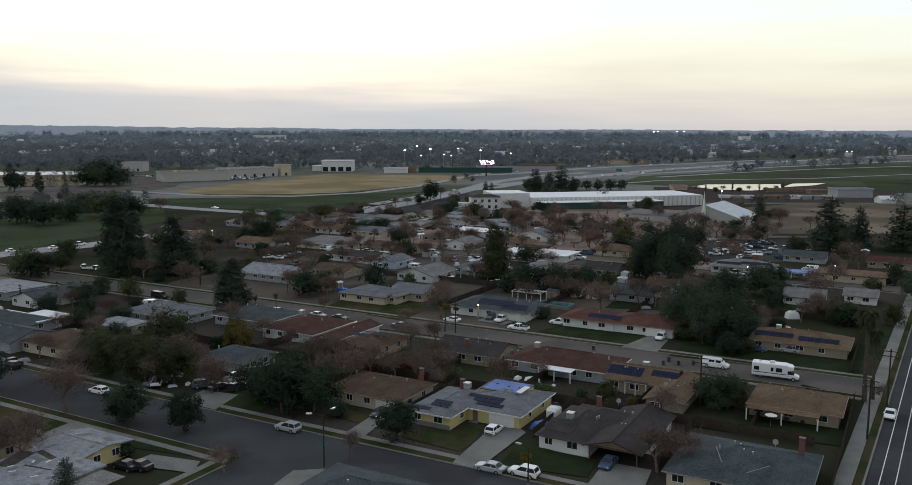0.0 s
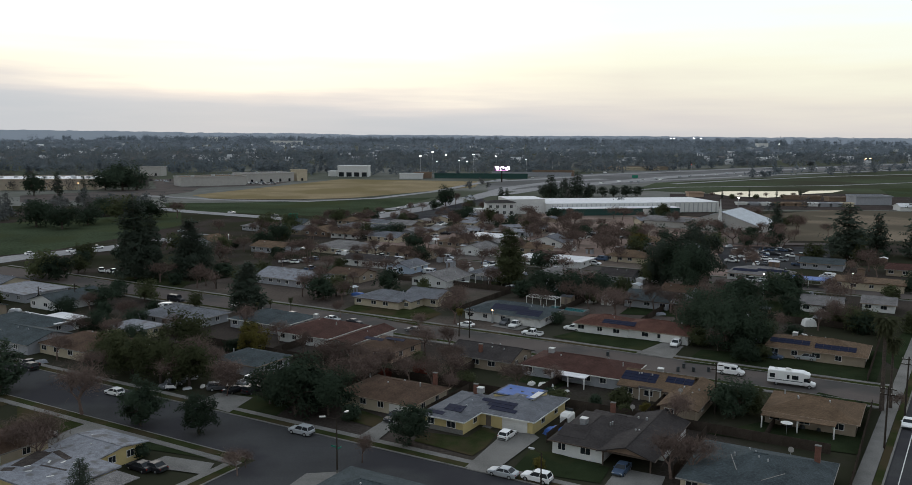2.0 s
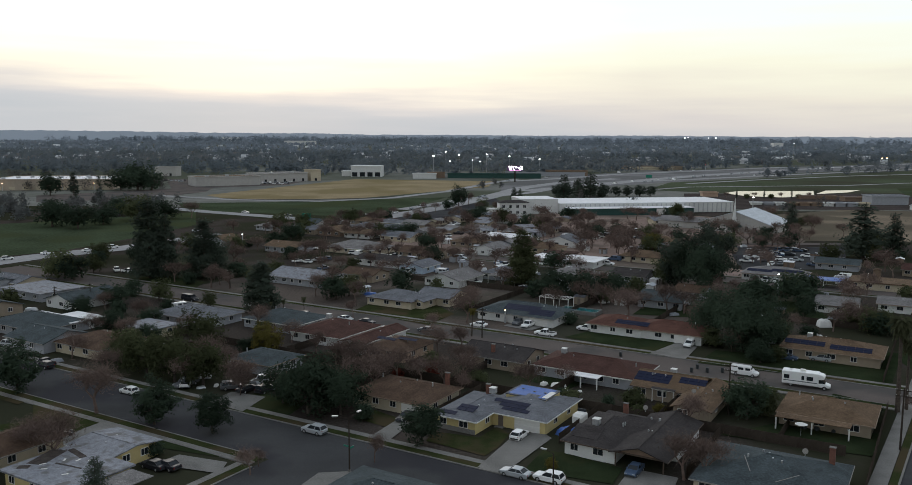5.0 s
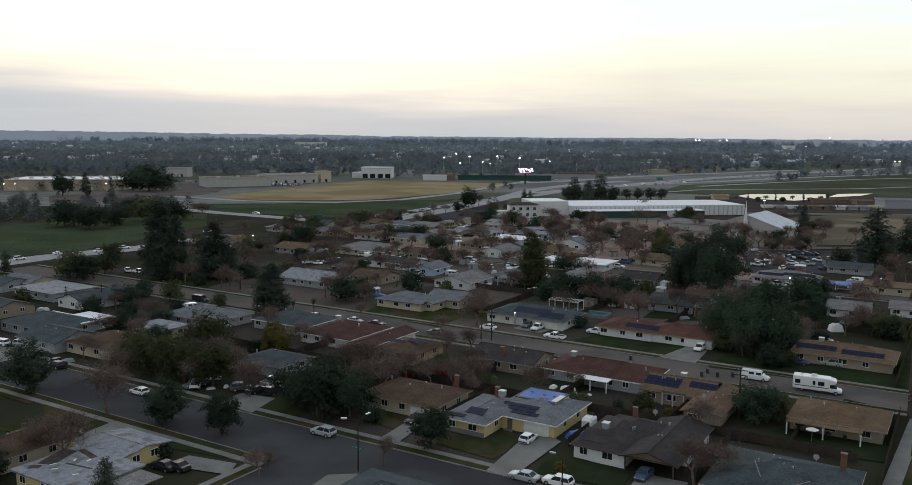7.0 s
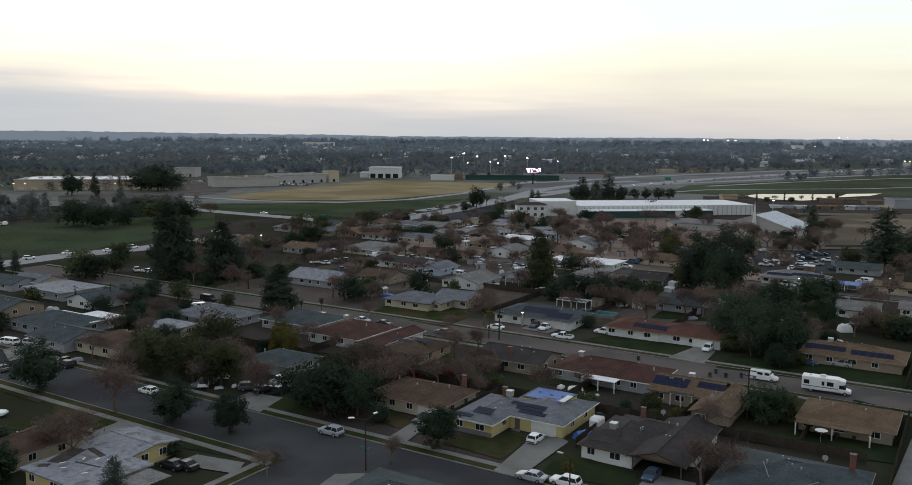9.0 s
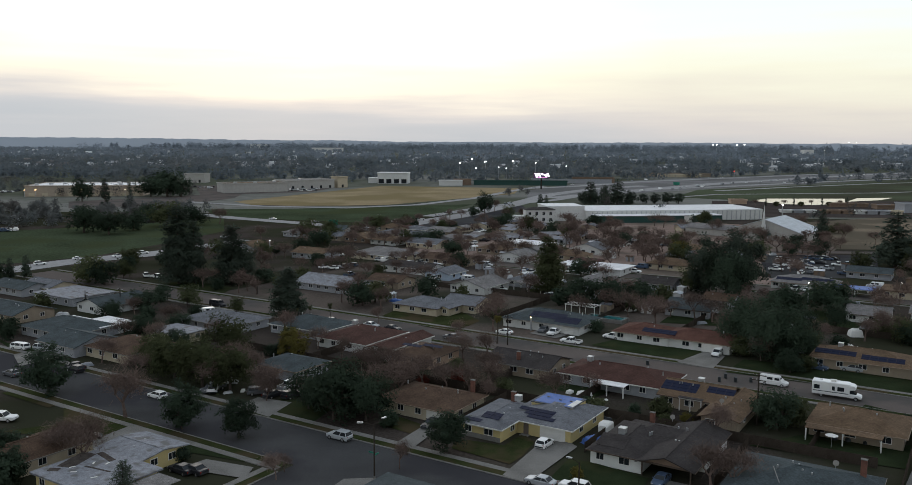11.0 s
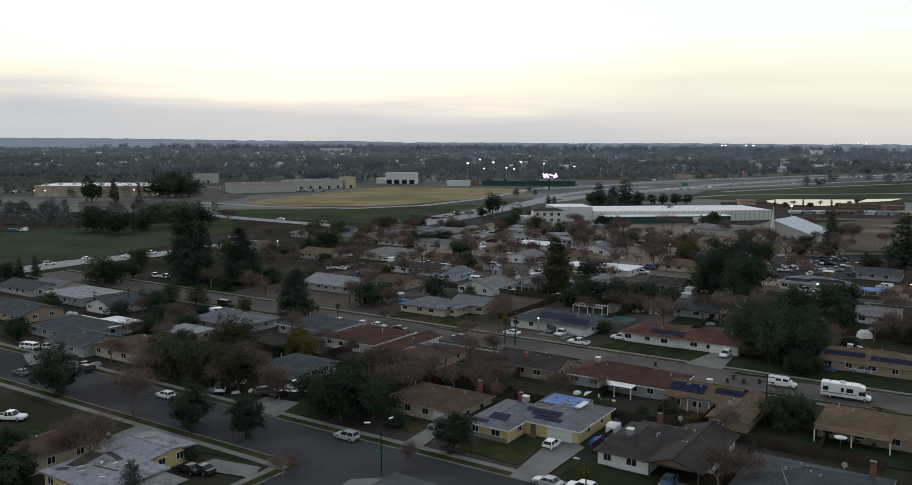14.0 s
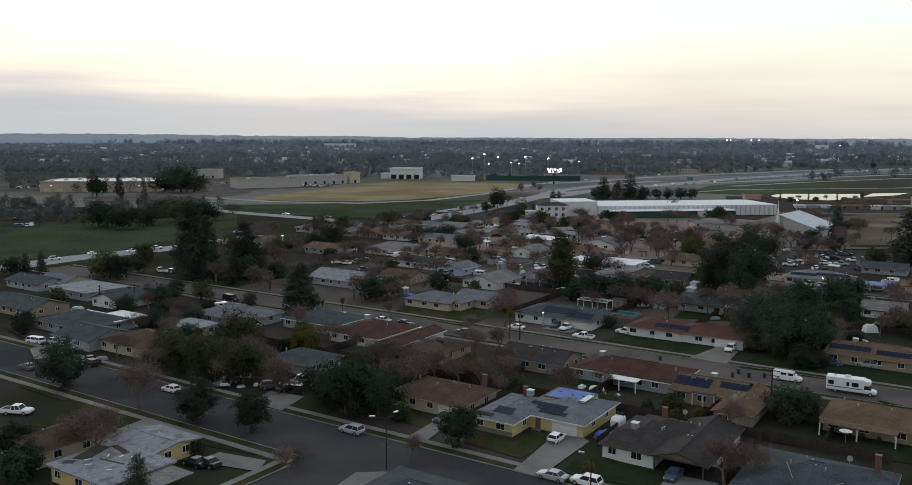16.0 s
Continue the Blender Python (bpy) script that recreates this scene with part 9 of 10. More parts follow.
car(387.2, 1092.9, 44, 'sedan', 'silver', 'on the freeway', far=True)
car(210.6, 934.4, 44, 'van', 'white', 'on the freeway', far=True)
car(367.4, 1076.4, 44, 'suv', 'grey', 'on the freeway', far=True)
car(355.8, 1066.5, 44, 'sedan', 'white', 'on the freeway', far=True)
car(171.6, 895.5, 44, 'sedan', 'silver', 'on the freeway', far=True)
car(659.2, 1292.7, 44, 'sedan', 'silver', 'on the freeway', far=True)
car(-2.0, 657.4, 44, 'suv', 'silver', 'on the freeway', far=True)
car(-13.7, 634.9, 44, 'suv', 'grey', 'on the freeway', far=True)
car(-42.1, 567.2, 44, 'suv', 'white', 'on the freeway', far=True)
car(-55.8, 525.8, 44, 'van', 'white', 'on the freeway', far=True)
car(-40.5, 571.9, 44, 'van', 'silver', 'on the freeway', far=True)
car(0.9, 662.4, 44, 'van', 'silver', 'on the freeway', far=True)
car(-57.2, 521.0, 44, 'suv', 'white', 'on the freeway', far=True)
car(-13.7, 635.0, 44, 'sedan', 'white', 'on the freeway', far=True)
car(6.3, 321.5, 61, 'sedan', 'blue', 'parked in a yard', far=True)
car(22.9, 319.6, 151, 'suv', 'white', 'parked in a yard')
car(-38.8, 330.1, -29, 'van', 'white', 'parked in a yard', far=True)
car(-1.6, 314.8, 151, 'suv', 'white', 'parked in a yard')
car(-45.1, 359.6, -29, 'sedan', 'blue', 'parked in a yard', far=True)
car(17.0, 297.0, 151, 'van', 'white', 'parked in a yard')
car(-50.5, 341.3, 61, 'van', 'white', 'parked in a yard', far=True)
car(-45.5, 316.8, 151, 'suv', 'grey', 'parked in a yard')
car(-64.2, 321.9, 151, 'pickup', 'silver', 'parked in a yard', far=True)
car(-35.5, 335.8, 151, 'pickup', 'white', 'parked in a yard', far=True)
car(-72.1, 321.0, 61, 'sedan', 'white', 'parked in a yard', far=True)
car(-73.3, 357.2, -29, 'pickup', 'white', 'parked in a yard', far=True)
car(-26.0, 299.3, 61, 'suv', 'white', 'parked in a yard')
car(8.8, 315.1, 61, 'pickup', 'white', 'parked in a yard')
car(38.8, 289.8, 61, 'suv', 'white', 'parked in a yard')
car(-67.9, 319.2, 151, 'sedan', 'white', 'parked in a yard')
car(-2.4, 277.8, -29, 'sedan', 'white', 'parked in a yard')
car(27.4, 339.4, -29, 'pickup', 'silver', 'parked in a yard', far=True)
car(-49.5, 287.6, 61, 'pickup', 'white', 'parked in a yard')
car(48.6, 320.8, -29, 'suv', 'white', 'parked in a yard')
car(-7.1, 320.6, -29, 'suv', 'silver', 'parked in a yard', far=True)
car(16.5, 352.3, 61, 'sedan', 'white', 'parked in a yard', far=True)
car(-85.2, 358.7, 61, 'sedan', 'silver', 'parked in a yard', far=True)
car(52.7, 332.0, 151, 'van', 'blue', 'parked in a yard', far=True)
car(-8.8, 331.8, -29, 'van', 'silver', 'parked in a yard', far=True)
car(-61.8, 326.8, 151, 'suv', 'blue', 'parked in a yard', far=True)
car(-40.4, 313.8, 151, 'sedan', 'grey', 'parked in a yard')
car(-20.8, 306.0, -29, 'pickup', 'silver', 'parked in a yard')
car(-58.3, 303.0, 61, 'pickup', 'blue', 'parked in a yard')
car(-14.7, 297.5, 151, 'van', 'blue', 'parked in a yard')
car(-39.9, 322.8, 151, 'sedan', 'silver', 'parked in a yard', far=True)
car(-13.9, 295.5, -29, 'van', 'silver', 'parked in a yard')
car(14.0, 318.8, -29, 'pickup', 'white', 'parked in a yard')
car(25.2, 277.7, 61, 'pickup', 'silver', 'parked in a yard')
motorhome(64.7, 164.7, -26)
car(-235.3, 831.2, 75, 'pickup', 'white', 'parked at the school', far=True)
car(-232.6, 834.2, 110, 'van', 'white', 'parked at the school', far=True)
car(-224.5, 819.7, 75, 'suv', 'white', 'parked at the school', far=True)
car(-217.6, 808.7, 20, 'van', 'silver', 'parked at the school', far=True)
car(-218.9, 827.2, 110, 'van', 'white', 'parked at the school', far=True)
car(-213.5, 827.1, 75, 'suv', 'white', 'parked at the school', far=True)
car(-211.5, 829.1, 110, 'van', 'white', 'parked at the school', far=True)
car(-204.2, 821.4, 75, 'suv', 'grey', 'parked at the school', far=True)
car(-203.6, 830.0, 75, 'suv', 'white', 'parked at the school', far=True)
car(-196.6, 815.4, 20, 'sedan', 'white', 'parked at the school', far=True)
car(-192.7, 918.9, 110, 'pickup', 'blue', 'parked at the school', far=True)
car(-189.0, 919.5, 20, 'sedan', 'grey', 'parked at the school', far=True)
car(-184.5, 924.6, 75, 'van', 'white', 'parked at the school', far=True)
car(-181.6, 923.6, 75, 'suv', 'silver', 'parked at the school', far=True)
car(-330.0, 862.6, 20, 'van', 'black', 'parked in the far car park', far=True)
car(-322.6, 859.7, 75, 'suv', 'silver', 'parked in the far car park', far=True)
car(-319.7, 864.5, 110, 'sedan', 'silver', 'parked in the far car park', far=True)
car(-307.4, 846.1, 20, 'van', 'silver', 'parked in the far car park', far=True)
car(-309.7, 863.4, 110, 'pickup', 'black', 'parked in the far car park', far=True)
car(-304.6, 865.8, 110, 'suv', 'grey', 'parked in the far car park', far=True)
car(-299.5, 862.7, 110, 'suv', 'silver', 'parked in the far car park', far=True)
car(-484.9, 763.1, 75, 'suv', 'silver', 'parked before the store', far=True)
car(-481.6, 763.6, 75, 'sedan', 'grey', 'parked before the store', far=True)
car(-476.8, 761.4, 20, 'sedan', 'white', 'parked before the store', far=True)
car(-467.8, 748.6, 110, 'suv', 'black', 'parked before the store', far=True)
car(-471.4, 759.1, 20, 'van', 'white', 'parked before the store', far=True)
car(-467.4, 757.9, 75, 'suv', 'grey', 'parked before the store', far=True)
car(-466.8, 762.1, 75, 'sedan', 'white', 'parked before the store', far=True)
car(-468.4, 770.6, 75, 'suv', 'grey', 'parked before the store', far=True)
car(-471.6, 780.2, 75, 'suv', 'black', 'parked before the store', far=True)
car(-337.8, 530.1, 75, 'suv', 'silver', 'parked in the lot beyond the bank', far=True)
car(-298.2, 471.7, 110, 'sedan', 'black', 'parked in the lot beyond the bank', far=True)
car(-296.2, 474.1, 110, 'sedan', 'grey', 'parked in the lot beyond the bank', far=True)
car(-317.0, 513.0, 110, 'suv', 'silver', 'parked in the lot beyond the bank', far=True)
car(-311.9, 509.7, 110, 'van', 'grey', 'parked in the lot beyond the bank', far=True)
car(-299.3, 494.5, 110, 'van', 'silver', 'parked in the lot beyond the bank', far=True)
car(-272.1, 434.2, 20, 'van', 'blue', 'parked along the bank', far=True)
car(-273.7, 439.4, 110, 'suv', 'silver', 'parked along the bank', far=True)
car(-271.8, 439.5, 20, 'pickup', 'black', 'parked along the bank', far=True)
car(-269.0, 437.8, 75, 'suv', 'white', 'parked along the bank', far=True)
car(-268.3, 439.3, 110, 'van', 'white', 'parked along the bank', far=True)
car(115.3, 359.8, -25, 'suv', 'white', 'parked in the asphalt yard')
car(117.9, 357.7, -29, 'suv', 'white', 'parked in the asphalt yard')
car(122.5, 360.5, -25, 'sedan', 'grey', 'parked in the asphalt yard')
car(134.4, 365.2, 151, 'suv', 'white', 'parked in the asphalt yard')
car(124.9, 334.6, 151, 'pickup', 'silver', 'parked in the asphalt yard')
car(109.4, 343.5, -29, 'sedan', 'white', 'parked in the asphalt yard')
car(113.4, 343.9, -29, 'sedan', 'white', 'parked in the asphalt yard')
car(119.6, 336.1, -25, 'suv', 'white', 'parked in the asphalt yard')
car(137.6, 337.8, -29, 'suv', 'grey', 'parked in the asphalt yard')
car(140.7, 338.0, -25, 'suv', 'white', 'parked in the asphalt yard')
car(104.2, 330.7, -29, 'pickup', 'white', 'parked in the asphalt yard')
car(119.8, 346.7, -29, 'sedan', 'grey', 'parked in the asphalt yard')
car(133.7, 345.8, 151, 'pickup', 'white', 'parked in the asphalt yard')
car(94.6, 289.6, 61, 'suv', 'silver', 'parked in the asphalt yard')
car(97.2, 286.7, 61, 'pickup', 'white', 'parked in the asphalt yard')
car(100.2, 285.5, 61, 'sedan', 'white', 'parked in the asphalt yard')
car(103.3, 284.3, 61, 'pickup', 'silver', 'parked in the asphalt yard')
# street furniture
street_lamp(-19.4, 118.2, 8.4, 60, named=True)
street_lamp(10.2, 112.8, 5.6, 150, 1.2)
utility_pole(44.3, 146.7, 9.6)
utility_pole(66.8, 130.5, 10.4)
utility_pole(77.6, 145.3, 11.3)
utility_pole(0.1, 202.2, 7.6)
utility_pole(76.8, 288.5, 14.3)
utility_pole(-183.3, 486.4, 10.2)
utility_pole(-78.0, 499.2, 5.9)
utility_pole(25.5, 371.1, 9.7)
utility_pole(-114.3, 237.3, 6.3)
utility_pole(-124.9, 237.2, 5.4)
utility_pole(-81.5, 264.8, 6.0)
light_mast(6.2, 219.0, 3.4, WARM_LIGHT, 'lit warm garden lamp on a post', 0.4)
light_mast(91.9, 259.9, 7, WHITE_LIGHT, 'small lit lamp on a post', 0.4)
light_mast(-104.5, 359.5, 6, WHITE_LIGHT, 'small lit lamp on a post', 0.4)
light_mast(177.4, 555.8, 9, WHITE_LIGHT, 'small lit lamp on a post', 1.2)
light_mast(320.1, 1221.9, 8, RED_LIGHT, 'small lit lamp on a post', 1.2)
light_mast(128.6, 280.0, 4, WHITE_LIGHT, 'small lit lamp on a post', 0.4)
light_mast(-65.1, 1107.0, 20.5, WHITE_LIGHT, head=2.2)
light_mast(-49.1, 1107.9, 25.9, WHITE_LIGHT, head=2.2)
light_mast(-31.5, 1108.9, 22.1, WHITE_LIGHT, head=2.2)
light_mast(-43.7, 1108.2, 13.7, WHITE_LIGHT, head=1.6)
light_mast(-13.9, 1109.9, 15.3, WHITE_LIGHT, head=1.6)
light_mast(-3.9, 1110.4, 13.8, WHITE_LIGHT, head=1.6)
light_mast(4.6, 1110.9, 22.9, WHITE_LIGHT, head=2.2)
light_mast(34.6, 1112.6, 20.6, WHITE_LIGHT, head=2.2)
light_mast(74.7, 1114.8, 16.9, WHITE_LIGHT, head=1.6)
light_mast(109.6, 1116.7, 14.6, WHITE_LIGHT, head=1.6)
light_mast(871.0, 3685.2, 35.2, WHITE_LIGHT, head=5.5)
light_mast(886.9, 3688.1, 35.3, WHITE_LIGHT, head=5.5)
light_mast(977.7, 3704.6, 35.4, WHITE_LIGHT, head=5.5)
light_mast(1009.9, 3710.5, 35.5, WHITE_LIGHT, head=5.5)
light_mast(1997.8, 5123.9, 49.0, WHITE_LIGHT, head=5.5)
light_mast(2048.6, 5136.1, 49.1, WHITE_LIGHT, head=5.5)
light_mast(937.0, 2578.2, 24.7, WHITE_LIGHT, head=2.5)
light_mast(642.1, 1378.1, 13.3, WARM_LIGHT, head=2.5)
light_mast(650.0, 1378.7, 13.3, WARM_LIGHT, head=2.5)
rubbish_bin(44.4, 173.8)
rubbish_bin(46.3, 176.5)
rubbish_bin(47.7, 173.8)
rubbish_bin(50.9, 173.9)
rubbish_bin(31.5, 186.0)
# large and far buildings
warehouse(48.6, 528.6, 12)
white_villa(19.3, 515.9, 8)
church(130.4, 435.3, -35)
billboard(33.5, 882.7, 2)
road_sign(170.0, 867.5, -40, 7, 3, 6)
road_sign(-95.2, 448.5, 10, 5, 3, 4)
plain_building(-371.5, 713.0, 12, 98.0, 60, 9.0, 'sand', 'white', 'long tan store building with white roof', bays=9, units=11, wide=5.0, pane=WALL['cream'])
light_mast(-417.5, 699.1, 6.0, WARM_LIGHT, 'warm lit lamp before the store', 0.9)
light_mast(-408.7, 701.0, 6.0, WARM_LIGHT, 'warm lit lamp before the store', 0.9)
light_mast(-371.5, 708.8, 6.0, WARM_LIGHT, 'warm lit lamp before the store', 0.9)
light_mast(-361.7, 710.9, 6.0, WARM_LIGHT, 'warm lit lamp before the store', 0.9)
light_mast(-336.3, 716.2, 6.0, WARM_LIGHT, 'warm lit lamp before the store', 0.9)
plain_building(-241.4, 790.0, 34, 62.0, 26, 8.4, 'stone', 'tan', 'pale school building with flat roof', bays=0, units=3)
plain_building(-203.1, 854.9, 43, 54.0, 30, 8.6, 'stone', 'lightgrey', 'long pale school building', bays=5, units=2)
plain_building(-176.0, 880.0, 40, 12.0, 14, 11.0, 'cream', 'lightgrey', 'cream block at the end of the school', bays=1)
plain_building(-366.0, 958.0, 0, 24.0, 18, 10.0, 'stone', 'lightgrey', 'small pale flat-roofed block', bays=2)
plain_building(-160.6, 981.6, 0, 10.1, 20, 5.4, 'white', 'white', 'low white flat-roofed annex', bays=0)
plain_building(-135.2, 969.6, 0, 35.3, 24, 12.0, 'white', 'white', 'white two-storey hall with dark openings', bays=4, wide=6.0, open_h=5.0)
plain_building(-65.4, 935.2, 0, 25.8, 12, 5.2, 'white', 'white', 'low white flat-roofed shed', bays=0)
plain_building(-53.2, 948.1, 0, 19.6, 14, 5.9, 'brown', 'maroon', 'brown shed with a red roof', bays=0)
plain_building(12.6, 951.2, 0, 105.4, 10, 4.6, 'green', 'dark', 'long dark wall of stands', bays=0)
plain_building(74.2, 1006.9, 0, 94.4, 14, 4.2, 'grey', 'grey', 'long low grey building', bays=0)
plain_building(100.4, 1008.2, 0, 49.1, 14, 6.3, 'brown', 'dark', 'dark rail car shed', bays=0)
plain_building(234.8, 1216.7, 0, 102.2, 20, 4.2, 'tan', 'brown', 'long low tan building', bays=0)
plain_building(239.2, 1197.2, 0, 58.7, 14, 3.3, 'cream', 'white', 'pale low building beside the freeway', bays=0)
plain_building(294.9, 615.7, 0, 26.1, 16, 6.0, 'grey', 'grey', 'long grey metal farm shed', bays=0)
plain_building(294.9, 567.6, 0, 10.0, 10, 2.8, 'white', 'white', 'small white tent-like shed', bays=0, style='gx', pitch=0.4)
plain_building(185.2, 687.9, 0, 12.0, 10, 3.0, 'peach', 'red', 'small pink building with red roof', bays=0)
plain_building(283.2, 648.2, 0, 13.7, 10, 2.7, 'brown', 'pale', 'low brown building with pale roof', bays=0)
plain_building(262.9, 665.3, 0, 28.1, 8, 2.3, 'brown', 'pale', 'long low building by the pond', bays=0)
plain_building(197.2, 607.7, 0, 6.8, 6, 1.3, 'white', 'white', 'low trailer beside the pond', bays=0)
plain_building(205.2, 606.4, 0, 6.8, 6, 1.4, 'grey', 'white', 'low trailer beside the pond', bays=0)
plain_building(213.2, 605.1, 0, 6.8, 6, 1.5, 'white', 'white', 'low trailer beside the pond', bays=0)
plain_building(221.2, 603.8, 0, 6.8, 6, 1.6, 'brown', 'white', 'low trailer beside the pond', bays=0)
plain_building(229.1, 602.5, 0, 6.8, 6, 1.8, 'brown', 'white', 'low trailer beside the pond', bays=0)
plain_building(237.0, 601.3, 0, 6.8, 6, 1.9, 'brown', 'white', 'low trailer beside the pond', bays=0)
plain_building(244.8, 600.0, 0, 6.8, 6, 2.0, 'white', 'white', 'low trailer beside the pond', bays=0)
plain_building(252.7, 598.7, 0, 6.8, 6, 2.1, 'grey', 'white', 'low trailer beside the pond', bays=0)
plain_building(260.5, 597.5, 0, 6.7, 6, 2.2, 'grey', 'white', 'low trailer beside the pond', bays=0)
plain_building(268.2, 596.2, 0, 6.7, 6, 2.4, 'cream', 'white', 'low trailer beside the pond', bays=0)
plain_building(-1.0, 447.2, -29, 9.2, 9, 2.6, 'cream', 'pale', 'small house with weathered roof', bays=3, style='gx', name='house', category='house', open_h=1.2, wide=1.3, sill=0.9)
plain_building(2.8, 464.9, 61, 8.4, 9, 2.6, 'tan', 'pale', 'small house with weathered roof', bays=3, style='gx', name='house', category='house', open_h=1.2, wide=1.3, sill=0.9)
plain_building(-10.8, 475.3, 61, 6.8, 9, 2.6, 'cream', 'pale', 'small house with weathered roof', bays=3, style='gx', name='house', category='house', open_h=1.2, wide=1.3, sill=0.9)
plain_building(-42.4, 429.9, 61, 6.6, 9, 1.8, 'cream', 'lightgrey', 'small house with weathered roof', bays=3, style='gx', name='house', category='house', open_h=1.2, wide=1.3, sill=0.9)
plain_building(12.4, 476.1, 61, 10.1, 9, 2.5, 'white', 'pale', 'small house with weathered roof', bays=3, style='gx', name='house', category='house', open_h=1.2, wide=1.3, sill=0.9)
plain_building(22.9, 407.5, -29, 9.6, 9, 2.6, 'grey', 'pale', 'small house with weathered roof', bays=3, style='gx', name='house', category='house', open_h=1.2, wide=1.3, sill=0.9)
plain_building(4.3, 489.7, 12, 8.2, 9, 2.8, 'tan', 'grey', 'small house with weathered roof', bays=3, style='gx', name='house', category='house', open_h=1.2, wide=1.3, sill=0.9)
plain_building(-45.9, 426.6, -29, 6.3, 9, 2.3, 'cream', 'pale', 'small house with weathered roof', bays=3, style='gx', name='house', category='house', open_h=1.2, wide=1.3, sill=0.9)
plain_building(-20.1, 416.7, -29, 9.5, 9, 2.0, 'tan', 'lightgrey', 'small house with weathered roof', bays=3, style='gx', name='house', category='house', open_h=1.2, wide=1.3, sill=0.9)
plain_building(33.7, 444.2, -29, 9.8, 9, 2.0, 'grey', 'lightgrey', 'small house with weathered roof', bays=3, style='gx', name='house', category='house', open_h=1.2, wide=1.3, sill=0.9)
plain_building(-21.5, 460.7, 61, 7.9, 9, 2.3, 'cream', 'lightgrey', 'small house with weathered roof', bays=3, style='gx', name='house', category='house', open_h=1.2, wide=1.3, sill=0.9)
plain_building(100.9, 469.8, 12, 10.4, 9, 2.2, 'cream', 'pale', 'small house with weathered roof', bays=3, style='gx', name='house', category='house', open_h=1.2, wide=1.3, sill=0.9)
plain_building(-43.4, 420.6, -29, 9.1, 9, 2.0, 'grey', 'pale', 'small house with weathered roof', bays=3, style='gx', name='house', category='house', open_h=1.2, wide=1.3, sill=0.9)
plain_building(-45.8, 454.1, 61, 6.8, 9, 2.5, 'grey', 'maroon', 'small house with weathered roof', bays=3, style='gx', name='house', category='house', open_h=1.2, wide=1.3, sill=0.9)
plain_building(-25.2, 409.4, 61, 9.6, 9, 2.4, 'grey', 'lightgrey', 'small house with weathered roof', bays=3, style='gx', name='house', category='house', open_h=1.2, wide=1.3, sill=0.9)
plain_building(16.1, 470.5, 61, 5.9, 9, 2.1, 'white', 'grey', 'small house with weathered roof', bays=3, style='gx', name='house', category='house', open_h=1.2, wide=1.3, sill=0.9)
plain_building(-52.4, 451.3, 61, 7.9, 9, 2.8, 'tan', 'maroon', 'small house with weathered roof', bays=3, style='gx', name='house', category='house', open_h=1.2, wide=1.3, sill=0.9)
plain_building(100.6, 476.5, 12, 8.7, 9, 2.5, 'tan', 'pale', 'small house with weathered roof', bays=3, style='gx', name='house', category='house', open_h=1.2, wide=1.3, sill=0.9)
plain_building(-20.0, 415.1, -29, 6.9, 9, 2.0, 'tan', 'pale', 'small house with weathered roof', bays=3, style='gx', name='house', category='house', open_h=1.2, wide=1.3, sill=0.9)
plain_building(39.1, 428.3, 61, 9.4, 9, 2.1, 'tan', 'grey', 'small house with weathered roof', bays=3, style='gx', name='house', category='house', open_h=1.2, wide=1.3, sill=0.9)
plain_building(51.0, 480.6, 61, 6.9, 9, 2.0, 'tan', 'grey', 'small house with weathered roof', bays=3, style='gx', name='house', category='house', open_h=1.2, wide=1.3, sill=0.9)
plain_building(-48.0, 406.0, 61, 6.0, 9, 2.2, 'tan', 'pale', 'small house with weathered roof', bays=3, style='gx', name='house', category='house', open_h=1.2, wide=1.3, sill=0.9)
plain_building(-16.8, 421.6, -29, 7.4, 9, 2.5, 'tan', 'lightgrey', 'small house with weathered roof', bays=3, style='gx', name='house', category='house', open_h=1.2, wide=1.3, sill=0.9)
plain_building(3.1, 414.8, 12, 6.7, 9, 2.1, 'white', 'pale', 'small house with weathered roof', bays=3, style='gx', name='house', category='house', open_h=1.2, wide=1.3, sill=0.9)
plain_building(18.3, 471.9, 12, 6.8, 9, 2.6, 'cream', 'pale', 'small house with weathered roof', bays=3, style='gx', name='house', category='house', open_h=1.2, wide=1.3, sill=0.9)
plain_building(22.3, 429.1, 12, 9.1, 9, 2.4, 'tan', 'pale', 'small house with weathered roof', bays=3, style='gx', name='house', category='house', open_h=1.2, wide=1.3, sill=0.9)
plain_building(1286.5, 6634.4, 0, 219.2, 40, 45.2, 'white', 'white', 'pale far office block', bays=6)
plain_building(1640.0, 7373.6, 0, 154.2, 40, 35.2, 'white', 'white', 'pale far office block', bays=6)
plain_building(2037.5, 4555.6, 0, 173.6, 40, 18.7, 'white', 'white', 'pale far office block', bays=6)
plain_building(2280.7, 4882.2, 0, 67.7, 40, 36.7, 'white', 'white', 'pale far office block', bays=6)
plain_building(-1387.1, 4603.4, 0, 102.8, 40, 25.1, 'white', 'white', 'pale far office block', bays=6)
plain_building(-778.8, 3556.8, 0, 129.1, 40, 17.0, 'white', 'white', 'pale far office block', bays=6)
plain_building(1127.0, 3260.3, 0, 35.7, 40, 20.1, 'white', 'white', 'pale far office block', bays=6)
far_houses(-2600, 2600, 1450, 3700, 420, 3)
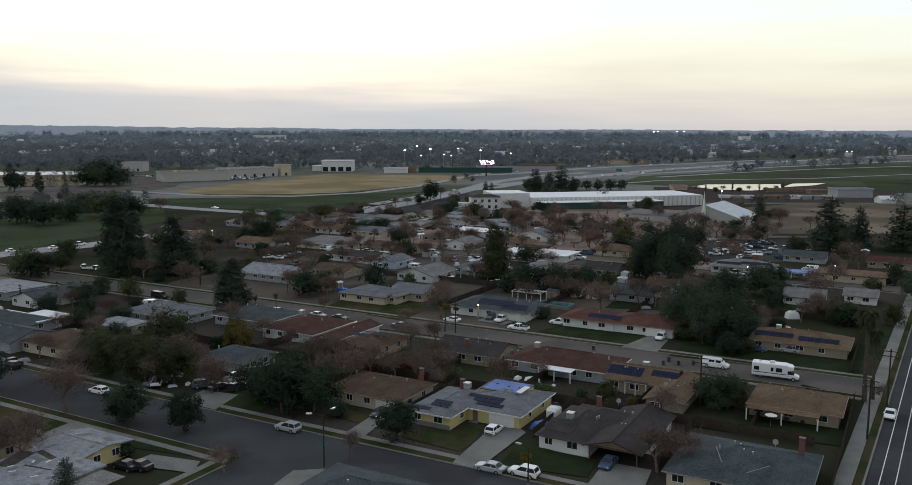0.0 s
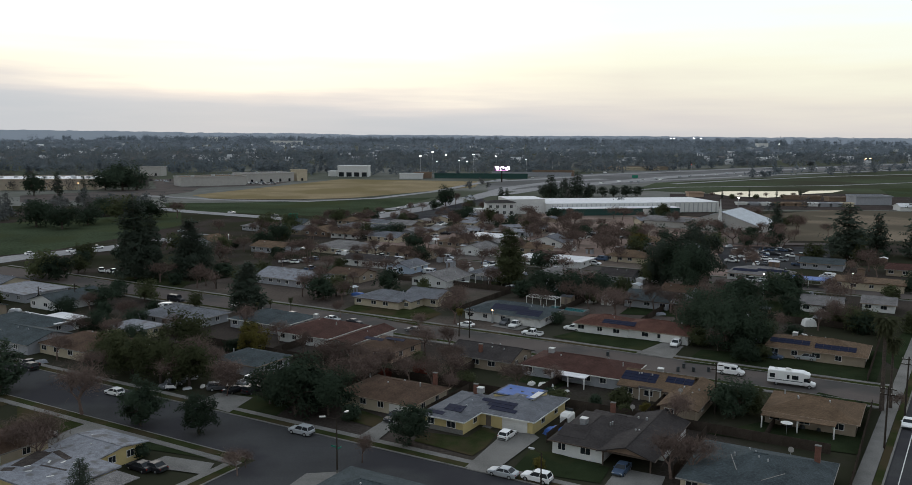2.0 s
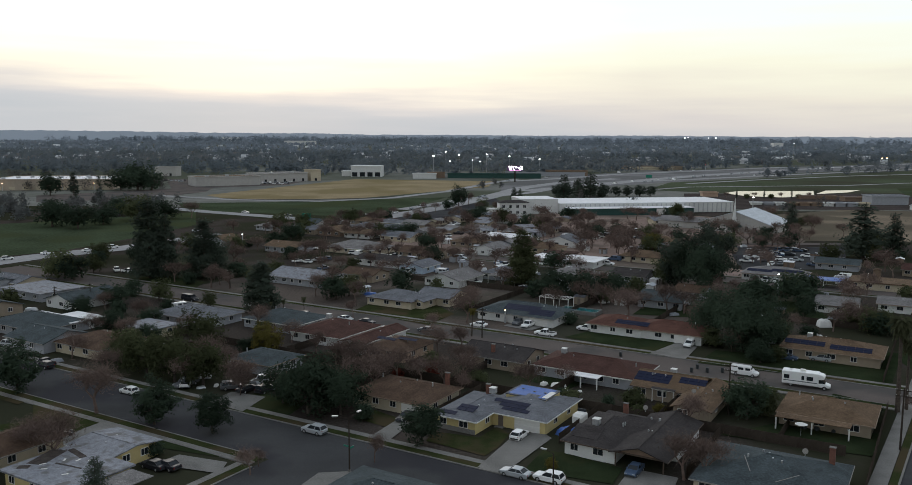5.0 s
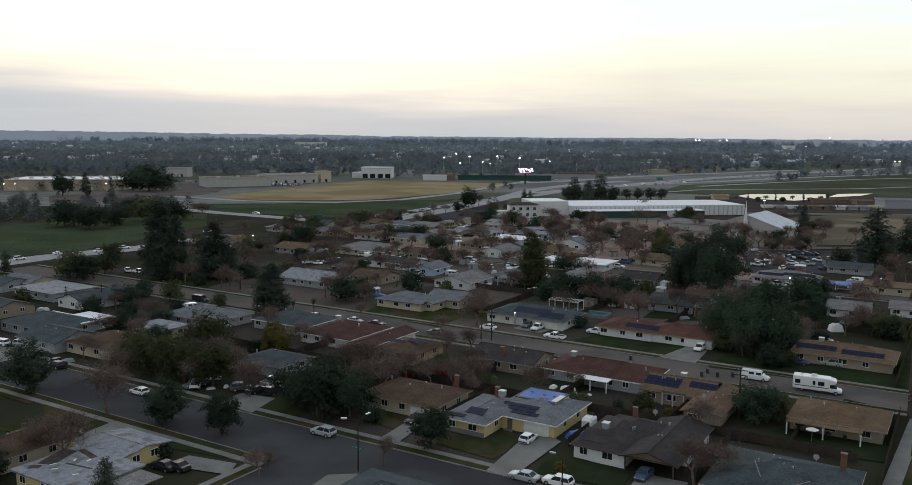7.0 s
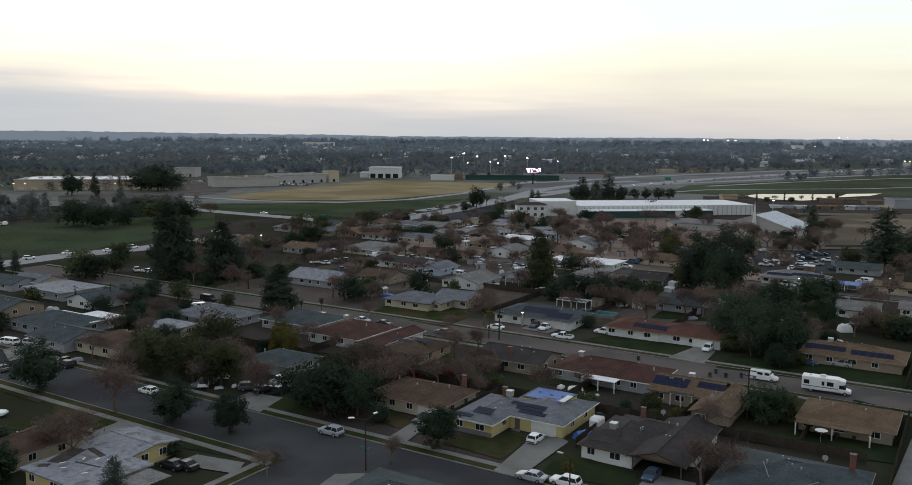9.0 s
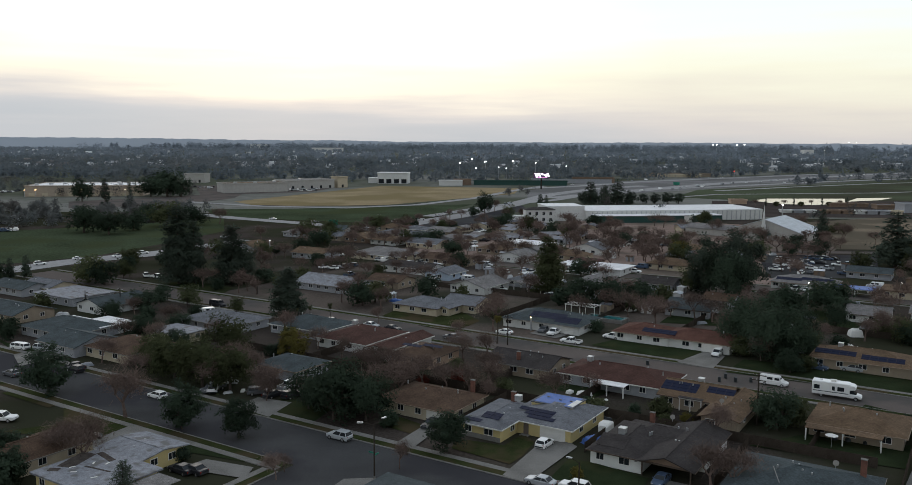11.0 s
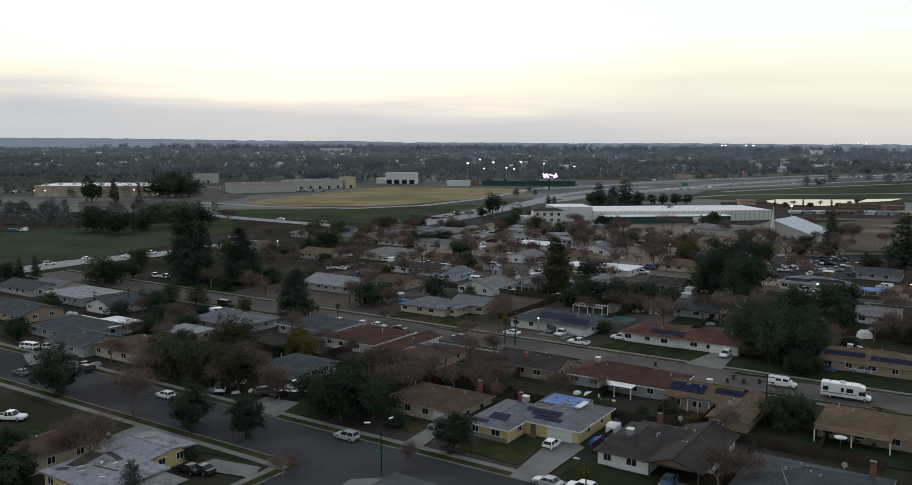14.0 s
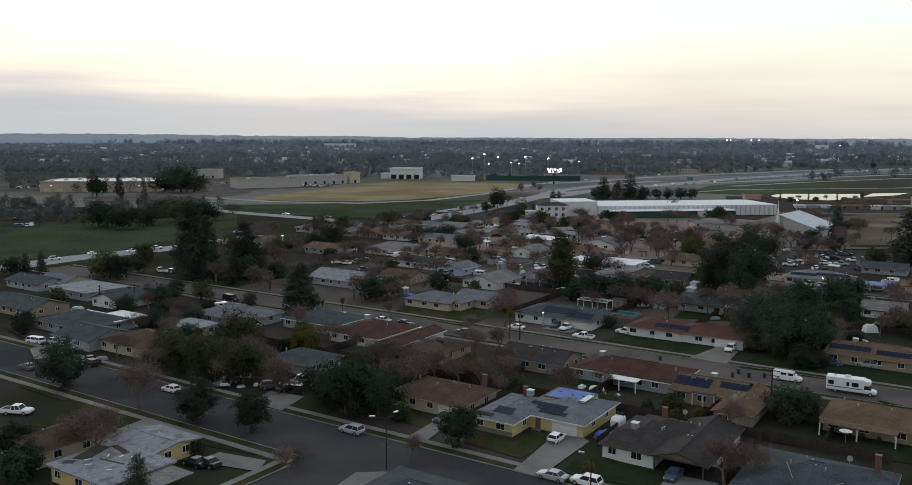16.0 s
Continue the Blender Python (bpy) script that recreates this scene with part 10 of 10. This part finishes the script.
far_woods('far_woods', ((-3500, 3100, 1900, 4750, 6300),), 11, 'grey-green far woods and gardens, haze mixed into their colour', 2.5, 36)
far_woods('town_woods', ((-1650, 1500, 1000, 2000, 3800),), 19, 'dark woods and gardens beyond the freeway, some haze in their colour', 1.6, 60, (6, 16), HALF_HAZED_LEAF)
far_woods('nearer_woods', ((-700, -330, 700, 900, 160), (60, 700, 560, 620, 40), (-40, 120, 760, 900, 40)), 12, 'dark winter trees beyond the highway, greyed for the haze', 0.7, 160, (5, 11), GREYED_LEAF)
far_woods('highway_woods', ((-480, -205, 455, 590, 170),), 14, 'dark trees and gardens beyond the grassy bank, greyed for the haze', 0.6, 260, (4, 9), GREYED_LEAF)
far_woods('horizon_woods', ((-3500, 3100, 4250, 4790, 1400),), 17, 'last line of far woods, haze mixed into its colour', 4.5, 40, (20, 36))
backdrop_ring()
# loose things in the yards
covered_boat(17.2, 140.5, 62)
tarp_heap(14.5, 136.0, 35, 3.8, 2.2, 1.3, 'crumpled blue tarpaulin over a heap')
tarp_heap(15.4, 162.4, 10, 3.0, 2.0, 0.9, 'heap of pale plastic and rubbish', TRIM)
tarp_heap(12.6, 163.6, 50, 1.6, 1.2, 0.7, 'pale covered bicycle heap', TRIM)
canopy(20.7, 238.7, 9.0, 4.0, 2.8)
pool(26.6, 230.8, 11.0, 4.6)
canopy(112.2, 275.4, 12.0, 7.0, 2.4, TARP, 'blue tarpaulin shelter on thin posts')
canopy(6.4, 276.3, 10.0, 5.0, 2.6, ROOF['lightgrey'], 'pale patio shelter on posts')
tarp_heap(90.0, 219.0, 0, 3.4, 3.0, 2.2, 'small white garden dome', TRIM)
parasol(53.3, 136.3)
swing_frame(-106.6, 213.3, 61)
canopy(-113.5, 210.1, 10.0, 2.4, 2.5, ROOF['white'], 'long white flat carport on posts')
tarp_heap(-34.6, 255.6, -20, 4.0, 2.0, 1.0, 'blue tarpaulin over a small boat')
canopy(34.0, 153.3, 4.0, 3.0, 2.3, ROOF['dark'], 'dark-roofed garden shelter on thin posts')
tarp_heap(55.2, 140.0, 20, 0.9, 0.8, 0.8, 'pot or box standing along the back wall', BIN_PLASTIC)
tarp_heap(57.2, 139.4, 20, 0.9, 0.8, 0.8, 'pot or box standing along the back wall', BIN_PLASTIC)
tarp_heap(59.6, 138.3, 20, 0.9, 0.8, 0.8, 'pot or box standing along the back wall', BIN_PLASTIC)
tarp_heap(61.3, 138.9, 20, 0.9, 0.8, 0.8, 'pot or box standing along the back wall', BIN_PLASTIC)
tarp_heap(63.3, 137.7, 20, 0.9, 0.8, 0.8, 'pot or box standing along the back wall', BIN_PLASTIC)
tarp_heap(-56.5, 165.3, 3, 2.2, 1.4, 1.2, 'pale cover over things stored in a yard', METAL)
tarp_heap(-93.0, 176.0, 36, 2.6, 1.8, 0.7, 'pale cover over things stored in a yard', GREY_COVER)
tarp_heap(-95.1, 174.8, 28, 1.6, 1.1, 0.9, 'pale cover over things stored in a yard', GREY_COVER)
tarp_heap(-76.0, 191.4, 37, 2.0, 1.6, 0.9, 'pale cover over things stored in a yard', TRIM)
tarp_heap(-81.4, 219.8, 169, 3.0, 1.6, 1.4, 'pale cover over things stored in a yard', GREY_COVER)
tarp_heap(-71.3, 184.2, 137, 1.2, 0.9, 0.8, 'pale cover over things stored in a yard', METAL)
tarp_heap(-82.8, 191.4, 52, 2.4, 1.9, 0.5, 'pale cover over things stored in a yard', TRIM)
tarp_heap(-55.1, 158.2, 30, 1.8, 0.9, 0.5, 'pale cover over things stored in a yard', METAL)
tarp_heap(-52.5, 159.5, 87, 1.3, 0.7, 0.6, 'pale cover over things stored in a yard', TRIM)
tarp_heap(-53.4, 173.4, 100, 1.6, 1.0, 0.8, 'pale cover over things stored in a yard', GREY_COVER)
tarp_heap(-46.7, 182.1, 53, 1.6, 1.1, 0.6, 'pale cover over things stored in a yard', METAL)
tarp_heap(-50.0, 184.3, 149, 1.2, 0.8, 0.7, 'pale cover over things stored in a yard', TRIM)
tarp_heap(-62.7, 169.1, 13, 1.6, 1.2, 0.9, 'pale cover over things stored in a yard', TRIM)
tarp_heap(-134.1, 221.3, 34, 3.0, 1.7, 1.2, 'pale cover over things stored in a yard', METAL)
tarp_heap(-126.7, 227.4, 7, 3.4, 1.8, 1.0, 'pale cover over things stored in a yard', METAL)
tarp_heap(16.5, 159.3, 110, 0.9, 0.5, 0.5, 'scrap of pale rubbish on the grass', TRIM)
tarp_heap(12.9, 158.2, 86, 0.7, 0.6, 0.4, 'scrap of pale rubbish on the grass', TRIM)
tarp_heap(16.5, 159.9, 54, 1.1, 0.7, 0.5, 'scrap of pale rubbish on the grass', TRIM)
tarp_heap(13.6, 159.1, 159, 1.1, 0.7, 0.4, 'scrap of pale rubbish on the grass', TRIM)
tarp_heap(12.5, 158.2, 153, 0.7, 0.7, 0.5, 'scrap of pale rubbish on the grass', TRIM)
tarp_heap(13.4, 159.8, 50, 0.6, 0.5, 0.4, 'scrap of pale rubbish on the grass', TRIM)
tarp_heap(14.4, 158.3, 30, 0.7, 0.7, 0.5, 'scrap of pale rubbish on the grass', TRIM)
tarp_heap(19.2, 159.2, 41, 0.9, 0.7, 0.4, 'scrap of pale rubbish on the grass', TRIM)
tarp_heap(15.2, 162.7, 71, 1.0, 0.7, 0.4, 'scrap of pale rubbish on the grass', TRIM)
car(-58.4, 159.5, 100, 'pickup', 'white', 'parked in a cluttered yard')
car(-45.5, 156.6, 60, 'sedan', 'black', 'parked in a cluttered yard')
car(-48.8, 157.9, 20, 'suv', 'grey', 'parked in a cluttered yard')
car(-110.5, 190.3, 151, 'suv', 'grey', 'parked in a cluttered yard')
car(-106.7, 189.5, 151, 'pickup', 'silver', 'parked in a cluttered yard')
car(-115.6, 188.8, 151, 'suv', 'white', 'parked in a cluttered yard')
car(-131.9, 294.8, 120, 'pickup', 'white', 'parked in a cluttered yard')
car(-85.4, 231.8, 30, 'van', 'white', 'parked in a cluttered yard')


def satellite_dish(x, y, z, turn):
    e = thing("satellite_dish", x, y, z, turn, "pale round satellite dish on a short mast on the roof", "satellite dish", "satellite dishes")
    bm = bmesh.new()
    tube(bm, (0, 0, 0), (0, 0, 0.7), 0.04, 0.04, 6)
    part("mast", bm, METAL, e)
    bm = bmesh.new()
    tube(bm, (0, 0, 0.75), (0, -0.12, 0.80), 0.12, 0.42, 12)
    part("reflector", bm, GREY_TRIM, e)
    bm = bmesh.new()
    tube(bm, (0, -0.05, 0.55), (0, -0.55, 0.85), 0.02, 0.02, 4)
    part("feed_arm", bm, METAL, e)
    return e


satellite_dish(46.8, 117.6, 3.90, -20)
satellite_dish(27.9, 138.3, 3.20, -20)
satellite_dish(38.4, 148.0, 3.20, -20)
